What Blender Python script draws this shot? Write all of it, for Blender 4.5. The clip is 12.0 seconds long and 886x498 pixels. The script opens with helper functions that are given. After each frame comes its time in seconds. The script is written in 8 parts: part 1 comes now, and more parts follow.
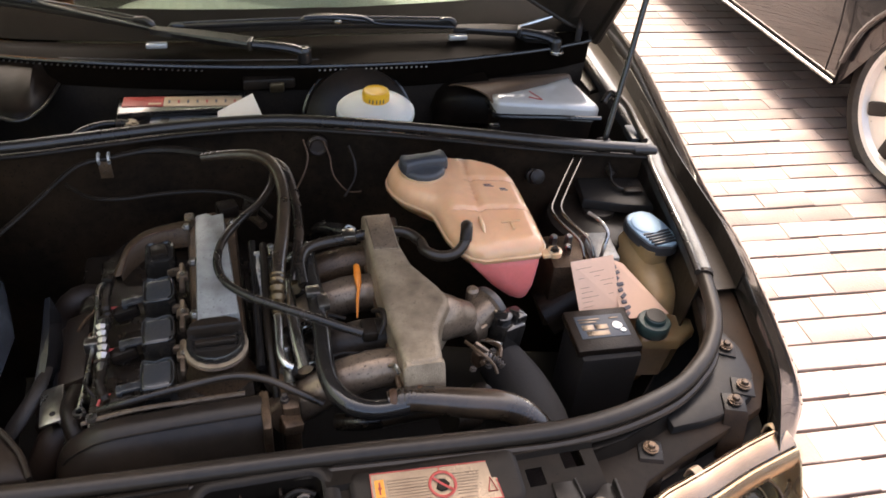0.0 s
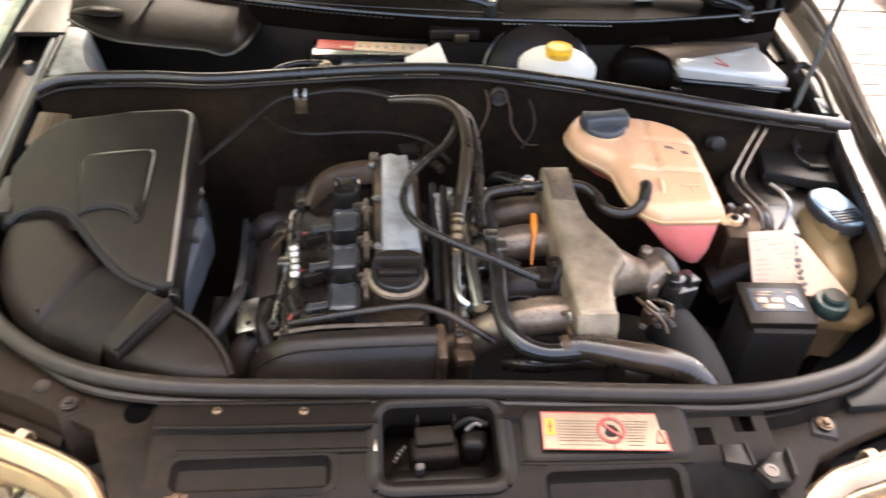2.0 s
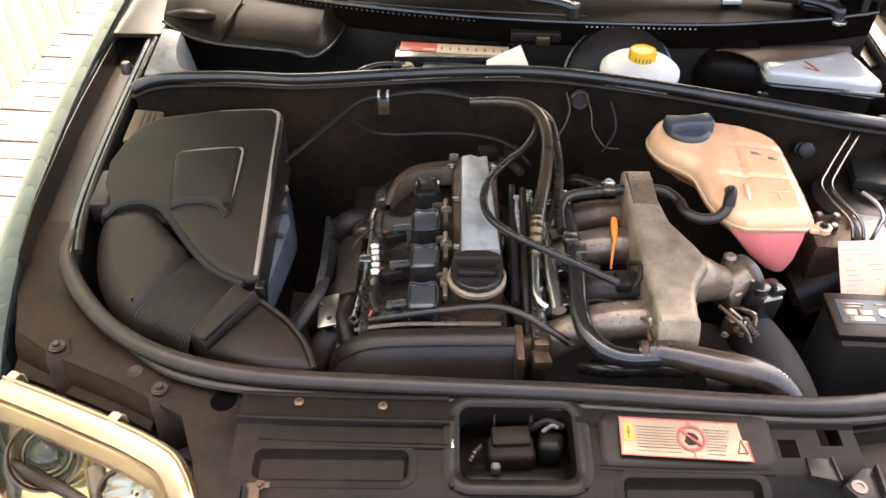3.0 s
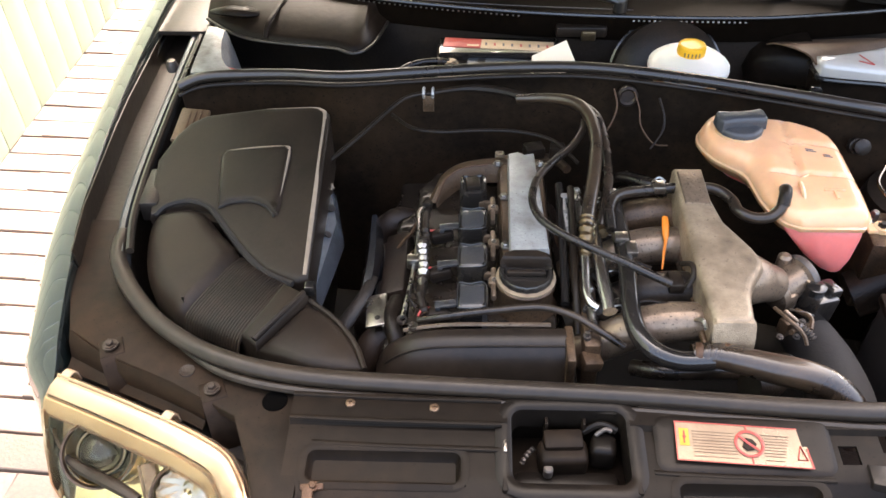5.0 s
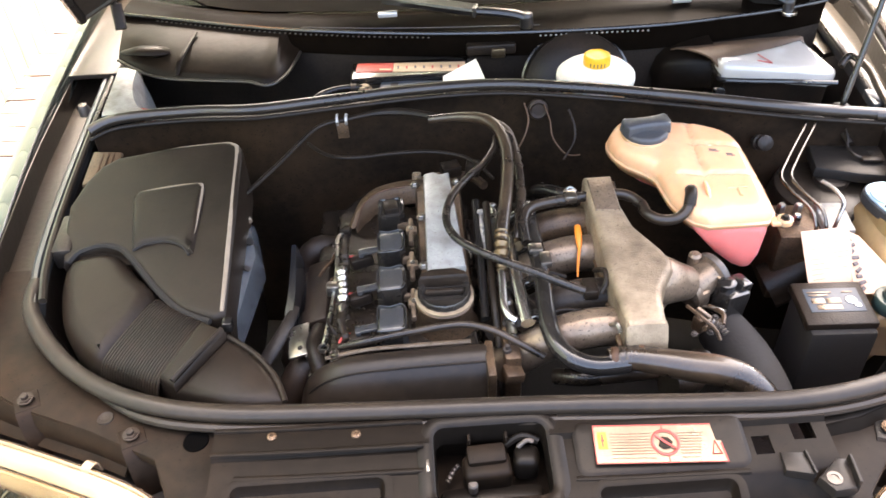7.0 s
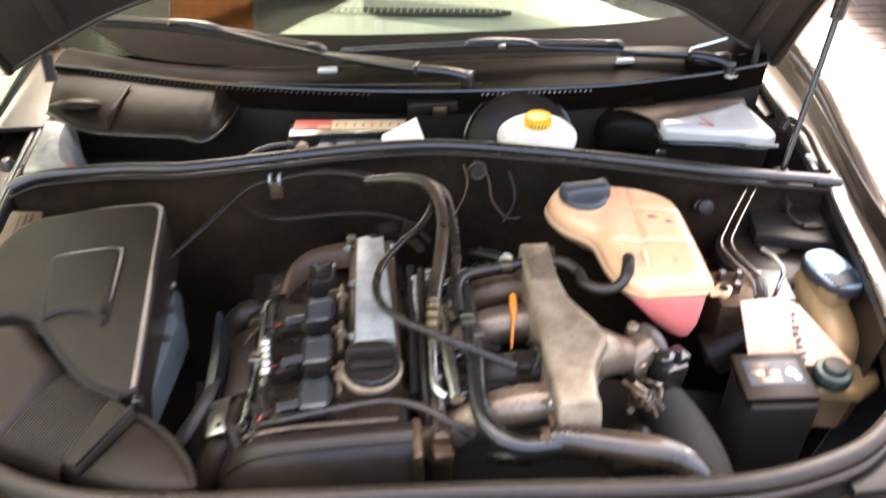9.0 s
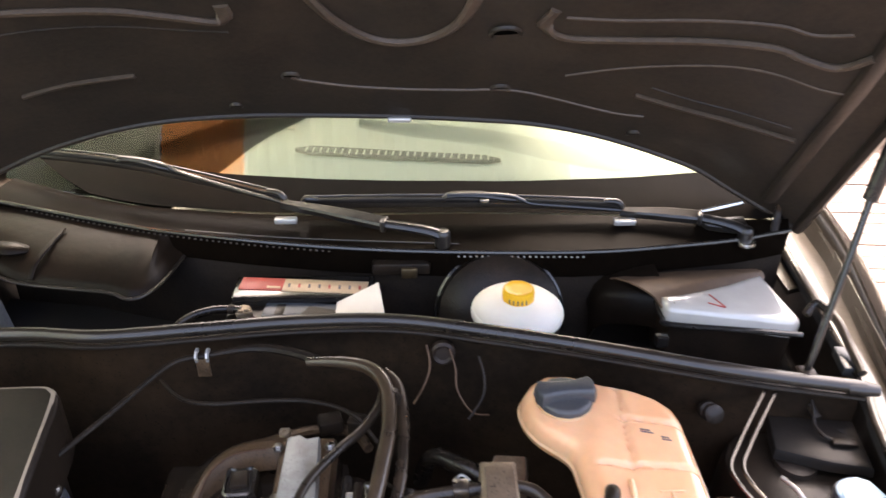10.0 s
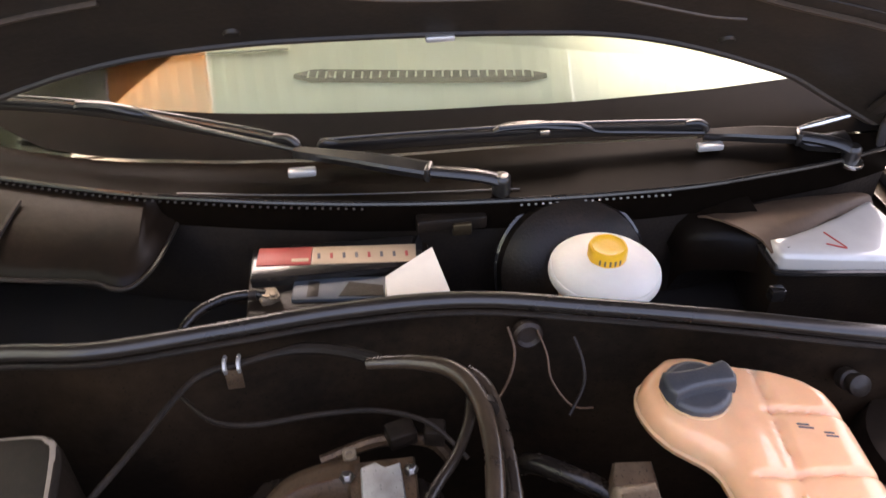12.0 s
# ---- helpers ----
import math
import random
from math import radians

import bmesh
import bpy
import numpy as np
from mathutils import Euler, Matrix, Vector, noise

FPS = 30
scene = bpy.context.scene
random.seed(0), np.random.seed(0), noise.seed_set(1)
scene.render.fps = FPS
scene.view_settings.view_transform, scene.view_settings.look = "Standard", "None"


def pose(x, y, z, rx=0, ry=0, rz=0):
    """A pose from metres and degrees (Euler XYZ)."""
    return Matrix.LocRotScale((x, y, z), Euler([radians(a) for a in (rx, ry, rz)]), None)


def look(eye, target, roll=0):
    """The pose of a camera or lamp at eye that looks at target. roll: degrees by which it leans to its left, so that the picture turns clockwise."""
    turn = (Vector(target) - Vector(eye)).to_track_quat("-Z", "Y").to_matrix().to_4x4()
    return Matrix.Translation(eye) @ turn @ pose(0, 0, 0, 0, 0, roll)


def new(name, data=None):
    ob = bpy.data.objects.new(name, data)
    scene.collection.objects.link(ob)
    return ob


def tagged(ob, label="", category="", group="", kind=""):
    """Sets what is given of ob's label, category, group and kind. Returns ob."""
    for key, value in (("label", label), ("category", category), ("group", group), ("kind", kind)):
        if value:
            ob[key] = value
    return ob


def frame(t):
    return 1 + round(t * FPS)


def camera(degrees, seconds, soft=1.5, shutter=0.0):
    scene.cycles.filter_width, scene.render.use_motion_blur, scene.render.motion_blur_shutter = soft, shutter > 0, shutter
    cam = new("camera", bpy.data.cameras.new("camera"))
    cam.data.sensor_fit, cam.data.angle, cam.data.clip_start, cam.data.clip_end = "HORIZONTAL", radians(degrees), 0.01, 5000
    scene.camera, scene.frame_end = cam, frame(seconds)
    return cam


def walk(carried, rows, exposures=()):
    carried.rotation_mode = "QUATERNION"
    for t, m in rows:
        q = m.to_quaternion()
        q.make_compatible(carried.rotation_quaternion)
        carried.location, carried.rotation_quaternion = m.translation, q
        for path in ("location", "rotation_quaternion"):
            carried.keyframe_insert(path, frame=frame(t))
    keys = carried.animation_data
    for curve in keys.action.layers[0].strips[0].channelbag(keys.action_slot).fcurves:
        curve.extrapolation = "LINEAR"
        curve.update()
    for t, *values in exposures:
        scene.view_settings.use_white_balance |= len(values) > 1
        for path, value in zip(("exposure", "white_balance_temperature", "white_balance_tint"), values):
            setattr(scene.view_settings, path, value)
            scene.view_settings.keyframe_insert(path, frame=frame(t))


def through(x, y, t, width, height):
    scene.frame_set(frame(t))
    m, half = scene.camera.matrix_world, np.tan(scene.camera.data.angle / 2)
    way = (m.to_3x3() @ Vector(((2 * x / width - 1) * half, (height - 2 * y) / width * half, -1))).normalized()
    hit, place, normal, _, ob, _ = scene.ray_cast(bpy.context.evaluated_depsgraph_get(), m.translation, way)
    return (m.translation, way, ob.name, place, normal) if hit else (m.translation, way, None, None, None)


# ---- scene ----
cam = camera(57.3, 12.0, shutter=0.5)
PATH = [
    (0, (-0.086, -0.502, 1.569), (0.395, 0.989, 0.326), 5.4),
    (0.5, (-0.107, -0.508, 1.552), (0.349, 0.966, 0.28), 7.1),
    (1, (-0.127, -0.531, 1.548), (0.246, 0.941, 0.246), 6.2),
    (1.5, (-0.129, -0.527, 1.545), (0.186, 0.946, 0.229), 5.0),
    (2, (-0.166, -0.532, 1.556), (0.003, 0.964, 0.239), 3.4),
    (2.5, (-0.186, -0.538, 1.558), (-0.164, 0.971, 0.245), 1.5),
    (4.3, (-0.170, -0.542, 1.552), (-0.181, 0.955, 0.226), -0.1),
    (4.5, (-0.186, -0.546, 1.558), (-0.209, 0.95, 0.23), -0.2),
    (5, (-0.21, -0.526, 1.56), (-0.282, 0.966, 0.23), -1.1),
    (5.5, (-0.197, -0.524, 1.557), (-0.272, 0.956, 0.214), -2.2),
    (6, (-0.183, -0.535, 1.56), (-0.253, 0.947, 0.218), -3.1),
    (6.5, (-0.159, -0.535, 1.571), (-0.192, 0.963, 0.246), -3.8),
    (7, (-0.148, -0.53, 1.568), (-0.117, 0.991, 0.27), -3.0),
    (8.8, (-0.128, -0.506, 1.576), (-0.001, 1.050, 0.326), -0.8),
    (9, (-0.091, -0.47, 1.573), (0.028, 1.105, 0.346), -0.7),
    (9.5, (0.049, -0.317, 1.574), (0.147, 1.357, 0.484), -0.7),
    (10, (0.025, -0.216, 1.565), (0.093, 1.493, 0.529), 0.6),
    (10.5, (-0.181, -0.121, 1.53), (-0.076, 1.49, 0.351), 0.9),
    (11, (-0.256, -0.077, 1.523), (-0.019, 1.448, 0.251), 4.1),
    (11.5, (-0.161, -0.001, 1.519), (0.044, 1.519, 0.235), 2.3),
    (12, (-0.13, 0.068, 1.514), (0.07, 1.596, 0.239), -0.3),
]

# exposure follows the phone's own metering
EXPOSURES = [(0, 2.45, 7000, 12), (1, 3.0, 7000, 12), (2, 3.48, 7100, 11), (4.5, 3.51, 7100, 11), (5.5, 3.41, 7100, 11), (6.5, 3.83, 7100, 12), (7, 3.93, 7100, 12), (9.3, 3.73, 7050, 13), (10.3, 3.21, 7150, 18), (12, 3.16, 7150, 22)]
walk(cam, [(t, look(eye, target, roll)) for t, eye, target, roll in PATH], EXPOSURES)

# ---- light: hazy sun from behind the car and its left side; the raised bonnet shades the bay ----
world = bpy.data.worlds.new("sky")
scene.world = world
world.use_nodes = True
SUN_ELEV, SUN_AZ = 55.0, 178.0        # azimuth: degrees from straight ahead of the car towards its left wing
wn = world.node_tree
sky = wn.nodes.new("ShaderNodeTexSky")
sky.sky_type = "NISHITA"
sky.sun_disc = False
sky.sun_elevation = radians(SUN_ELEV)
sky.sun_rotation = radians(180.0 - SUN_AZ)
sky.dust_density, sky.air_density, sky.ozone_density = 7.0, 0.8, 0.2
wn.links.new(sky.outputs[0], wn.nodes["Background"].inputs[0])
wn.nodes["Background"].inputs[1].default_value = 0.15
sun_dir = Vector((math.sin(radians(SUN_AZ)) * math.cos(radians(SUN_ELEV)), -math.cos(radians(SUN_AZ)) * math.cos(radians(SUN_ELEV)), math.sin(radians(SUN_ELEV))))
sun_data = bpy.data.lights.new("sun", "SUN")
sun_data.energy, sun_data.angle, sun_data.color = 2.9, radians(13.0), (1.0, 0.93, 0.82)
sun = new("sun", sun_data)
sun.matrix_world = look(sun_dir * 20, (0, 0, 0))


# ---- materials ----
def material(name, color, rough=0.5, metal=0.0, var=0.25, scale=30.0, bump=0.15, dirt=None, dirt_amount=0.35, coat=0.0, sss=0.0, ior=1.5, bump_scale=None, trans=0.0, per_piece=0.0, specks=None):
    m = bpy.data.materials.new(name)
    m.use_nodes = True
    nt = m.node_tree
    bsdf = nt.nodes["Principled BSDF"]
    link = nt.links.new
    tc = nt.nodes.new("ShaderNodeTexCoord")
    fine = nt.nodes.new("ShaderNodeTexNoise")
    fine.inputs["Scale"].default_value, fine.inputs["Detail"].default_value = scale * 8, 6
    big = nt.nodes.new("ShaderNodeTexNoise")
    big.inputs["Scale"].default_value, big.inputs["Detail"].default_value, big.inputs["Roughness"].default_value = scale * 0.5, 5, 0.65
    for n in (fine, big):
        link(tc.outputs["Object"], n.inputs["Vector"])
    dark = [c * (1 - var) for c in color]
    light = [min(1, c * (1 + var)) for c in color]
    mix = nt.nodes.new("ShaderNodeMix")
    mix.data_type = "RGBA"
    mix.inputs[6].default_value, mix.inputs[7].default_value = (*dark, 1), (*light, 1)
    link(fine.outputs["Fac"], mix.inputs[0])
    out = mix.outputs[2]
    ramp = nt.nodes.new("ShaderNodeValToRGB")
    ramp.color_ramp.elements[0].position, ramp.color_ramp.elements[1].position = 0.42, 0.72
    link(big.outputs["Fac"], ramp.inputs["Fac"])
    if dirt:
        stain = nt.nodes.new("ShaderNodeMix")
        stain.data_type = "RGBA"
        amount = nt.nodes.new("ShaderNodeMath")
        amount.operation = "MULTIPLY"
        amount.inputs[1].default_value = dirt_amount
        link(ramp.outputs["Color"], amount.inputs[0])
        link(amount.outputs[0], stain.inputs[0])
        link(out, stain.inputs[6])
        stain.inputs[7].default_value = (*dirt, 1)
        out = stain.outputs[2]
    if specks:
        spots = nt.nodes.new("ShaderNodeTexNoise")
        spots.inputs["Scale"].default_value, spots.inputs["Detail"].default_value = specks[0], 2
        link(tc.outputs["Object"], spots.inputs["Vector"])
        cutoff = nt.nodes.new("ShaderNodeMapRange")
        cutoff.inputs["From Min"].default_value, cutoff.inputs["From Max"].default_value = specks[1], specks[1] + 0.05
        link(spots.outputs["Fac"], cutoff.inputs["Value"])
        speck = nt.nodes.new("ShaderNodeMix")
        speck.data_type = "RGBA"
        link(cutoff.outputs[0], speck.inputs[0])
        link(out, speck.inputs[6])
        speck.inputs[7].default_value = (*[c * specks[2] for c in color], 1)
        out = speck.outputs[2]
    if per_piece:
        info = nt.nodes.new("ShaderNodeObjectInfo")
        geo = nt.nodes.new("ShaderNodeNewGeometry")
        add = nt.nodes.new("ShaderNodeMath")
        add.operation = "ADD"
        link(info.outputs["Random"], add.inputs[0])
        link(geo.outputs["Random Per Island"], add.inputs[1])
        frac = nt.nodes.new("ShaderNodeMath")
        frac.operation = "FRACT"
        link(add.outputs[0], frac.inputs[0])
        span = nt.nodes.new("ShaderNodeMapRange")
        span.inputs["To Min"].default_value, span.inputs["To Max"].default_value = 1 - per_piece, 1 + per_piece
        link(frac.outputs[0], span.inputs["Value"])
        tint = nt.nodes.new("ShaderNodeMix")
        tint.data_type, tint.blend_type = "RGBA", "MULTIPLY"
        tint.inputs[0].default_value = 1.0
        link(out, tint.inputs[6])
        link(span.outputs[0], tint.inputs[7])
        out = tint.outputs[2]
    link(out, bsdf.inputs["Base Color"])
    rr = nt.nodes.new("ShaderNodeMapRange")
    rr.inputs["To Min"].default_value, rr.inputs["To Max"].default_value = max(0.03, rough * 0.75), min(1, rough * 1.3)
    link(big.outputs["Fac"], rr.inputs["Value"])
    link(rr.outputs[0], bsdf.inputs["Roughness"])
    bsdf.inputs["Metallic"].default_value = metal
    bsdf.inputs["IOR"].default_value = ior
    bsdf.inputs["Coat Weight"].default_value = coat
    bsdf.inputs["Coat Roughness"].default_value = 0.03
    bsdf.inputs["Transmission Weight"].default_value = trans
    if sss:
        bsdf.inputs["Subsurface Weight"].default_value = sss
        bsdf.inputs["Subsurface Radius"].default_value = (0.02, 0.012, 0.008)
        bsdf.inputs["Subsurface Scale"].default_value = 1.0
    if bump:
        b = nt.nodes.new("ShaderNodeBump")
        b.inputs["Strength"].default_value, b.inputs["Distance"].default_value = bump, 0.002
        grain = fine
        if bump_scale:
            grain = nt.nodes.new("ShaderNodeTexNoise")
            grain.inputs["Scale"].default_value, grain.inputs["Detail"].default_value = bump_scale, 3
            link(tc.outputs["Object"], grain.inputs["Vector"])
        link(grain.outputs["Fac"], b.inputs["Height"])
        link(b.outputs[0], bsdf.inputs["Normal"])
    return m


def glass(name, color=(1, 1, 1), rough=0.0, ior=1.5, share=None):
    m = bpy.data.materials.new(name)
    m.use_nodes = True
    nt = m.node_tree
    nt.nodes.remove(nt.nodes["Principled BSDF"])
    out = nt.nodes["Material Output"]
    clear, gloss, mix, fres = (nt.nodes.new(k) for k in ("ShaderNodeBsdfTransparent", "ShaderNodeBsdfGlossy", "ShaderNodeMixShader", "ShaderNodeFresnel"))
    clear.inputs["Color"].default_value = (*color, 1)
    gloss.inputs["Roughness"].default_value = max(rough, 0.01)
    fres.inputs["IOR"].default_value = ior
    if share is None:
        nt.links.new(fres.outputs[0], mix.inputs[0])
    else:
        mix.inputs[0].default_value = share
    nt.links.new(clear.outputs[0], mix.inputs[1])
    nt.links.new(gloss.outputs[0], mix.inputs[2])
    nt.links.new(mix.outputs[0], out.inputs["Surface"])
    return m


DUST = (0.16, 0.12, 0.085)
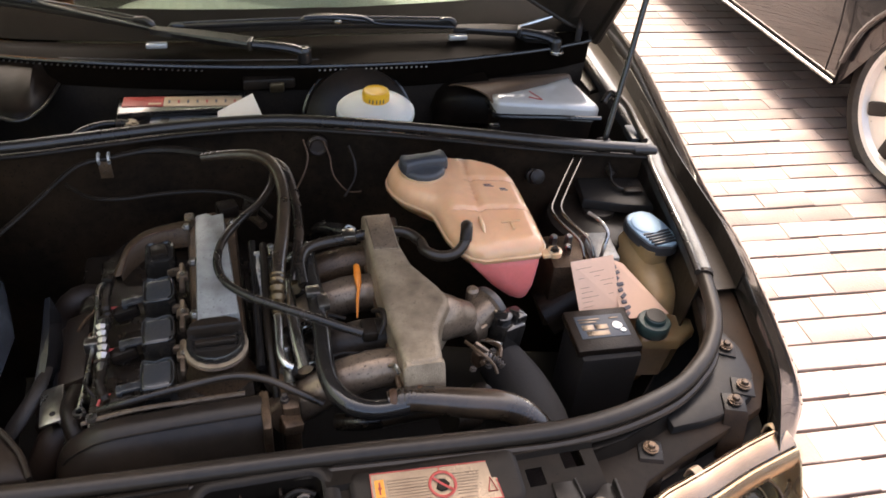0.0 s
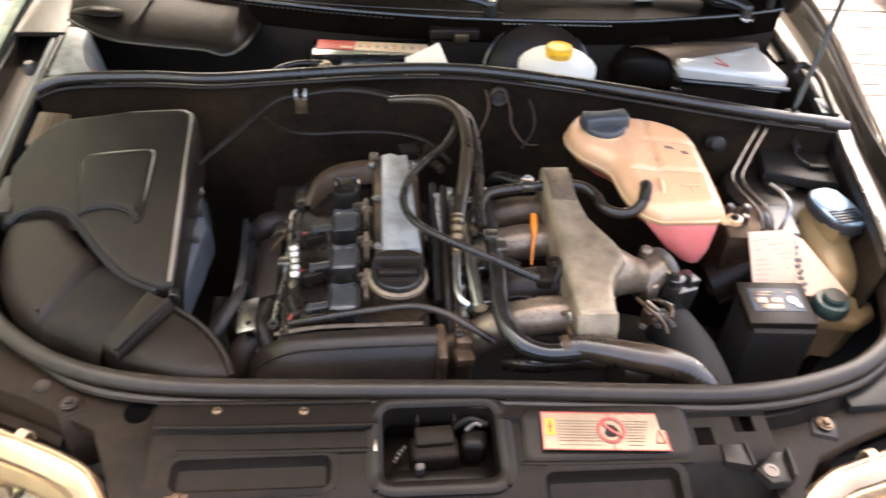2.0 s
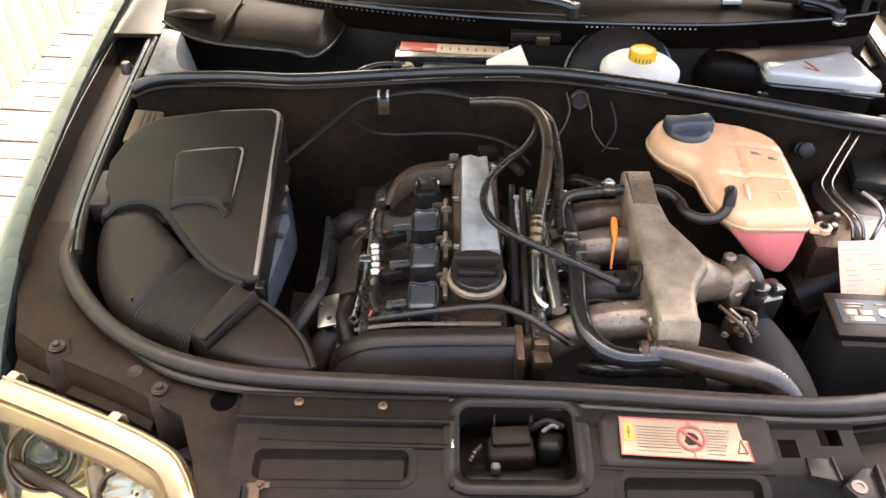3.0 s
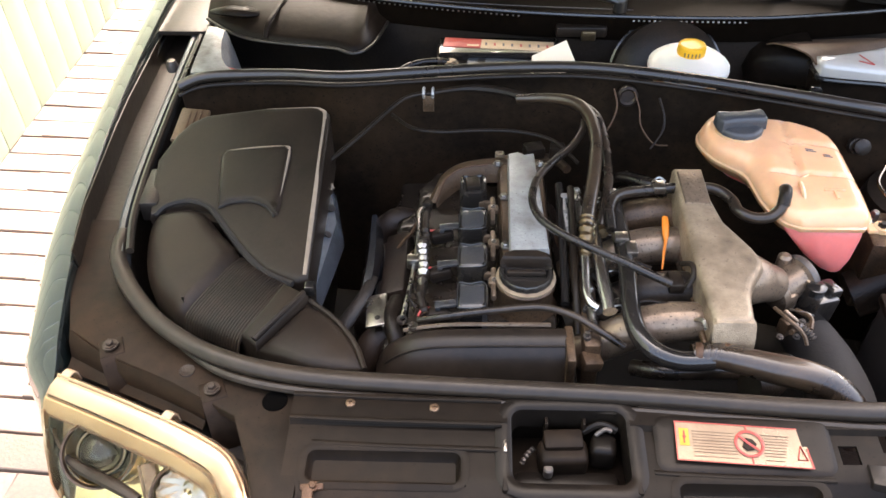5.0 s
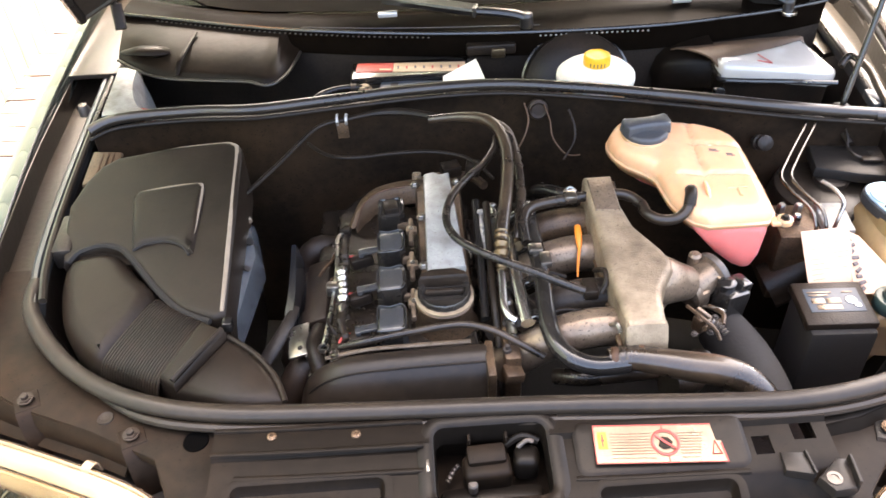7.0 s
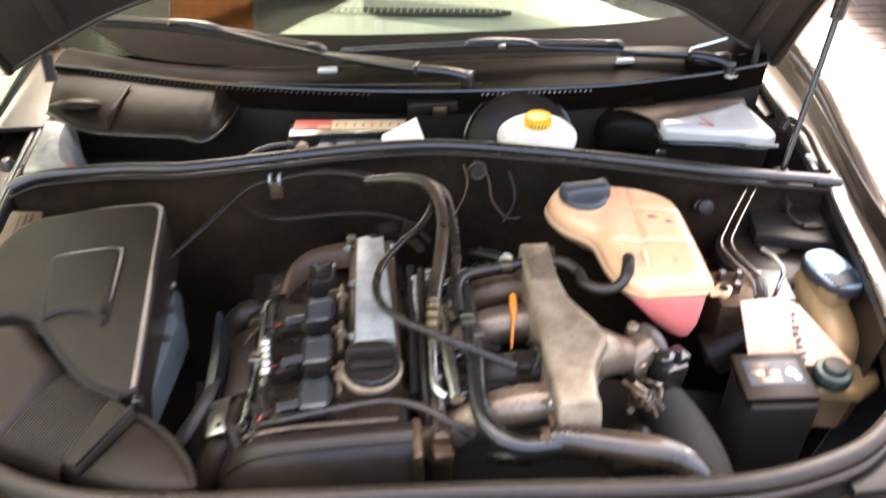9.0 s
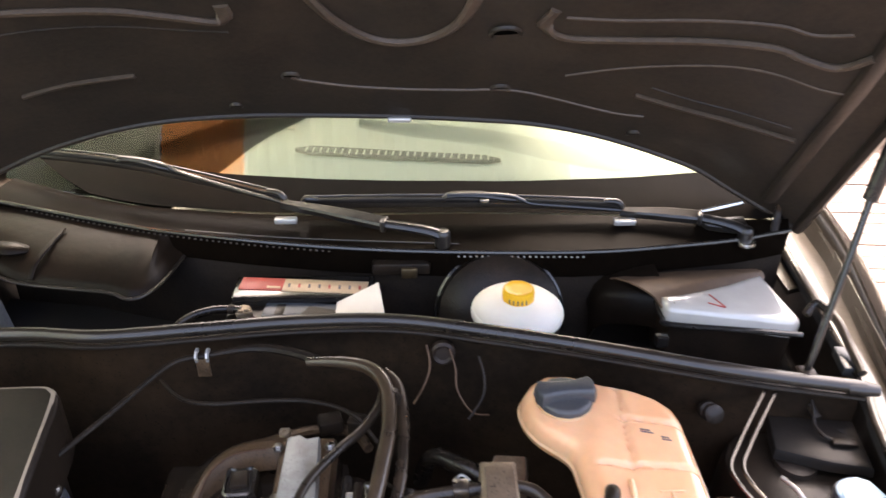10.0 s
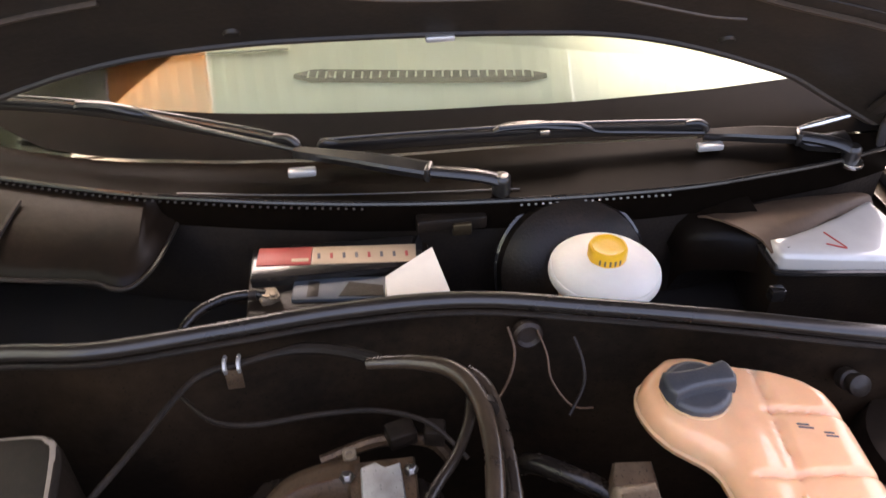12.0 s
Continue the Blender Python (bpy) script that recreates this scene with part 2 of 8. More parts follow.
M = dict(
    paint=material("dark_green_paint", (0.010, 0.014, 0.013), 0.2, 0.0, 0.15, 12, 0.0, DUST, 0.08, coat=1.0),
    inner_paint=material("dusty_inner_paint", (0.017, 0.0125, 0.009), 0.34, 0.0, 0.45, 12, 0.25, (0.055, 0.034, 0.019), 0.3, ior=1.38),
    slam=material("dusty_black_slam_panel", (0.0098, 0.0068, 0.0047), 0.46, 0.0, 0.5, 7, 0.12, (0.047, 0.026, 0.0135), 0.40, ior=1.2, specks=(260, 0.66, 0.4)),
    black=material("black_plastic", (0.0150, 0.0108, 0.0078), 0.34, 0.0, 0.45, 36, 0.3, (0.09, 0.050, 0.027), 0.16, ior=1.3),
    dusty_black=material("dusty_black_plastic", (0.0205, 0.0160, 0.0128), 0.36, 0.0, 0.45, 26, 0.35, (0.085, 0.055, 0.034), 0.24, ior=1.34),
    airbox=material("grained_grey_black_plastic", (0.0155, 0.0108, 0.0077), 0.38, 0.0, 0.25, 16, 0.22, (0.056, 0.036, 0.022), 0.28, bump_scale=900, ior=1.28),
    gloss_black=material("gloss_black_plastic", (0.015, 0.013, 0.0115), 0.15, 0.0, 0.35, 20, 0.12, DUST, 0.12, coat=0.3),
    rubber=material("dusty_rubber", (0.019, 0.0146, 0.0112), 0.28, 0.0, 0.25, 8, 0.05, (0.075, 0.052, 0.034), 0.38, coat=0.22),
    hose=material("hose_rubber", (0.0135, 0.0105, 0.0082), 0.27, 0.0, 0.3, 14, 0.05, (0.115, 0.072, 0.042), 0.35, coat=0.15, ior=1.4),
    alu=material("cast_aluminium", (0.35, 0.262, 0.172), 0.42, 0.35, 0.45, 24, 0.55, (0.062, 0.034, 0.0165), 0.95, bump_scale=420, specks=(260, 0.68, 0.3)),
    alu_dark=material("oily_cast_aluminium", (0.14, 0.085, 0.048), 0.36, 0.4, 0.5, 34, 0.5, (0.016, 0.010, 0.007), 0.95, specks=(380, 0.6, 0.3)),
    grey_metal=material("painted_grey_cover", (0.39, 0.38, 0.35), 0.34, 0.25, 0.3, 26, 0.4, (0.070, 0.043, 0.025), 0.95, specks=(300, 0.66, 0.35)),
    steel=material("worn_steel", (0.46, 0.44, 0.41), 0.28, 1.0, 0.25, 50, 0.15, (0.10, 0.065, 0.04), 0.6),
    rail=material("galvanised_flange", (0.085, 0.09, 0.095), 0.36, 0.4, 0.25, 24, 0.1, (0.05, 0.036, 0.024), 0.45),
    brass=material("yellow_passivated_steel", (0.27, 0.19, 0.105), 0.34, 0.9, 0.35, 50, 0.2, (0.07, 0.042, 0.02), 0.6),
    rust=material("rusty_cast_iron", (0.030, 0.017, 0.010), 0.5, 0.2, 0.4, 40, 0.3, (0.014, 0.010, 0.008), 0.7),
    bright_steel=material("bare_bright_steel", (0.66, 0.64, 0.60), 0.24, 1.0, 0.15, 50, 0.1, (0.20, 0.13, 0.08), 0.4),
    brass_pipe=material("dull_brake_pipe", (0.24, 0.205, 0.165), 0.24, 1.0, 0.1, 50, 0.05, (0.10, 0.07, 0.045), 0.4),
    wiper_black=material("satin_black_wiper_paint", (0.016, 0.014, 0.013), 0.3, 0.2, 0.3, 20, 0.05, DUST, 0.12, coat=0.3),
    dusty_hose=material("dusty_hose_rubber", (0.022, 0.0148, 0.0098), 0.27, 0.0, 0.4, 22, 0.15, (0.125, 0.077, 0.043), 0.45, coat=0.35),
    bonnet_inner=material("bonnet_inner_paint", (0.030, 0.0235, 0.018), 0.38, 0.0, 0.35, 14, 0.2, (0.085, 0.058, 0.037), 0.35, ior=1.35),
    # dusty ribs, lighter than the frame to paint in their highlight
    bonnet_rib=material("highlit_dusty_rib", (0.085, 0.062, 0.045), 0.36, 0.0, 0.35, 14, 0.2, (0.15, 0.10, 0.065), 0.4, ior=1.4),
    cover_brown=material("worn_brown_black_plastic", (0.0080, 0.0053, 0.0036), 0.36, 0.0, 0.5, 8, 0.2, (0.034, 0.019, 0.010), 0.35, ior=1.2),
    frit=material("black_ceramic_band", (0.0055, 0.0043, 0.0034), 0.4, 0.0, 0.2, 6, 0.0, (0.018, 0.011, 0.007), 0.3, ior=1.16),
    sheet_steel=material("shiny_bracket_steel", (0.21, 0.225, 0.245), 0.26, 0.7, 0.35, 12, 0.2, (0.07, 0.048, 0.03), 0.8),
    pale_metal=material("pale_bare_sheet_metal", (0.52, 0.49, 0.45), 0.28, 0.45, 0.25, 30, 0.25, (0.12, 0.075, 0.045), 0.55),
    copper=material("dull_copper_wire", (0.095, 0.052, 0.028), 0.4, 0.5, 0.3, 30, 0.1),
    clamp_rust=material("orange_rusted_clamp", (0.085, 0.040, 0.019), 0.5, 0.3, 0.4, 60, 0.5, (0.03, 0.017, 0.010), 0.6),
    print_brown=material("faded_brown_print", (0.175, 0.128, 0.090), 0.30, 0.45, 0.2, 40, 0),
    dull_bolt=material("dull_grey_bolt", (0.13, 0.11, 0.095), 0.4, 0.5, 0.3, 60, 0.2, (0.06, 0.035, 0.02), 0.5),
    # second copy of the wing paint, browner to stand for this side's light
    right_wing_paint=material("light_toned_wing_paint", (0.013, 0.0115, 0.0098), 0.14, 0.0, 0.25, 8, 0.02, (0.045, 0.034, 0.023), 0.22, coat=1.0),
    reflector=material("tarnished_reflector", (0.88, 0.78, 0.58), 0.10, 0.9, 0.2, 18, 0.06, (0.45, 0.28, 0.13), 0.5),
    pale_paint=material("grey_pressed_steel", (0.017, 0.0150, 0.0135), 0.36, 0.1, 0.35, 16, 0.12, (0.04, 0.028, 0.019), 0.45, ior=1.3),
    chrome=material("chrome", (0.8, 0.78, 0.74), 0.12, 1.0, 0.05, 20, 0.02),
    tank=material("yellowed_polypropylene", (0.86, 0.475, 0.265), 0.20, 0.0, 0.12, 10, 0.08, (0.62, 0.28, 0.12), 0.5, sss=0.5, coat=0.35),
    coolant=material("pink_coolant_in_plastic", (0.82, 0.205, 0.175), 0.35, 0.0, 0.08, 20, 0.1, sss=0.5),
    white_plastic=material("white_polypropylene", (0.80, 0.74, 0.64), 0.4, 0.0, 0.05, 20, 0.1, (0.6, 0.48, 0.34), 0.25, sss=0.3),
    amber_plastic=material("aged_amber_plastic", (0.36, 0.225, 0.10), 0.36, 0.0, 0.2, 20, 0.15, (0.15, 0.085, 0.035), 0.5, sss=0.25),
    amber_bowl=material("amber_fluid_in_plastic", (0.72, 0.44, 0.22), 0.35, 0.0, 0.08, 20, 0.08, (0.55, 0.30, 0.12), 0.4, sss=0.4),
    yellow=material("yellow_cap_plastic", (0.86, 0.44, 0.02), 0.36, 0.0, 0.06, 30, 0.1),
    cap_grey=material("blue_grey_cap_plastic", (0.044, 0.046, 0.051), 0.34, 0.0, 0.2, 40, 0.2, DUST, 0.15),
    blue_cap=material("pale_blue_cap_plastic", (0.40, 0.54, 0.64), 0.35, 0.0, 0.1, 20, 0.1, DUST, 0.2),
    green_cap=material("dark_green_cap_plastic", (0.03, 0.055, 0.05), 0.4, 0.0, 0.2, 40, 0.2, DUST, 0.1),
    orange=material("orange_handle_plastic", (0.80, 0.22, 0.02), 0.4, 0.0, 0.08, 30, 0.1),
    card=material("handwritten_card", (0.74, 0.46, 0.315), 0.7, 0.0, 0.05, 20, 0.1, (0.62, 0.38, 0.25), 0.3),
    paper=material("folded_paper", (0.78, 0.70, 0.58), 0.7, 0.0, 0.05, 20, 0.15, (0.55, 0.42, 0.3), 0.3),
    ink=material("grey_ink", (0.12, 0.10, 0.10), 0.7, 0.0, 0.1, 30, 0),
    faint_ink=material("faint_brown_ink", (0.34, 0.20, 0.14), 0.7, 0.0, 0.1, 30, 0),
    foil=material("sticker_foil", (0.24, 0.18, 0.125), 0.28, 0.5, 0.25, 30, 0.1, (0.13, 0.08, 0.048), 0.6),
    red=material("red_print", (0.40, 0.045, 0.034), 0.45, 0.0, 0.1, 60, 0, (0.24, 0.05, 0.03), 0.4),
    warn_yellow=material("orange_yellow_print", (0.72, 0.27, 0.018), 0.45, 0.0, 0.1, 60, 0),
    cream=material("cream_print", (0.52, 0.36, 0.22), 0.5, 0.0, 0.1, 40, 0, (0.34, 0.22, 0.13), 0.4),
    blue_grey=material("blue_grey_label", (0.050, 0.062, 0.078), 0.45, 0.0, 0.1, 40, 0, DUST, 0.25),
    bezel=material("satin_silver_bezel", (0.54, 0.39, 0.27), 0.20, 0.75, 0.2, 9, 0.03, (0.20, 0.105, 0.055), 0.8),
    dash=material("pale_dashboard_vinyl", (0.58, 0.57, 0.49), 0.6, 0.0, 0.06, 30, 0.2),
    dash_dark=material("dark_vinyl", (0.06, 0.055, 0.05), 0.6, 0.0, 0.15, 30, 0.2),
    fence=material("pale_green_painted_board", (0.62, 0.73, 0.58), 0.6, 0.0, 0.08, 8, 0.2, (0.4, 0.42, 0.3), 0.3, per_piece=0.06),
    brick=material("clay_paver", (0.180, 0.146, 0.138), 0.6, 0.0, 0.28, 14, 0.5, (0.225, 0.148, 0.122), 0.6, bump_scale=120, per_piece=0.28),
    sand=material("joint_sand", (0.012, 0.009, 0.0075), 0.9, 0.0, 0.3, 20, 0.5),
    alloy=material("cream_alloy_rim", (0.75, 0.71, 0.66), 0.3, 0.3, 0.06, 20, 0.02),
    car_silver=material("grey_metallic_paint", (0.060, 0.053, 0.052), 0.22, 0.65, 0.08, 10, 0.03, DUST, 0.12, coat=0.9),
    tyre=material("tyre_rubber", (0.03, 0.029, 0.028), 0.7, 0.0, 0.2, 40, 0.3, DUST, 0.3),
    rim=material("silver_hubcap", (0.62, 0.60, 0.57), 0.35, 0.6, 0.06, 20, 0.03, DUST, 0.2),
    dusty_lid=material("dust_filmed_coil_lid", (0.040, 0.040, 0.041), 0.24, 0.0, 0.3, 40, 0.2, (0.10, 0.075, 0.05), 0.35, coat=0.5),
    # pale base stands in for the sky's reflection on a black lid
    lid=material("sky_shine_fuse_lid", (0.52, 0.48, 0.43), 0.20, 0.0, 0.15, 4, 0.02, (0.34, 0.27, 0.21), 0.4, coat=1.0, ior=1.8),
    # near-black with the shade of holes and gaps put into its colour
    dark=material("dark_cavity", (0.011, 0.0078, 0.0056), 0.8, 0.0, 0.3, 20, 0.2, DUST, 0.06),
    oily_black=material("oil_blackened_casting", (0.021, 0.0150, 0.0105), 0.26, 0.25, 0.5, 30, 0.4, (0.055, 0.032, 0.018), 0.4, coat=0.25),
    runner_metal=material("stained_runner_casting", (0.24, 0.17, 0.115), 0.32, 0.5, 0.4, 16, 0.4, (0.05, 0.027, 0.014), 0.9, specks=(300, 0.62, 0.3)),
    corner_brown=material("brown_dusted_panel", (0.0138, 0.0093, 0.0064), 0.5, 0.0, 0.6, 6, 0.2, (0.055, 0.027, 0.012), 0.55, ior=1.2, specks=(300, 0.66, 0.4)),
    dusty_seal=material("dust_covered_seal", (0.024, 0.0175, 0.0127), 0.42, 0.0, 0.35, 8, 0.08, (0.062, 0.041, 0.025), 0.5, ior=1.35, coat=0.1),
    bridge_brown=material("brown_dusty_casting", (0.115, 0.068, 0.036), 0.5, 0.15, 0.4, 26, 0.35, (0.05, 0.028, 0.014), 0.6, specks=(320, 0.62, 0.3)),
    bulkhead=material("road_dusted_bulkhead", (0.0165, 0.0112, 0.0076), 0.44, 0.0, 0.6, 9, 0.25, (0.070, 0.039, 0.0195), 0.45, ior=1.2, specks=(240, 0.64, 0.5)),
    # brown for dust and for the dark bonnet mirrored in the lid
    rear_brown=material("brown_dust_and_reflection", (0.120, 0.076, 0.048), 0.5, 0.0, 0.35, 7, 0.05, (0.07, 0.042, 0.025), 0.5, ior=1.3),
    slam_black=material("black_slam_panel_part", (0.0090, 0.0068, 0.0052), 0.36, 0.0, 0.5, 8, 0.1, (0.036, 0.022, 0.0125), 0.4, ior=1.25, specks=(280, 0.66, 0.4)),
    shield_dark=material("blued_dark_steel", (0.045, 0.050, 0.058), 0.20, 0.7, 0.3, 16, 0.15, (0.06, 0.04, 0.026), 0.5, coat=0.4),
    timing_brown=material("dust_browned_plastic", (0.019, 0.0140, 0.0105), 0.34, 0.0, 0.45, 10, 0.15, (0.058, 0.036, 0.021), 0.4, ior=1.35, specks=(260, 0.68, 0.5)),
    # tone and gloss lowered in place of the bonnet's shade on the cowl
    cowl_black=material("dusty_cowl_plastic", (0.0046, 0.0031, 0.0021), 0.34, 0.0, 0.45, 7, 0.06, (0.014, 0.0080, 0.0043), 0.30, ior=1.07),
    # pale tone painting the highlight on the filter box's edges
    edge_highlight=material("painted_edge_highlight", (0.27, 0.21, 0.155), 0.34, 0.0, 0.3, 30, 0.1, (0.10, 0.072, 0.05), 0.5),
    # near-black that paints the shade inside open holes
    plug=material("hole_shade_black", (0.0025, 0.0022, 0.002), 0.9, 0.0, 0.1, 20, 0.0, ior=1.05),
)
def sheet_material(name, color, through):
    """Thin translucent sheet: part of the light passes, spread out."""
    m = bpy.data.materials.new(name)
    m.use_nodes = True
    nt = m.node_tree
    nt.nodes.remove(nt.nodes["Principled BSDF"])
    back, front, mix, tex = (nt.nodes.new(k) for k in ("ShaderNodeBsdfTranslucent", "ShaderNodeBsdfDiffuse", "ShaderNodeMixShader", "ShaderNodeTexNoise"))
    tex.inputs["Scale"].default_value, tex.inputs["Detail"].default_value = 3, 5
    tint = nt.nodes.new("ShaderNodeMix")
    tint.data_type = "RGBA"
    tint.inputs[6].default_value, tint.inputs[7].default_value = (*[c * 0.8 for c in color], 1), (*color, 1)
    nt.links.new(tex.outputs["Fac"], tint.inputs[0])
    for n in (back, front):
        nt.links.new(tint.outputs[2], n.inputs["Color"])
    mix.inputs[0].default_value = through
    nt.links.new(front.outputs[0], mix.inputs[1])
    nt.links.new(back.outputs[0], mix.inputs[2])
    nt.links.new(mix.outputs[0], nt.nodes["Material Output"].inputs["Surface"])
    return m


# unseen overhead sheets, tinted for the colours mirrored in the windscreen
M["overhead_sheet"] = sheet_material("pale_green_overhead_sheet", (0.84, 0.90, 0.76), 0.11)
M["overhead_clear"] = sheet_material("clearer_overhead_sheet", (0.86, 0.94, 0.88), 0.24)
M["overhead_orange"] = sheet_material("orange_overhead_sheet", (0.88, 0.42, 0.17), 0.21)
GLASS = glass("window_glass", (0.86, 0.90, 0.84), ior=1.55)
LENS = glass("headlight_lens", (0.97, 0.95, 0.90), share=0.02)


# ---- mesh helpers ----
def mesh_object(name, bm, mat, sharp=38):
    me = bpy.data.meshes.new(name)
    bm.normal_update()
    for f in bm.faces:
        f.smooth = True
    bm.to_mesh(me)
    bm.free()
    me.set_sharp_from_angle(angle=radians(sharp))
    me.materials.append(mat if not isinstance(mat, str) else M[mat])
    return new(name, me)


def thing(name, at, label, category, group="", kind=""):
    ob = new(name)
    ob.location = at
    ob.empty_display_size = 0.05
    return tagged(ob, label, category, group, kind)


def root_place(ob):
    place = Vector((0, 0, 0))
    while ob is not None:
        place += ob.location
        ob = ob.parent
    return place


def part(name, bm, mat, parent, label="", sharp=38):
    """One mesh, given in world metres, under a thing or a part."""
    bmesh.ops.translate(bm, vec=-root_place(parent), verts=bm.verts)
    ob = mesh_object(name, bm, mat, sharp)
    ob.parent = parent
    return tagged(ob, label)


def single(name, bm, mat, at, label, category, group="", kind="", sharp=38):
    bmesh.ops.translate(bm, vec=-Vector(at), verts=bm.verts)
    ob = mesh_object(name, bm, mat, sharp)
    ob.location = at
    return tagged(ob, label, category, group, kind)


def merge(target, extra):
    me = bpy.data.meshes.new("tmp")
    extra.to_mesh(me)
    extra.free()
    target.from_mesh(me)
    bpy.data.meshes.remove(me)
    return target


def joined(*many):
    bm = bmesh.new()
    for one in many:
        merge(bm, one)
    return bm


def soften(bm, r, seg=2):
    if r > 0:
        edges = [e for e in bm.edges if len(e.link_faces) == 2 and e.calc_face_angle(0) > 0.5]
        bmesh.ops.bevel(bm, geom=edges, offset=r, segments=seg, profile=0.5, affect="EDGES", clamp_overlap=True)
    return bm


def box(lo, hi, r=0.002, turn=(0, 0, 0), seg=2):
    """A rounded box between two corners, turned about its centre by degrees."""
    bm = bmesh.new()
    bmesh.ops.create_cube(bm, size=1)
    c, s = [(a + b) / 2 for a, b in zip(lo, hi)], [abs(b - a) for a, b in zip(lo, hi)]
    bmesh.ops.scale(bm, vec=s, verts=bm.verts)
    soften(bm, min(r, min(s) * 0.45), seg)
    bmesh.ops.transform(bm, matrix=pose(*c, *turn), verts=bm.verts)
    return bm


def spline(pts, n=6, closed=False):
    """Points on a smooth curve through pts."""
    p = [Vector(q) for q in pts]
    out, m = [], len(p)
    spans = m if closed else m - 1
    for i in range(spans):
        a, b, c, d = (p[(i + k) % m] if closed else p[min(max(i + k, 0), m - 1)] for k in (-1, 0, 1, 2))
        for j in range(n):
            t = j / n
            out.append(0.5 * (2 * b + (c - a) * t + (2 * a - 5 * b + 4 * c - d) * t * t + (3 * b - a - 3 * c + d) * t ** 3))
    if not closed:
        out.append(p[-1])
    return out


def tube(pts, r, seg=10, n=5, flat=1.0, ribs=0.0, closed=False):
    """A round hose or rod along a smooth line; r may be a list of radii, one a point."""
    line = spline(pts, n, closed)
    radii = r if isinstance(r, (list, tuple)) else [r] * len(pts)
    bm = bmesh.new()
    rings, up = [], Vector((0, 0, 1))
    for i, q in enumerate(line):
        if closed:
            d = (line[(i + 1) % len(line)] - line[i - 1]).normalized()
        else:
            d = (line[min(i + 1, len(line) - 1)] - line[max(i - 1, 0)]).normalized()
        side = d.cross(up)
        if side.length < 0.05:
            side = d.cross(Vector((0, 1, 0)))
        side.normalize()
        top = side.cross(d).normalized()
        f = min(i / n, len(radii) - 1.001) if len(radii) > 1 else 0
        k = int(f)
        rad = radii[k] + (radii[min(k + 1, len(radii) - 1)] - radii[k]) * (f - k)
        if ribs and i % 2:
            rad *= 1 - ribs
        rings.append([bm.verts.new(q + rad * (math.cos(2 * math.pi * j / seg) * side + flat * math.sin(2 * math.pi * j / seg) * top)) for j in range(seg)])
    pairs = list(zip(rings, rings[1:]))
    if closed:
        pairs.append((rings[-1], rings[0]))
    for a, b in pairs:
        for j in range(seg):
            bm.faces.new((a[j], a[(j + 1) % seg], b[(j + 1) % seg], b[j]))
    if not closed:
        bm.faces.new(rings[0])
        bm.faces.new(rings[-1][::-1])
    bmesh.ops.recalc_face_normals(bm, faces=bm.faces)
    return bm


def lathe(profile, at, seg=32, turn=(0, 0, 0), lobes=0, depth=0.0, caps=(True, True)):
    """A turned shape: (radius, height) from the bottom up; lobes cut flutes into it; caps close its two ends."""
    bm = bmesh.new()
    rings = []
    for r, h in profile:
        ring = []
        for j in range(seg):
            a = 2 * math.pi * j / seg
            rr = r * (1 - depth * (0.5 + 0.5 * math.cos(lobes * a))) if lobes else r
            ring.append(bm.verts.new((rr * math.cos(a), rr * math.sin(a), h)))
        rings.append(ring)
    for a, b in zip(rings, rings[1:]):
        for j in range(seg):
            bm.faces.new((a[j], a[(j + 1) % seg], b[(j + 1) % seg], b[j]))
    if caps[0]:
        bm.faces.new(rings[0][::-1])
    if caps[1]:
        bm.faces.new(rings[-1])
    bmesh.ops.transform(bm, matrix=pose(*at, *turn), verts=bm.verts)
    return bm


def inset(poly, d):
    """A closed outline moved inwards by d (for outlines that run anticlockwise)."""
    out, n = [], len(poly)
    for i in range(n):
        a, b, c = Vector(poly[i - 1]), Vector(poly[i]), Vector(poly[(i + 1) % n])
        e, f = (b - a).normalized(), (c - b).normalized()
        m = Vector((-e.y - f.y, e.x + f.x))
        k = m.length
        m = m / k if k > 1e-6 else Vector((-e.y, e.x))
        out.append(b + m * d / max(0.5, abs(m.dot(Vector((-e.y, e.x))))))
    return out


def stack(outline, layers, tilt=(0, 0), about=(0, 0), smooth=0):
    """A body built from copies of a plan outline: layers of (inset, height); tilt gives the rise per metre in x and y."""
    pts = [Vector(p) for p in outline]
    if smooth:
        pts = [Vector((q.x, q.y)) for q in spline([(p.x, p.y, 0) for p in pts], smooth, True)]
    area = sum(a.x * b.y - b.x * a.y for a, b in zip(pts, pts[1:] + pts[:1]))
    if area < 0:
        pts.reverse()
    bm = bmesh.new()
    rings = []
    for d, h in layers:
        ring = inset(pts, d) if d else pts
        rings.append([bm.verts.new((q.x, q.y, h + tilt[0] * (q.x - about[0]) + tilt[1] * (q.y - about[1]))) for q in ring])
    n = len(pts)
    for a, b in zip(rings, rings[1:]):
        for j in range(n):
            bm.faces.new((a[j], a[(j + 1) % n], b[(j + 1) % n], b[j]))
    bm.faces.new(rings[0][::-1])
    bm.faces.new(rings[-1])
    bmesh.ops.triangulate(bm, faces=[f for f in bm.faces if len(f.verts) > 4])
    bmesh.ops.recalc_face_normals(bm, faces=bm.faces)
    return bm


def slab(outline, z0, z1, r=0.003, tilt=(0, 0), about=(0, 0), smooth=0):
    """A plate with a rounded upper edge."""
    r = min(r, (z1 - z0) * 0.45)
    return stack(outline, [(0, z0), (0, z1 - r), (r * 0.3, z1 - r * 0.3), (r, z1)], tilt, about, smooth)


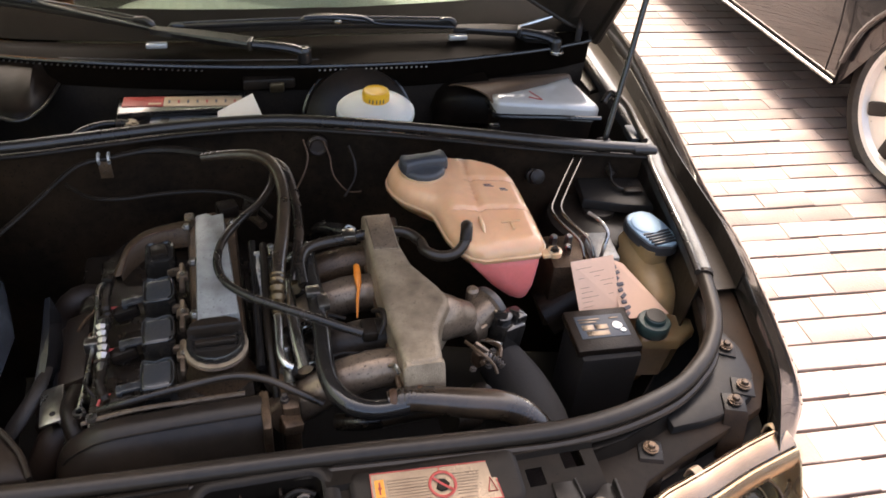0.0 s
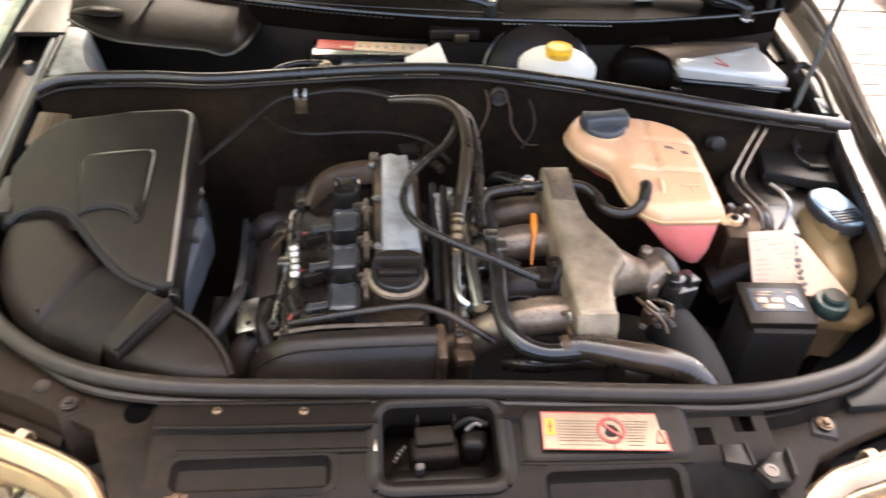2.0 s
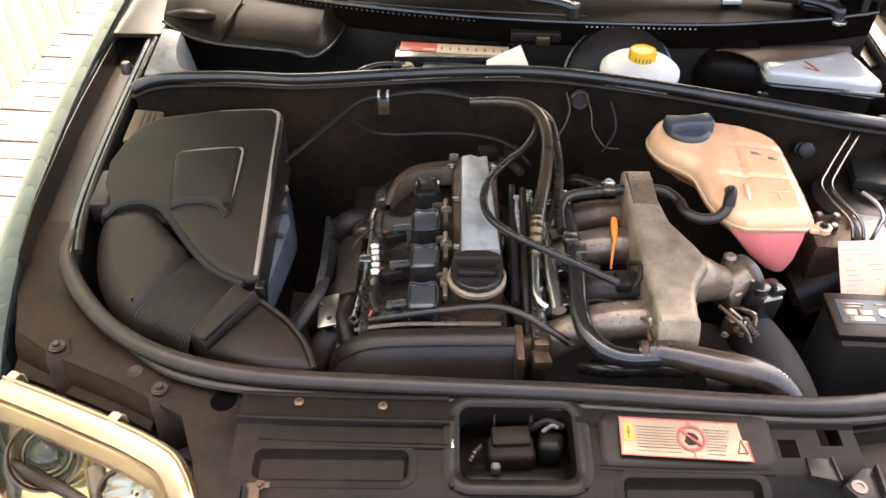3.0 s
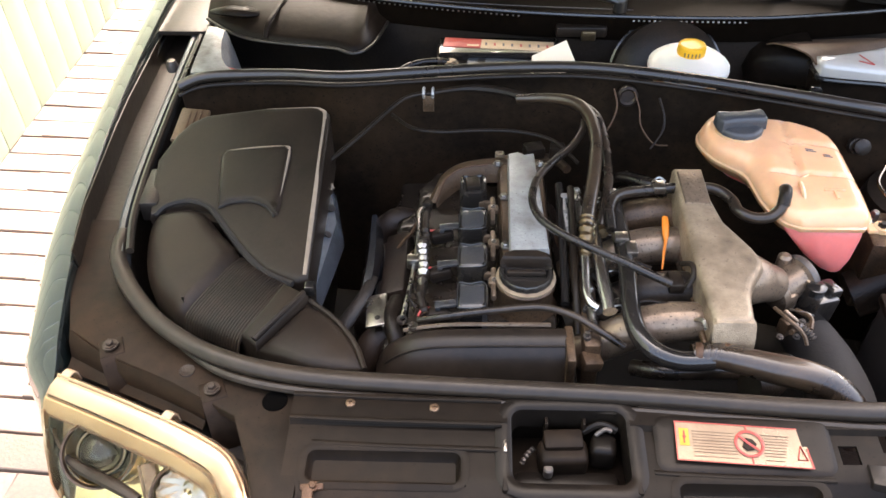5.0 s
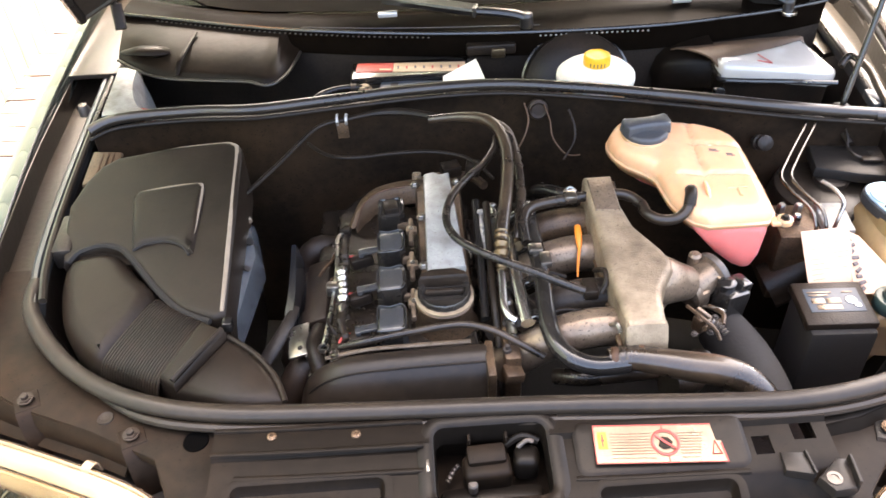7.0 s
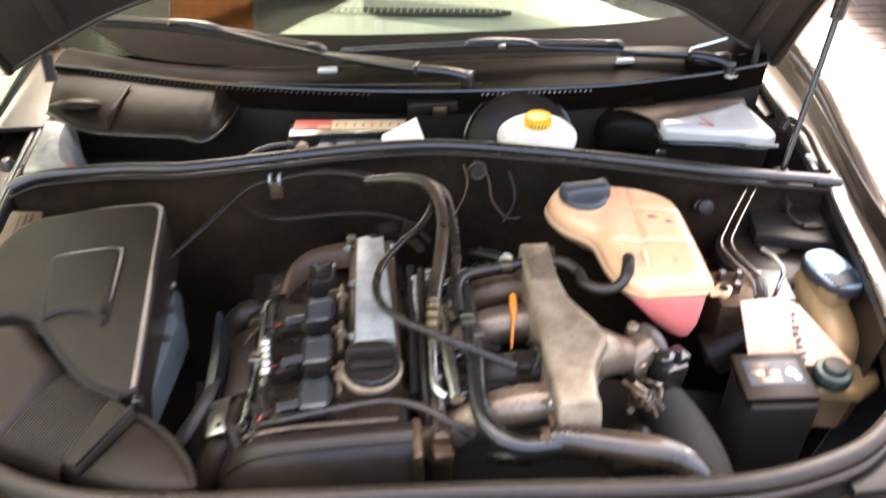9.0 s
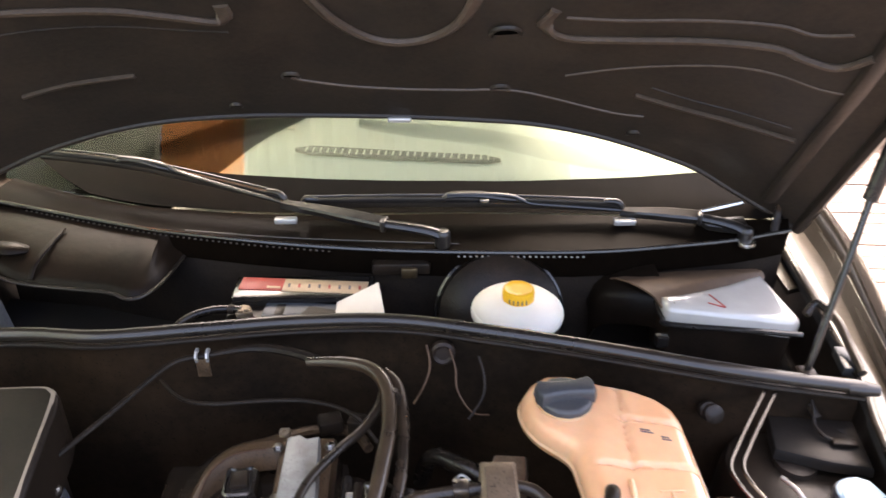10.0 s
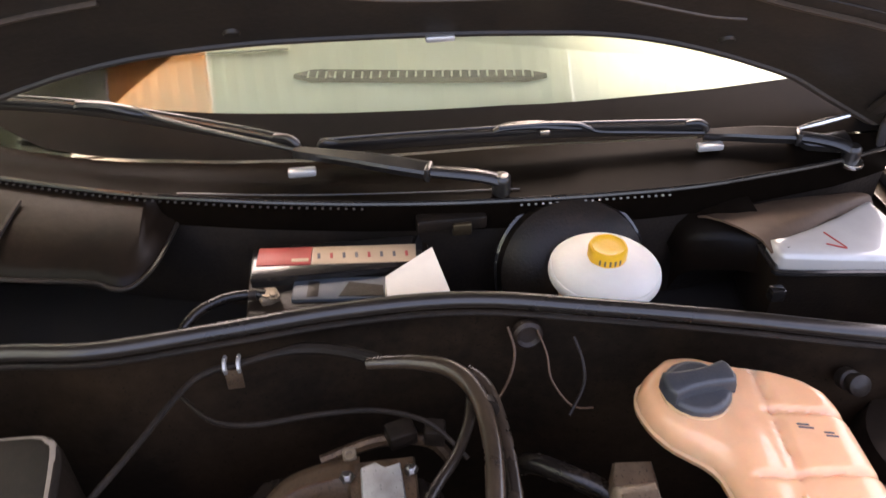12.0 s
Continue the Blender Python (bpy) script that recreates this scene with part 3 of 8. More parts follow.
def loft(rows, thick=None):
    """A skin through rows of points; thick gives it depth along its normals."""
    bm = bmesh.new()
    grid = [[bm.verts.new(p) for p in row] for row in rows]
    for a, b in zip(grid, grid[1:]):
        for j in range(len(a) - 1):
            bm.faces.new((a[j], a[j + 1], b[j + 1], b[j]))
    bmesh.ops.recalc_face_normals(bm, faces=bm.faces)
    if thick:
        bmesh.ops.solidify(bm, geom=bm.faces[:], thickness=thick)
        bmesh.ops.recalc_face_normals(bm, faces=bm.faces)
    return bm


def quad(a, b, c, d, thick=0.0006):
    return loft([(a, b), (d, c)], thick)


def interp(table, x):
    xs, ys = zip(*table)
    return float(np.interp(x, xs, ys))


def bolt(at, r=0.008, turn=(0, 0, 0)):
    head = lathe([(r * 1.6, 0), (r * 1.6, r * 0.35), (r, r * 0.4), (r, r * 1.1), (r * 0.8, r * 1.25)], at, 6, turn)
    return head


# ---- the car's body ----
car = thing("car", (-0.05, 1.2, 0), "dark green car with its bonnet raised on brick paving", "car")
LEFT_RAIL = [(-0.728, 0.345), (-0.752, 0.45), (-0.775, 0.68), (-0.81, 1.20)]
RIGHT_RAIL = [(0.623, 0.33), (0.638, 0.388), (0.657, 0.476), (0.685, 0.62), (0.705, 0.71), (0.745, 1.10), (0.765, 1.32)]
SEAL_REAR = [(-0.752, 0.765, 0.800), (-0.70, 0.785, 0.810), (-0.566, 0.788, 0.814), (-0.45, 0.772, 0.819), (-0.30, 0.780, 0.825), (-0.15, 0.792, 0.828),
             (0.0, 0.785, 0.832), (0.15, 0.748, 0.834), (0.30, 0.717, 0.826), (0.45, 0.682, 0.817), (0.55, 0.667, 0.808), (0.665, 0.652, 0.800)]
SEAL_FRONT = [(-0.735, 0.40, 0.768), (-0.728, 0.345, 0.766), (-0.68, 0.272, 0.762), (-0.613, 0.208, 0.76), (-0.525, 0.16, 0.76), (-0.411, 0.134, 0.76), (-0.232, 0.123, 0.76),
              (-0.019, 0.114, 0.76), (0.19, 0.10, 0.76), (0.29, 0.096, 0.76), (0.376, 0.105, 0.76), (0.46, 0.129, 0.76), (0.517, 0.163, 0.761), (0.557, 0.20, 0.762), (0.592, 0.254, 0.764), (0.619, 0.338, 0.768)]


def fender(sign, crease, full, drop, taper, shoulder=(0.10, 0.36, 0.72)):
    """A front wing: a crease beside the gutter, a rounded shoulder and the flank down to the sill."""
    rows = []
    for y, x, z in spline([(c[1], c[0], c[2]) for c in crease], 4):
        s = sign
        reach = full * min(1, max(0.06, (y - taper[0]) / taper[1]))
        a, b, c = shoulder
        rows.append([(x - s * 0.006, y, z - 0.040), (x - s * 0.002, y, z - 0.004), (x + s * reach * 0.02, y, z), (x + s * reach * 0.30, y, z - drop * a), (x + s * reach * 0.62, y, z - drop * b),
                     (x + s * reach * 0.86, y, z - drop * c), (x + s * reach, y, z - drop * 1.25), (x + s * reach * 1.14, y, max(0.40, z - 0.28)), (x + s * reach * 1.05, y, max(0.33, z - 0.42)), (x + s * reach * 0.76, y, max(0.25, z - 0.50))])
    return loft(rows, 0.002)


part("front_wing", fender(-1, [(-0.765, 0.050, 0.53), (-0.775, 0.085, 0.60), (-0.782, 0.112, 0.645), (-0.781, 0.140, 0.68), (-0.778, 0.170, 0.702), (-0.784, 0.22, 0.727), (-0.800, 0.32, 0.752), (-0.825, 0.45, 0.765), (-0.857, 0.73, 0.78), (-0.875, 1.05, 0.795), (-0.885, 1.40, 0.81)], 0.085, 0.09, (0.07, 0.15)), "paint", car, "glossy dark green wing mirroring the pale fence")
part("front_wing", fender(1, [(0.604, 0.045, 0.690), (0.622, 0.09, 0.724), (0.648, 0.15, 0.745), (0.679, 0.26, 0.755), (0.705, 0.36, 0.758), (0.727, 0.46, 0.762), (0.748, 0.64, 0.770), (0.785, 0.85, 0.785), (0.83, 1.10, 0.80), (0.85, 1.40, 0.81)], 0.066, 0.075, (-0.03, 0.14), (0.19, 0.42, 0.65)), "right_wing_paint", car, "dark wing, its paint toned for the light on this side")


def gutter(sign, rail, crease_x):
    rows = []
    for x, y, _ in spline([(a, b, 0) for a, b in rail], 5):
        xc = crease_x(y)
        rows.append([(x, y, 0.752), (x + sign * 0.012, y, 0.750), (x + sign * 0.016, y, 0.728), (xc - sign * 0.004, y, 0.726), (xc - sign * 0.002, y, 0.77)])
    return loft(rows, 0.002)


part("wing_gutter", gutter(-1, LEFT_RAIL, lambda y: interp([(0.3, -0.795), (0.45, -0.825), (0.73, -0.857), (1.05, -0.875), (1.4, -0.885)], y)), "inner_paint", car)
part("wing_gutter", gutter(1, RIGHT_RAIL, lambda y: interp([(0.26, 0.679), (0.36, 0.705), (0.46, 0.727), (0.64, 0.748), (0.85, 0.785), (1.1, 0.83), (1.4, 0.85)], y)), "inner_paint", car)


def flange(rail, w, z, sign):
    rows = [[(x - w, y, z - 0.03), (x - w, y, z), (x - w * 0.3, y, z + 0.004), (x + w * 0.6, y, z + 0.004), (x + w, y, z - 0.002), (x + w, y, z - 0.03)] for x, y, _ in spline([(a, b, 0) for a, b in rail], 5)]
    return loft(rows)


part("wing_flange", flange(LEFT_RAIL, 0.007, 0.768, -1), "rail", car, "pale steel flange along the wing")
part("wing_flange", flange(RIGHT_RAIL, 0.0115, 0.772, 1), "rail", car, "pale steel flange along the wing")


def edge_rubber(rail, off, z):
    return tube([(x + off, y, z) for x, y in rail], 0.006, 8, 5)


part("flange_seal", edge_rubber(LEFT_RAIL, 0.015, 0.772), "rubber", car)
part("flange_seal", edge_rubber(RIGHT_RAIL, -0.016, 0.774), "rubber", car)

# inner wings, floor of the bay and the wall behind the radiator
def wall_under(line, depth, lean):
    pts = spline(line, 4)
    return loft([[(x, y, z - 0.01), (x + lean[0] * 0.3, y + lean[1] * 0.3, z - depth * 0.4), (x + lean[0], y + lean[1], z - depth)] for x, y, z in pts], 0.003)


part("inner_wing", wall_under([(x, y, 0.76) for x, y in LEFT_RAIL], 0.5, (0.10, 0)), "inner_paint", car)
part("inner_wing", wall_under([(x, y, 0.76) for x, y in RIGHT_RAIL], 0.5, (-0.08, 0)), "inner_paint", car)
part("bulkhead", wall_under([(x, y + 0.004, z - 0.006) for x, y, z in SEAL_REAR], 0.55, (0, 0.01)), "bulkhead", car)
part("bulkhead", wall_under([(x, y + 0.03, z - 0.02) for x, y, z in SEAL_REAR], 0.3, (0, 0.0)), "black", car)
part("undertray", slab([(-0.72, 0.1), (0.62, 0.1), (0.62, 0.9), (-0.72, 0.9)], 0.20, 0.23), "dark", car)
part("radiator_cowl", wall_under([(-0.60, 0.205, 0.735), (-0.42, 0.145, 0.735), (-0.02, 0.128, 0.735), (0.30, 0.11, 0.735), (0.50, 0.15, 0.735)], 0.5, (0, 0.01)), "black", car)


def seal_section(line, r):
    return tube(line, r, 12, 5, flat=0.85)


SEAL_FRONT = [(x * 1.004, y - 0.006, z - 0.003) for x, y, z in SEAL_FRONT]
part("bonnet_seal", seal_section(SEAL_FRONT, 0.0125), "dusty_seal", car, "thick rubber seal along the slam panel")
part("bonnet_seal", seal_section(SEAL_REAR, 0.0115), "rubber", car, "thick rubber seal on the bulkhead")
part("seal_lip", tube([(x, y - (0.002 if k in (0, 11) else 0.016), z - (0.016 if k in (0, 11) else 0.010)) for k, (x, y, z) in enumerate(SEAL_FRONT[3:15])], [0.003] + [0.006] * 10 + [0.003], 8, 5), "dusty_seal", car)
part("seal_lip", tube([(x, y - 0.010, z - 0.013) for x, y, z in SEAL_REAR], 0.004, 8, 5), "black", car)
part("seal_joint", tube([(0.620, 0.326, 0.766), (0.622, 0.330, 0.766), (0.624, 0.335, 0.767)], 0.0135, 12, 2), "black", car)
part("seal_corner", tube([(0.640, 0.654, 0.800), (0.662, 0.651, 0.799), (0.684, 0.648, 0.797)], [0.0125, 0.013, 0.010], 12, 4, flat=0.8), "rubber", car)


# slam panel with the latch well and the pressed pockets
def slam_panel():
    xs = [-0.43, -0.407, -0.36, -0.30, -0.25, -0.214, -0.165, -0.12, -0.06, -0.018, 0.005, 0.025, 0.08, 0.14, 0.195, 0.224, 0.246, 0.275, 0.302, 0.32]
    ys = [None, -0.055, -0.012, 0.002, 0.006, 0.026, 0.034, 0.042, 0.050, 0.056, 0.064, 0.068, 0.082, 0.100, None]
    holes = [(-0.165, -0.018, -0.012, 0.100), (-0.407, -0.214, -0.012, 0.034), (0.025, 0.195, -0.055, 0.002), (0.224, 0.246, 0.026, 0.050), (0.275, 0.302, 0.042, 0.064)]
    height = [(-0.12, 0.692), (-0.055, 0.722), (-0.012, 0.736), (0.034, 0.741), (0.05, 0.743), (0.064, 0.744), (0.068, 0.751), (0.10, 0.752), (0.13, 0.748)]
    rear = [(-0.45, 0.14), (-0.23, 0.123), (0.0, 0.113), (0.19, 0.10), (0.32, 0.098)]
    bm = bmesh.new()
    grid = []
    for x in xs:
        row = []
        for k, y in enumerate(ys):
            yy = -0.12 if k == 0 else interp(rear, x) if y is None else y
            if k == len(ys) - 2:
                yy = min(yy, interp(rear, x) - 0.004)
            row.append(bm.verts.new((x, yy, interp(height, yy) - (1.3 * max(0, 0.004 - yy) * min(1, max(0, (x - 0.19) / 0.04))))))
        grid.append(row)
    for i in range(len(xs) - 1):
        for j in range(len(ys) - 1):
            cx, cy = (xs[i] + xs[i + 1]) / 2, (grid[i][j].co.y + grid[i][j + 1].co.y) / 2
            if any(a < cx < b and c < cy < d for a, b, c, d in holes):
                continue
            bm.faces.new((grid[i][j], grid[i + 1][j], grid[i + 1][j + 1], grid[i][j + 1]))
    bmesh.ops.recalc_face_normals(bm, faces=bm.faces)
    bmesh.ops.solidify(bm, geom=bm.faces[:], thickness=0.004)
    return bm


slam = part("slam_panel", slam_panel(), "slam", car, "dusty black slam panel with pressed pockets")
def pressed_pocket(x0, x1, y0, y1, r, steps, base, floor=True):
    """Rings of a rounded rectangle: each step is (how far outside the edge, height over the panel)."""
    rings = []
    for out, h in steps:
        a, b, c, d, q = x0 - out, x1 + out, y0 - out, y1 + out, max(0.001, r + out)
        ring = []
        for cx, cy, k in ((b - q, d - q, 0), (a + q, d - q, 1), (a + q, c + q, 2), (b - q, c + q, 3)):
            for m in range(6):
                w = math.pi / 2 * (k + m / 5)
                x, y = cx + q * math.cos(w), cy + q * math.sin(w)
                ring.append((x, y, base(y) + h))
        rings.append(ring)
    bm = bmesh.new()
    verts = [[bm.verts.new(p) for p in ring] for ring in rings]
    n = len(rings[0])
    for p, q in zip(verts, verts[1:]):
        for k in range(n):
            bm.faces.new((p[k], p[(k + 1) % n], q[(k + 1) % n], q[k]))
    if floor:
        bm.faces.new(verts[-1])
    bmesh.ops.recalc_face_normals(bm, faces=bm.faces)
    return bm


slope = lambda y: 0.7215 + (y + 0.055) * 0.335 if y < -0.012 else 0.7360 + (y + 0.012) * 0.12
part("pocket", pressed_pocket(-0.402, -0.220, -0.008, 0.030, 0.010, [(0.010, 0.0012), (0.003, 0.0020), (0.0, 0.0008), (-0.003, -0.008), (-0.006, -0.0115)], slope), "slam", slam, "shallow pressed pocket")
part("pocket", pressed_pocket(0.030, 0.190, -0.051, -0.002, 0.010, [(0.010, 0.0012), (0.003, 0.0020), (0.0, 0.0008), (-0.003, -0.010), (-0.006, -0.0145)], slope), "slam", slam, "shallow pressed pocket")
part("latch_frame", pressed_pocket(-0.160, -0.022, -0.006, 0.088, 0.014, [(0.020, 0.0005), (0.016, 0.0025), (0.010, 0.0036), (0.004, 0.0034), (0.0, 0.001), (-0.002, -0.03)], lambda y: 0.7365 + max(0, y) * 0.15, floor=False), "slam_black", slam, "rounded raised frame round the latch")
part("upper_plate", pressed_pocket(0.012, 0.214, 0.014, 0.080, 0.012, [(0.003, 0.0), (0.0, 0.0016), (-0.004, 0.0024), (-0.02, 0.0026)], lambda y: 0.7385 + (y - 0.006) * 0.105 + 0.0045 * min(1, max(0, (y - 0.052) / 0.014))), "slam_black", slam, "black upper part of the slam panel")
part("corner_panel", slab([(-0.41, 0.137), (-0.525, 0.163), (-0.613, 0.211), (-0.68, 0.276), (-0.73, 0.35), (-0.752, 0.46), (-0.825, 0.46), (-0.797, 0.30), (-0.768, 0.222), (-0.70, 0.176), (-0.60, 0.132), (-0.505, 0.080), (-0.474, 0.012), (-0.445, -0.08), (-0.41, -0.08)], 0.722, 0.737, 0.004), "corner_brown", slam, "dusty brown-grey corner panel over the headlight")
part("corner_panel", slab([(0.31, 0.098), (0.376, 0.105), (0.46, 0.127), (0.517, 0.160), (0.557, 0.20), (0.592, 0.256), (0.622, 0.34), (0.70, 0.45), (0.69, 0.33), (0.668, 0.24), (0.640, 0.155), (0.60, 0.100), (0.53, 0.073), (0.45, 0.045), (0.385, 0.018), (0.35, -0.02), (0.335, -0.07), (0.31, -0.07)], 0.700, 0.718, 0.004), "corner_brown", slam, "dusty corner panel over the headlight")
part("corner_lip", loft([[a, Vector(a).lerp(Vector(b), 0.25) + Vector((0, -0.002, -0.004)), Vector(a).lerp(Vector(b), 0.6) + Vector((0, 0.004, -0.010)), b] for a, b in zip(spline([(-0.768, 0.222, 0.7345), (-0.70, 0.176, 0.7345), (-0.60, 0.132, 0.7345), (-0.548, 0.103, 0.7345)], 4), spline([(-0.770, 0.184, 0.692), (-0.690, 0.151, 0.692), (-0.60, 0.112, 0.692), (-0.556, 0.090, 0.692)], 4))], 0.003), "corner_brown", slam, "dusty turned-down edge of the corner panel")
part("pressed_corner", slab([(0.448, 0.116), (0.510, 0.152), (0.553, 0.194), (0.590, 0.250), (0.612, 0.246), (0.622, 0.20), (0.612, 0.150), (0.588, 0.112), (0.545, 0.092), (0.496, 0.084), (0.449, 0.082)], 0.712, 0.732, 0.004), "pale_paint", slam, "grey pressed corner")
part("shelf_edge", loft([[(0.322, 0.066, 0.735), (0.322, 0.058, 0.718)], [(0.37, 0.072, 0.735), (0.37, 0.064, 0.716)], [(0.43, 0.094, 0.735), (0.435, 0.084, 0.716)], [(0.46, 0.108, 0.735), (0.465, 0.098, 0.716)]], 0.003), "slam", slam)
part("seal_shelf", slab([(0.322, 0.101), (0.376, 0.106), (0.46, 0.128), (0.47, 0.112), (0.43, 0.094), (0.37, 0.072), (0.322, 0.064)], 0.722, 0.737, 0.004), "slam", slam)
part("step_tab", joined(slab([(0.251, 0.026), (0.279, 0.023), (0.281, -0.008), (0.249, 0.0)], 0.730, 0.7435, 0.002), box((0.279, -0.008, 0.735), (0.282, 0.024, 0.747), 0.001, (0, 0, 3))), "pale_paint", slam)
part("bracket_tab", joined(slab([(0.284, -0.010), (0.314, 0.014), (0.328, 0.012), (0.322, -0.028), (0.296, -0.030)], 0.726, 0.741, 0.003), box((0.324, -0.026, 0.726), (0.328, 0.012, 0.750), 0.0012, (0, 0, -4))), "pale_paint", slam)
for at in [(-0.358, 0.091, 0.752), (-0.254, 0.086, 0.752)]:
    part("rivet", lathe([(0.0062, 0), (0.0062, 0.002), (0.0045, 0.0032), (0.0026, 0.0032), (0.0022, 0.001)], at, 16), "alu_dark", slam)
for at in [(-0.457, 0.104, 0.7372), (-0.582, 0.150, 0.7372)]:
    r = 0.0155 if at[1] == 0.104 else 0.010
    # no opening is cut: the larger disc's black stands for the hole's shade
    part("drain_hole", lathe([(r * 1.06, 0), (r, 0.0012), (r * 0.9, 0.0008)], at, 24), "plug" if r > 0.012 else "rust", slam)
part("rusty_tab", joined(box((-0.401, -0.058, 0.722), (-0.388, -0.014, 0.7355), 0.002, (16, 0, 4)), box((-0.405, -0.020, 0.728), (-0.378, -0.012, 0.7385), 0.002, (16, 0, 4)), bolt((-0.390, -0.017, 0.737), 0.0045)), "clamp_rust", slam, "small rusty bracket")
part("washer_ring", lathe([(0.009, 0), (0.009, 0.002), (0.005, 0.002), (0.005, 0.0008)], (0.300, -0.014, 0.741), 20, (0, 0, 0)), "dull_bolt", slam)
for x, y, z, turn, strap in [(-0.540, 0.118, 0.7385, 24, 1), (-0.696, 0.188, 0.7385, 24, 1), (0.407, 0.062, 0.721, -18, 1), (0.553, 0.104, 0.735, -20, 1), (0.581, 0.128, 0.735, -24, 0), (0.596, 0.203, 0.735, -30, 0)]:
    w = 0.032
    m = pose(x, y, z, 0, 0, turn)
    lap = part("lamp_bracket", soften(loft([[m @ Vector((u * w, dy, 0.0)) for dy in (-0.016, 0.0, 0.016)] for u in (-0.5, 0.0, 0.5)], 0.004), 0.0015), "corner_brown" if x < 0 else "pale_paint", slam, "bolted tab of the lamp strap")
    part("bolt", joined(lathe([(0.0105, 0.003), (0.0105, 0.005), (0.007, 0.0055), (0.006, 0.0055)], (x, y, z), 18), bolt((x, y, z + 0.005), 0.0055)), "rust" if x < 0 else "alu_dark", lap)
    if strap:
        prof = [(-0.012, 0.000), (-0.019, -0.002), (-0.026, -0.010), (-0.036, -0.034), (-0.044, -0.070)]
        part("strap", loft([[m @ Vector((u * w, dy, dz)) for dy, dz in prof] for u in (-0.5, -0.42, 0.42, 0.5)], 0.003), "corner_brown", lap)
# dark slabs added to give the gaps behind the lamps their shade
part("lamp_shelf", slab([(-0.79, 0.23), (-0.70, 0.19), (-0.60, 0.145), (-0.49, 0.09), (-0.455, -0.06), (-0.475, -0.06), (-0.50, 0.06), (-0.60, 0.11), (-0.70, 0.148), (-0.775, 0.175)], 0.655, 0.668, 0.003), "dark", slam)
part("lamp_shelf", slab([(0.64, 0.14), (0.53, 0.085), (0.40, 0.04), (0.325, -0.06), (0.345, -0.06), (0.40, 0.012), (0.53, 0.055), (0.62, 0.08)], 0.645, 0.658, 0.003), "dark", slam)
for k, (y, z, x0, x1) in enumerate(((0.067, 0.7515, -0.43, -0.172), (0.101, 0.7530, -0.43, -0.172), (0.037, 0.7425, -0.40, -0.172), (0.092, 0.7525, -0.005, 0.31), (0.0075, 0.7385, 0.005, 0.21))):
    part("pressed_bead", tube([(x0, y + 0.004, z - 0.001), (x0 * 0.6 + x1 * 0.4, y, z), (x1, y - 0.002, z)], 0.0038, 8, 5, flat=0.7), "slam", slam)

# bonnet latch in its well
latch = part("latch_well", box((-0.172, -0.018, 0.668), (-0.011, 0.104, 0.678), 0.002), "slam", slam, "dark latch well")
for lo, hi in (((-0.172, 0.098, 0.664), (-0.012, 0.104, 0.748)), ((-0.172, -0.018, 0.664), (-0.165, 0.097, 0.740)), ((-0.018, -0.018, 0.664), (-0.011, 0.097, 0.740)), ((-0.164, -0.018, 0.664), (-0.019, -0.012, 0.735))):
    part("well_wall", box(lo, hi, 0.002), "slam", latch)
part("latch_body", joined(box((-0.126, 0.034, 0.685), (-0.066, 0.070, 0.722), 0.008, (0, 0, 3), 3), box((-0.120, 0.050, 0.716), (-0.072, 0.076, 0.731), 0.004, (8, 0, 3)), box((-0.118, 0.076, 0.70), (-0.114, 0.094, 0.738), 0.0015), box((-0.072, 0.076, 0.70), (-0.068, 0.094, 0.738), 0.0015)), "slam", latch, "boxy dusty latch")
part("latch_lever", joined(box((-0.062, 0.046, 0.685), (-0.030, 0.078, 0.724), 0.009, (0, 0, -8), 3), tube([(-0.070, 0.078, 0.722), (-0.050, 0.082, 0.732), (-0.030, 0.076, 0.728)], 0.005, 8, 4)), "slam_black", latch)
part("latch_base", box((-0.155, 0.012, 0.672), (-0.028, 0.040, 0.696), 0.008), "slam_black", latch)
part("latch_spring", tube([(-0.145, 0.052, 0.690), (-0.138, 0.06, 0.698), (-0.130, 0.066, 0.702)], 0.004, 8, 5, ribs=0.4), "dull_bolt", latch)
part("latch_striker", lathe([(0.006, 0), (0.006, 0.012), (0.004, 0.014)], (-0.115, 0.030, 0.70), 14), "dull_bolt", latch)
part("latch_pin", tube([(-0.056, 0.070, 0.726), (-0.045, 0.074, 0.733), (-0.037, 0.072, 0.732)], 0.003, 8), "dull_bolt", latch)
# steel chip added to give the well's edge its glint
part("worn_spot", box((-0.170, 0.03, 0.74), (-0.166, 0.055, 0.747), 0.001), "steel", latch)


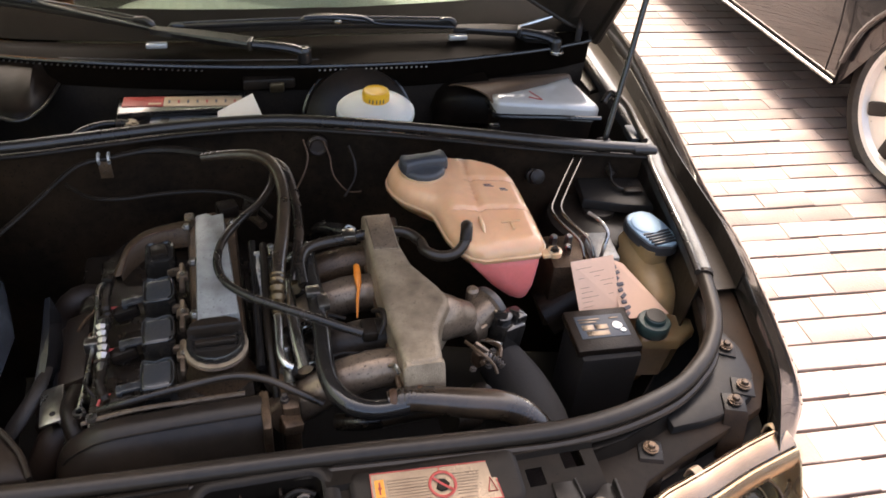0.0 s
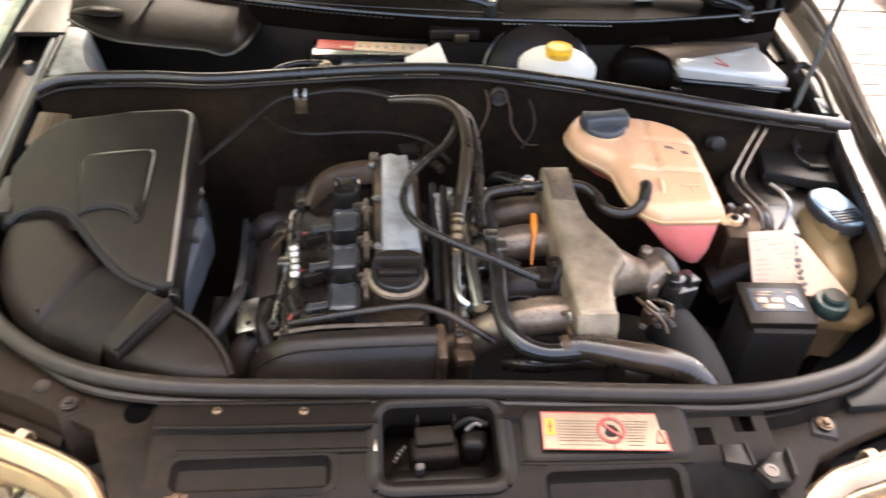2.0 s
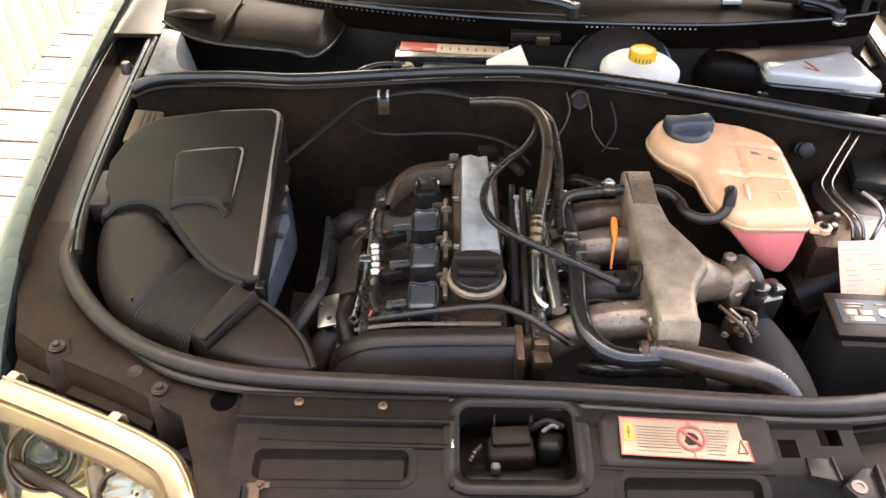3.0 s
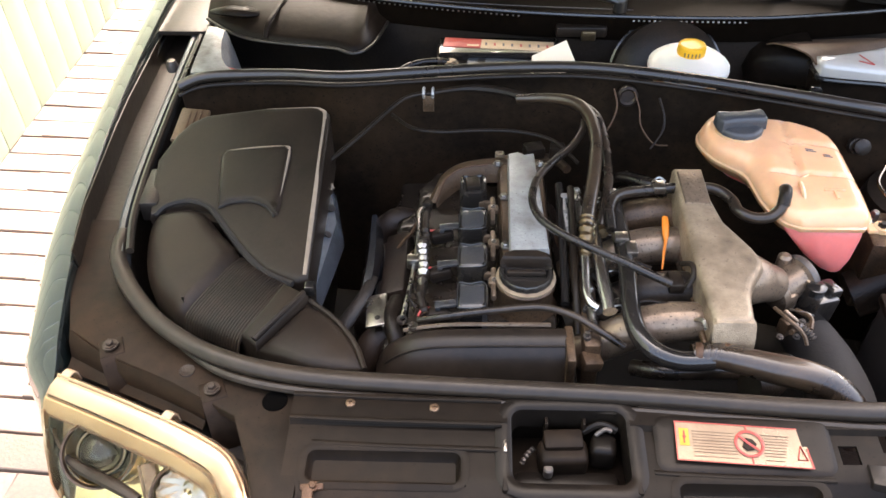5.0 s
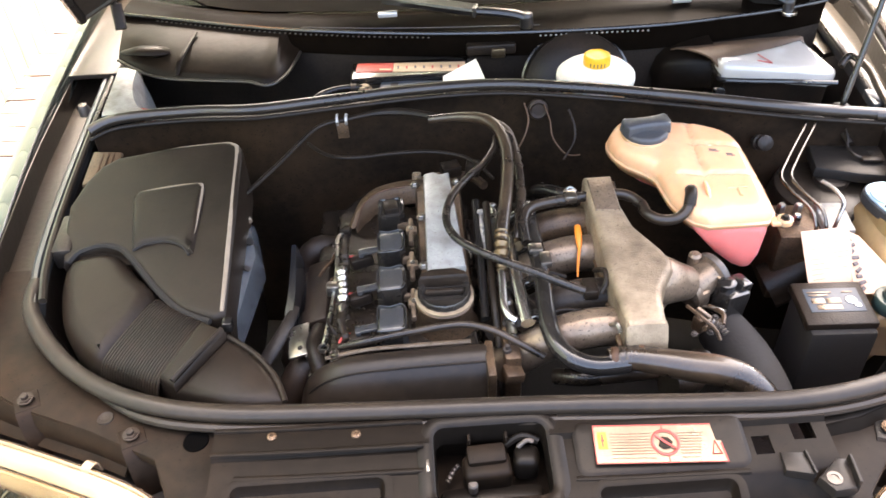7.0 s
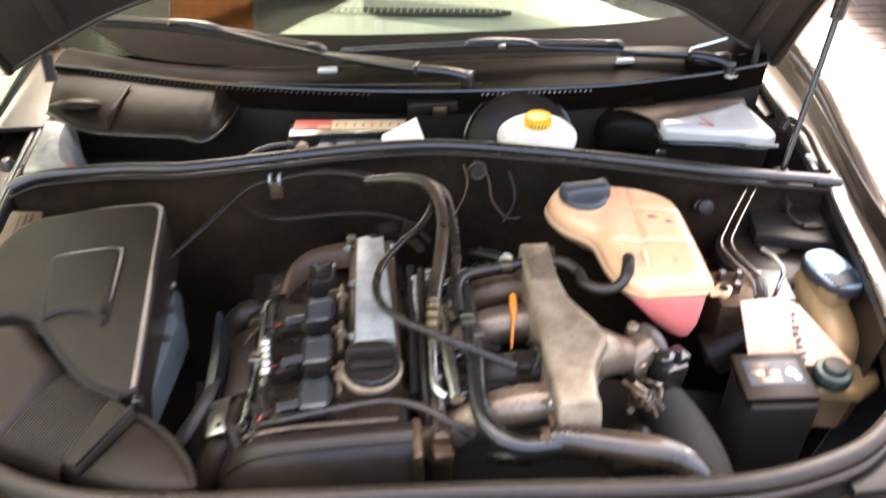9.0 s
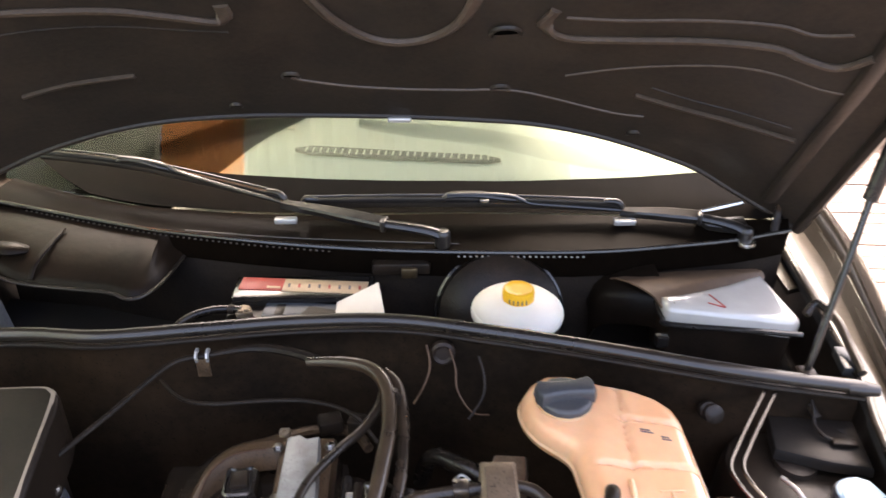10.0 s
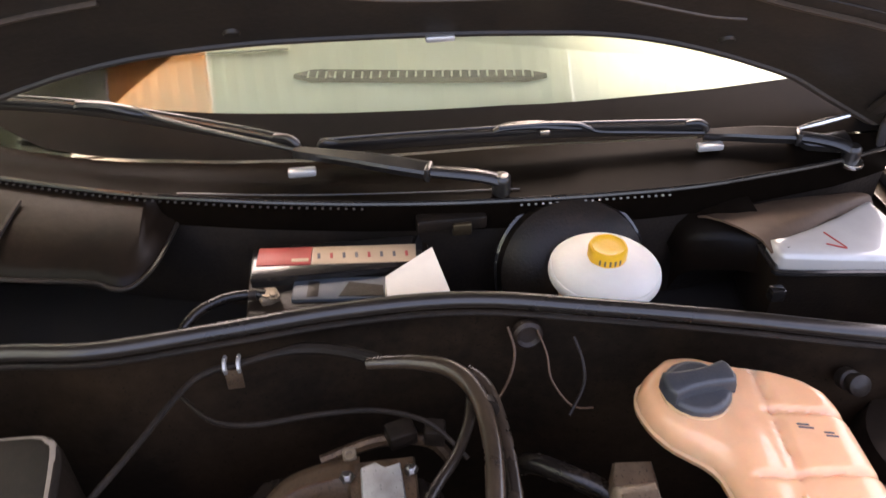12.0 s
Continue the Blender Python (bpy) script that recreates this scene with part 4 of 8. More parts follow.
# warning sticker on the slam panel
def sticker():
    a, b, c, d = Vector((0.034, 0.072, 0.7555)), Vector((0.182, 0.064, 0.7545)), Vector((0.186, 0.014, 0.7475)), Vector((0.031, 0.022, 0.7485))
    at = lambda u, v, h=0.0: tuple(a.lerp(b, u).lerp(d.lerp(c, u), v) + Vector((0, 0, h)))
    rect = lambda u0, v0, u1, v1, h: quad(at(u0, v0, h), at(u1, v0, h), at(u1, v1, h), at(u0, v1, h), 0.0004)
    ob = part("warning_sticker", joined(rect(0, 0, 0.96, 0.45, 0.0), rect(0, 0.45, 1, 1, 0.0)), "foil", slam, "silver warning sticker with red border and prohibition sign, torn at a corner")
    part("border", joined(rect(0, 0, 0.96, 0.024, 0.0008), rect(0, 0.976, 1, 1, 0.0008), rect(0, 0.024, 0.008, 0.976, 0.0008), rect(0.990, 0.5, 0.998, 0.976, 0.0008)), "red", ob)
    part("hazard_mark", rect(0.03, 0.18, 0.105, 0.62, 0.0008), "warn_yellow", ob)
    bolt_bm = joined(rect(0.062, 0.25, 0.075, 0.42, 0.0014), rect(0.055, 0.38, 0.082, 0.43, 0.0014), rect(0.060, 0.42, 0.072, 0.56, 0.0014))
    part("hazard_bolt", bolt_bm, "red", ob)
    c0 = Vector(at(0.56, 0.48, 0.0016))
    ring = [(c0.x + 0.0155 * math.cos(k), c0.y + 0.0155 * math.sin(k), c0.z + 0.14 * 0.0155 * math.sin(k)) for k in np.linspace(0, 2 * math.pi, 20, endpoint=False)]
    part("prohibition_ring", joined(tube(ring, 0.0018, 6, 2, flat=0.25, closed=True), tube([c0 + Vector((-0.011, 0.010, 0.002)), c0, c0 + Vector((0.011, -0.010, 0))], 0.0016, 6, 3, flat=0.3), rect(0.555, 0.0, 0.565, 0.16, 0.0008), rect(0.555, 0.80, 0.565, 1.0, 0.0008)), "red", ob)
    part("prohibition_picture", stack([(c0.x - 0.009, c0.y - 0.004), (c0.x - 0.004, c0.y - 0.009), (c0.x + 0.004, c0.y - 0.008), (c0.x + 0.009, c0.y), (c0.x + 0.005, c0.y + 0.007), (c0.x - 0.003, c0.y + 0.009)], [(0, c0.z - 0.001), (0.0005, c0.z - 0.0002)]), "black", ob)
    tri = [at(0.90, 0.80, 0.001), at(0.97, 0.80, 0.001), at(0.945, 0.45, 0.001)]
    part("triangle_mark", tube(tri, 0.001, 5, 1, closed=True), "red", ob)
    for k in range(9):
        u0, v0 = (0.13, 0.22 + 0.075 * k) if k < 8 else (0.13, 0.85)
        part("print_line", rect(u0, v0, 0.46, v0 + 0.018, 0.0008), "print_brown", ob)
        part("print_line", rect(0.66, v0, 0.88 - 0.01 * k, v0 + 0.018, 0.0008), "print_brown", ob)


sticker()


# headlights
def headlight(s, back, z, name_label):
    """back: the lamp's upper rear edge from the wing to the grille."""
    edge = spline([(x, y, z - (0.012 if k == len(back) - 1 else 0)) for k, (x, y) in enumerate(back)], 5)
    n = len(edge)
    rows_at = []
    for i, p in enumerate(edge):
        d = (edge[min(i + 1, n - 1)] - edge[max(i - 1, 0)])
        out = Vector((d.y, -d.x, 0)).normalized()
        out = out if out.y < 0 or out.x * s > 0 else -out
        rows_at.append((p, out))
    fwd = Vector((-0.05 * s, -1, 0)).normalized()

    def at(i, d, h):
        p, out = rows_at[i]
        return p + out * min(d, 0.05) + fwd * max(0, d - 0.05) + Vector((0, 0, h))

    def skin(prof, i0=0, i1=n, thick=0.002):
        return loft([[at(i, d, h) for d, h in prof] for i in range(i0, i1)], thick)

    lamp = part("headlight", skin([(-0.002, -0.05), (0.0, 0.0), (0.004, 0.004), (0.012, 0.005), (0.026, 0.002), (0.034, -0.003)]), "bezel", car, name_label)
    part("rim_line", tube([at(i, 0.0075, 0.006) for i in range(0, n, 4)], 0.0022, 6, 4), "bezel", lamp)
    part("inner_band", skin([(0.034, -0.007), (0.040, -0.006), (0.045, -0.012), (0.050, -0.022), (0.050, -0.030)]), "bezel", lamp, "golden inner band")
    part("lens", skin([(0.036, 0.001), (0.046, -0.006), (0.056, -0.022), (0.082, -0.060), (0.105, -0.11), (0.115, -0.16)]), LENS, lamp, "clear headlight lens")
    part("reflector_shell", skin([(0.048, -0.028), (0.022, -0.044), (0.018, -0.075), (0.034, -0.100), (0.070, -0.118), (0.100, -0.150), (0.105, -0.17)]), "reflector", lamp, "tarnished inner shell")
    part("end_wall", loft([[at(0, d, h) for d, h in ((0.0, 0.0), (0.03, 0.0), (0.052, -0.02), (0.08, -0.06), (0.105, -0.11))], [at(0, d, h) for d, h in ((0.0, -0.15), (0.03, -0.15), (0.052, -0.15), (0.08, -0.15), (0.105, -0.16))]], 0.003), "bezel", lamp)
    turn = (46, 0, -12 * s)
    for frac, r in ((0.14, 0.044), (0.42, 0.040)):
        c = at(int(n * frac), 0.055, -0.062)
        bowl = part("reflector", lathe([(r * 0.12, -0.044), (r * 0.45, -0.038), (r * 0.75, -0.022), (r * 0.95, 0.000), (r, 0.010), (r * 1.03, 0.011), (r * 1.06, 0.004), (r * 1.07, -0.012)], c, 32, turn, caps=(True, False)), "reflector", lamp, "silvered reflector bowl")
        part("bowl_rim", lathe([(r * 0.98, 0.006), (r * 1.00, 0.0135), (r * 1.06, 0.0145), (r * 1.10, 0.008), (r * 1.08, -0.006)], c, 32, turn, caps=(False, False)), "alu_dark", bowl, "dull grey rim of the bowl")
        if frac < 0.3:
            part("projector_lens", lathe([(r * 0.66, -0.030), (r * 0.68, -0.012), (r * 0.60, -0.002), (r * 0.44, 0.005), (r * 0.22, 0.0095), (r * 0.02, 0.0105)], c, 28, turn), "gloss_black", bowl, "dark projector lens")
            part("lens_ring", lathe([(r * 0.66, -0.020), (r * 0.74, -0.012), (r * 0.73, -0.006), (r * 0.67, -0.006)], c, 28, turn, caps=(False, False)), "brass", bowl)
        else:
            part("facets", lathe([(r * 0.30, -0.036), (r * 0.52, -0.030), (r * 0.76, -0.016), (r * 0.93, 0.002)], c, 60, turn, lobes=12, depth=0.07, caps=(False, False)), "chrome", bowl, "bright fluted reflector")
            part("bulb", lathe([(r * 0.20, -0.038), (r * 0.21, -0.014), (r * 0.17, -0.004), (r * 0.06, 0.000)], c, 20, turn), "chrome", bowl)
    cc = at(int(n * 0.28), 0.060, -0.070)
    part("divider", joined(box(cc + Vector((-0.012, -0.034, -0.014)), cc + Vector((0.008, 0.030, 0.012)), 0.004, (36, 0, -22 * s)), box(cc + Vector((-0.017, -0.036, -0.020)), cc + Vector((-0.013, 0.030, 0.004)), 0.0015, (36, 0, -22 * s))), "runner_metal", lamp, "grey wall between the bowls")
    a, b = at(2, 0.080, -0.060), at(9, 0.092, -0.064)
    part("trim_bar", tube([a, a.lerp(b, 0.3) + Vector((0, -0.002, -0.004)), a.lerp(b, 0.7), b], [0.003, 0.008, 0.009, 0.007], 8, 6, flat=0.6), "black", lamp)
    part("trim_fin", tube([at(1, 0.056, -0.05), at(1, 0.062, -0.075), at(3, 0.078, -0.095)], 0.003, 6, 4), "alu_dark", lamp)
    for frac in (0.035, 0.29):
        i = int(n * frac)
        p, out = rows_at[i]
        side = Vector((-out.y, out.x, 0))
        part("clip", loft([[p + side * u + out * d + Vector((0, 0, h)) for d, h in ((-0.010, -0.014), (-0.009, 0.002), (-0.004, 0.008), (0.004, 0.0085), (0.010, 0.005))] for u in (-0.007, 0.0, 0.007)], 0.002), "cream", lamp)
    return lamp


headlight(-1, [(-0.768, 0.172), (-0.688, 0.140), (-0.60, 0.102), (-0.55, 0.078), (-0.508, 0.052), (-0.483, 0.019), (-0.465, -0.016), (-0.448, -0.075)], 0.700, "headlight with tarnished gold-toned bowls under a clear lens")
headlight(1, [(0.628, 0.084), (0.54, 0.060), (0.468, 0.035), (0.415, 0.020), (0.378, 0.000), (0.348, -0.024), (0.331, -0.048), (0.314, -0.10)], 0.690, "headlight with tarnished gold-toned bowls under a clear lens")
part("bumper", loft([[(-0.88, 0.34, 0.50), (-0.91, 0.32, 0.40), (-0.89, 0.33, 0.22)], [(-0.78, 0.02, 0.50), (-0.81, -0.02, 0.40), (-0.79, 0.01, 0.22)], [(-0.45, -0.15, 0.50), (-0.45, -0.19, 0.40), (-0.45, -0.15, 0.22)], [(-0.06, -0.20, 0.50), (-0.06, -0.24, 0.40), (-0.06, -0.2, 0.22)],
                     [(0.33, -0.15, 0.50), (0.33, -0.19, 0.40), (0.33, -0.15, 0.22)], [(0.62, -0.02, 0.50), (0.66, -0.05, 0.40), (0.64, -0.02, 0.22)], [(0.73, 0.34, 0.50), (0.76, 0.32, 0.40), (0.74, 0.33, 0.22)]], 0.004), "paint", car)
part("grille", loft([[(x, -0.12 - 0.06 * (1 - ((x + 0.06) / 0.4) ** 2), 0.69), (x, -0.14 - 0.06 * (1 - ((x + 0.06) / 0.4) ** 2), 0.50)] for x in np.linspace(-0.46, 0.34, 12)], 0.01), "black", car)


# front wheels and flanks so that the car stands on its tyres
def wheel(at, s, parent, rim_mat, r=0.31, q=0.64):
    w = part("wheel", lathe([(r * q, -0.02), (r * q, -0.082), (r * (q + 0.03), -0.092), (r * 0.94, -0.1), (r * 0.985, -0.085), (r, -0.05), (r, 0.05), (r * 0.985, 0.085), (r * 0.94, 0.1), (r * (q + 0.03), 0.092), (r * q, 0.082), (r * q, 0.02)], at, 48, (0, 90, 0)), "tyre", parent)
    rim = part("rim", lathe([(r * q * 1.02, -0.01), (r * q * 1.03, 0.094), (r * q * 0.97, 0.090), (r * q * 0.92, 0.070), (r * q * 0.45, 0.088), (r * q * 0.2, 0.096), (0.01, 0.097)], at, 48, (0, 90 * s, 0)), rim_mat, w)
    for k in range(7):
        a = 2 * math.pi * (k + 0.5) / 7
        c = Vector(at) + Vector((s * 0.080, r * q * 0.68 * math.cos(a), r * q * 0.68 * math.sin(a)))
        h = Vector((0.010, r * q * 0.19, r * q * 0.11))
        part("rim_opening", box(c - h, c + h, 0.012, (math.degrees(a), 0, 0)), "dark", rim)
    return w


wheel((-0.80, 0.62, 0.31), -1, car, "rim")
wheel((0.70, 0.62, 0.31), 1, car, "rim")

# cowl below the windscreen
COWL_LOW = [(-0.80, 1.18), (-0.66, 1.129), (-0.53, 1.081), (-0.439, 1.052), (-0.351, 1.03), (-0.263, 1.01), (-0.124, 0.986), (0.0, 0.972), (0.098, 0.965), (0.313, 0.959), (0.42, 0.969), (0.61, 1.0), (0.72, 1.035)]
GLASS_LOW = [(-0.86, 1.40), (-0.69, 1.316), (-0.50, 1.253), (-0.32, 1.205), (-0.15, 1.175), (0.115, 1.145), (0.37, 1.105), (0.63, 1.068), (0.74, 1.075)]
GLASS_FOOT = [(-0.86, 1.33), (-0.736, 1.267), (-0.625, 1.215), (-0.50, 1.174), (-0.32, 1.135), (-0.15, 1.11), (0.115, 1.098), (0.37, 1.072), (0.63, 1.045), (0.74, 1.05)]
FOOT_Z = [(-0.86, 0.830), (-0.50, 0.823), (-0.32, 0.828), (-0.15, 0.834), (0.115, 0.843), (0.37, 0.851), (0.74, 0.854)]


def cowl_rows():
    rows = []
    for x in np.linspace(-0.78, 0.70, 30):
        a, b, z = interp(COWL_LOW, x), interp(GLASS_FOOT, x), interp(FOOT_Z, x)
        rows.append([(x, a + 0.004, 0.79), (x, a, 0.839), (x, a + 0.004, 0.844), (x, a + (b - a) * 0.3, 0.846), (x, a + (b - a) * 0.7, 0.4 * 0.846 + 0.6 * z + 0.004), (x, b - 0.004, z + 0.004), (x, b, z), (x, b + 0.012, z - 0.03)])
    return rows


cowl = part("cowl", loft(cowl_rows(), 0.003), "cowl_black", car, "black plastic cowl below the windscreen")
part("cowl_edge", tube([(x, interp(COWL_LOW, x) - 0.001, 0.843) for x in np.linspace(-0.78, 0.70, 14)], 0.004, 8, 3), "gloss_black", cowl)
# same slits in duller and paler metal, for the light on each side
for x0, x1, n, metal in ((-0.70, -0.124, 54, "dull_bolt"), (0.099, 0.313, 22, "pale_metal")):
    first = None
    for k in range(n):
        x = x0 + (x1 - x0) * k / (n - 1)
        place = Vector((x, interp(COWL_LOW, x) - 0.002, 0.835)) - Vector(root_place(cowl))
        if first is None:
            first = part("vent_slit", box((-0.0018, -0.0013, -0.0013), (0.0018, 0.0013, 0.0013), 0.0004), metal, cowl, "slit of the cowl's air vent, painted brighter on the right")
            for v in first.data.vertices:
                v.co += root_place(cowl)
            other = first
        else:
            other = first.copy()
            scene.collection.objects.link(other)
        other.location = place
part("cowl_seam", tube([(-0.381, 1.041, 0.8475), (-0.243, 1.017, 0.8475), (-0.104, 1.001, 0.8475), (0.10, 0.985, 0.8475)], 0.0009, 6, 4), "rubber", cowl)
LIP = [(-0.775, 1.06), (-0.715, 1.002), (-0.66, 0.968), (-0.575, 0.948), (-0.49, 0.932), (-0.462, 0.916), (-0.447, 0.912), (-0.430, 0.922), (-0.410, 0.960), (-0.395, 1.03), (-0.39, 1.07)]
cover_rows = []
for k, (x, y) in enumerate(LIP):
    dx = 0.018 if k > 7 else 0.0
    top = interp(COWL_LOW, x) + 0.006
    rise = [(0.012, 0.784, 0.0), (0.0, 0.788, 0.0), (0.006, 0.797, 0.2), (0.016, 0.803, 0.5), (0.040, 0.812, 0.8), (0.075, 0.826, 1.0)]
    row = [(x - dx * f, min(y + d, top), z) for d, z, f in rise]
    cover_rows.append(row + [(x - dx, max(top, row[-1][1]), 0.834)])
pollen = part("pollen_cover", loft(cover_rows, 0.003), "cover_brown", cowl, "black pollen filter cover under the cowl")
part("cover_lip", tube([(x, y - 0.004, 0.792) for x, y in LIP], 0.0032, 8, 4), "rubber", cowl)
part("cover_strap", tube([(-0.632, 0.962, 0.798), (-0.628, 0.985, 0.816), (-0.618, 1.02, 0.826), (-0.605, 1.07, 0.836)], [0.004, 0.0055, 0.0055, 0.004], 8, 4, flat=0.6), "cover_brown", pollen)
part("cover_hump", tube([(-0.76, 1.05, 0.812), (-0.72, 1.03, 0.822), (-0.68, 1.025, 0.822), (-0.655, 1.03, 0.818)], [0.006, 0.018, 0.020, 0.010], 10, 4, flat=0.5), "cover_brown", pollen)
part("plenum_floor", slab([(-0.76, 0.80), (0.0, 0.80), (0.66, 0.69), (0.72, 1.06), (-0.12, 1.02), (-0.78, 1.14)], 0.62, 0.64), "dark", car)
part("plenum_wall", wall_under([(x, interp(COWL_LOW, x) + 0.012, 0.83) for x in np.linspace(-0.78, 0.70, 10)], 0.22, (0, -0.01)), "dusty_black", car)
part("relay", box((0.000, 0.955, 0.795), (0.028, 0.975, 0.815), 0.003), "brass", cowl)
part("relay_bracket", box((-0.05, 0.96, 0.80), (0.05, 0.985, 0.822), 0.004), "black", cowl)


# windscreen, dashboard and what closes the cabin
def screen_rows(lift=0.0):
    rows = []
    for x in np.linspace(-0.80, 0.70, 24):
        b = interp(GLASS_LOW, x)
        rows.append([(x * 1.008, interp(GLASS_FOOT, x), interp(FOOT_Z, x) + lift)] + [(x * (1 - 0.10 * k), b + 0.80 * k, 0.868 + lift + 0.46 * k - 0.03 * k * (abs(x + 0.05) / 0.7) ** 2) for k in (0, 0.12, 0.3, 0.6, 1.0)])
    return rows


screen = part("windscreen", loft(screen_rows(), 0.004), GLASS, car, "windscreen with pale reflections above the dashboard")
screen.visible_shadow = False
FRIT_FOOT = [(-0.80, 0.90), (-0.73, 0.70), (-0.66, 0.25), (-0.60, 0.06), (-0.50, 0.04), (0.70, 0.04)]
FRIT_TOP = [(-0.80, 0.0), (-0.35, 0.02), (0.0, 0.10), (0.20, 0.20), (0.43, 0.44), (0.58, 0.66), (0.70, 0.85)]
# lifted over the glass to hide reflections; top line fitted to the view
part("frit_band", loft([[tuple(Vector(r[0]).lerp(Vector(r[1]), interp(FRIT_FOOT, r[0][0]))), r[1], tuple(Vector(r[1]).lerp(Vector(r[2]), 0.01 + interp(FRIT_TOP, r[1][0])))] for r in screen_rows(0.004)], 0.001), "frit", screen, "black ceramic band along the windscreen's foot")
dash_front = lambda x: interp(GLASS_LOW, x) + 0.012
dash = part("dashboard", loft([[(x, dash_front(x), 0.862), (x, dash_front(x) + 0.01, 0.872), (x, dash_front(x) + 0.05, 0.882), (x, dash_front(x) + 0.25, 0.895), (x, dash_front(x) + 0.45, 0.90), (x, dash_front(x) + 0.50, 0.86), (x, dash_front(x) + 0.50, 0.5)] for x in np.linspace(-0.80, 0.66, 24)], 0.004), "dash", car, "pale dashboard behind the windscreen")
VENT = [(-0.205, 1.283), (-0.10, 1.266), (0.0, 1.255), (0.10, 1.243), (0.185, 1.232)]
part("vent_slot", stack([(-0.215, 1.287), (-0.185, 1.270), (-0.01, 1.243), (0.16, 1.222), (0.195, 1.231), (0.165, 1.248), (0.0, 1.270), (-0.18, 1.299)], [(0, 0.886), (0.001, 0.8945)]), "dash_dark", dash)
for k in range(26):
    x = -0.19 + 0.36 * k / 25
    y = interp(VENT, x)
    part("vent_slat", box((x - 0.0016, y - 0.009, 0.893), (x + 0.0016, y + 0.009, 0.8965), 0.0006, (0, 0, -7)), "dash", dash)
part("dash_paper", joined(box((-0.44, 1.366, 0.9005), (-0.219, 1.470, 0.9025), 0.0006, (0, 0, -1))), "paper", dash, "pale paper lying on the dashboard")
# dark strip painted for the shadow along the paper's front edge
part("paper_edge", box((-0.44, 1.3625, 0.9005), (-0.222, 1.3655, 0.9040), 0.0008, (0, 0, -1)), "dash_dark", dash)
part("cabin_shell", loft([[(-0.90, 1.40, 0.30), (-0.91, 1.40, 0.75), (-0.86, 1.42, 0.86), (-0.78, 2.05, 1.30), (-0.05, 2.10, 1.37), (0.68, 2.05, 1.30), (0.76, 1.42, 0.86), (0.81, 1.40, 0.75), (0.80, 1.40, 0.30)],
                          [(-0.91, 2.6, 0.28), (-0.92, 2.6, 0.75), (-0.87, 2.6, 0.90), (-0.62, 2.6, 1.40), (-0.05, 2.6, 1.43), (0.52, 2.6, 1.40), (0.77, 2.6, 0.90), (0.82, 2.6, 0.75), (0.81, 2.6, 0.28)],
                          [(-0.91, 3.7, 0.28), (-0.92, 3.7, 0.75), (-0.87, 3.7, 0.92), (-0.62, 3.7, 1.36), (-0.05, 3.7, 1.40), (0.52, 3.7, 1.36), (0.77, 3.7, 0.92), (0.82, 3.7, 0.75), (0.81, 3.7, 0.28)],
                          [(-0.86, 4.4, 0.32), (-0.88, 4.45, 0.72), (-0.84, 4.45, 0.86), (-0.70, 4.3, 0.95), (-0.05, 4.3, 0.98), (0.60, 4.3, 0.95), (0.74, 4.45, 0.86), (0.78, 4.45, 0.72), (0.76, 4.4, 0.32)]], 0.004), "paint", car)
wheel((-0.80, 3.25, 0.31), -1, car, "rim")
wheel((0.70, 3.25, 0.31), 1, car, "rim")

# wipers
def wiper(name_label, rod, channel, stem, blade, cap_end, hub):
    """A thin rod on the blade's side, a pressed channel, a rounded stem to the pivot, and the blade with its rubber."""
    ch = spline(channel, 6)
    up = Vector((0, -0.35, 0.94))
    rows = []
    for i, p in enumerate(ch):
        f = i / (len(ch) - 1)
        w = 0.006 + 0.006 * min(1, f * 1.6)
        d = (ch[min(i + 1, len(ch) - 1)] - ch[max(i - 1, 0)]).normalized()
        side = d.cross(up).normalized()
        rows.append([p + side * w - up * 0.010, p + side * w + up * 0.001, p + side * w * 0.7 + up * 0.004, p - side * w * 0.7 + up * 0.004, p - side * w + up * 0.001, p - side * w - up * 0.010])
    w = part("wiper", joined(tube(rod, 0.0042, 8, 5, flat=0.8), loft(rows, 0.0016)), "wiper_black", car, name_label)
    part("stem", tube(stem, [0.010, 0.011, 0.0115, 0.012][:len(stem)], 12, 5, flat=0.75), "wiper_black", w)
    part("knuckle", box(Vector(stem[0]) - Vector((0.0045, 0.013, 0.011)), Vector(stem[0]) + Vector((0.0045, 0.013, 0.010)), 0.003, (0, 0, -18)), "wiper_black", w)
    part("blade", joined(tube(blade, 0.0048, 8, 5, flat=1.3), tube([Vector(p) + Vector((0, 0.006, 0.0065)) for p in blade], 0.0018, 6, 5)), "wiper_black", w)
    part("blade_rubber", tube([Vector(p) + Vector((0, 0.004, -0.011)) for p in blade], 0.003, 6, 5, flat=2.2), "rubber", w)
    part("blade_cap", tube(cap_end, [0.0045, 0.0062, 0.0066, 0.005], 10, 4), "wiper_black", w)
    part("pivot_cap", lathe([(0.013, -0.018), (0.013, 0.002), (0.0125, 0.008), (0.009, 0.012), (0.003, 0.013)], hub, 20), "wiper_black", w)
    return w


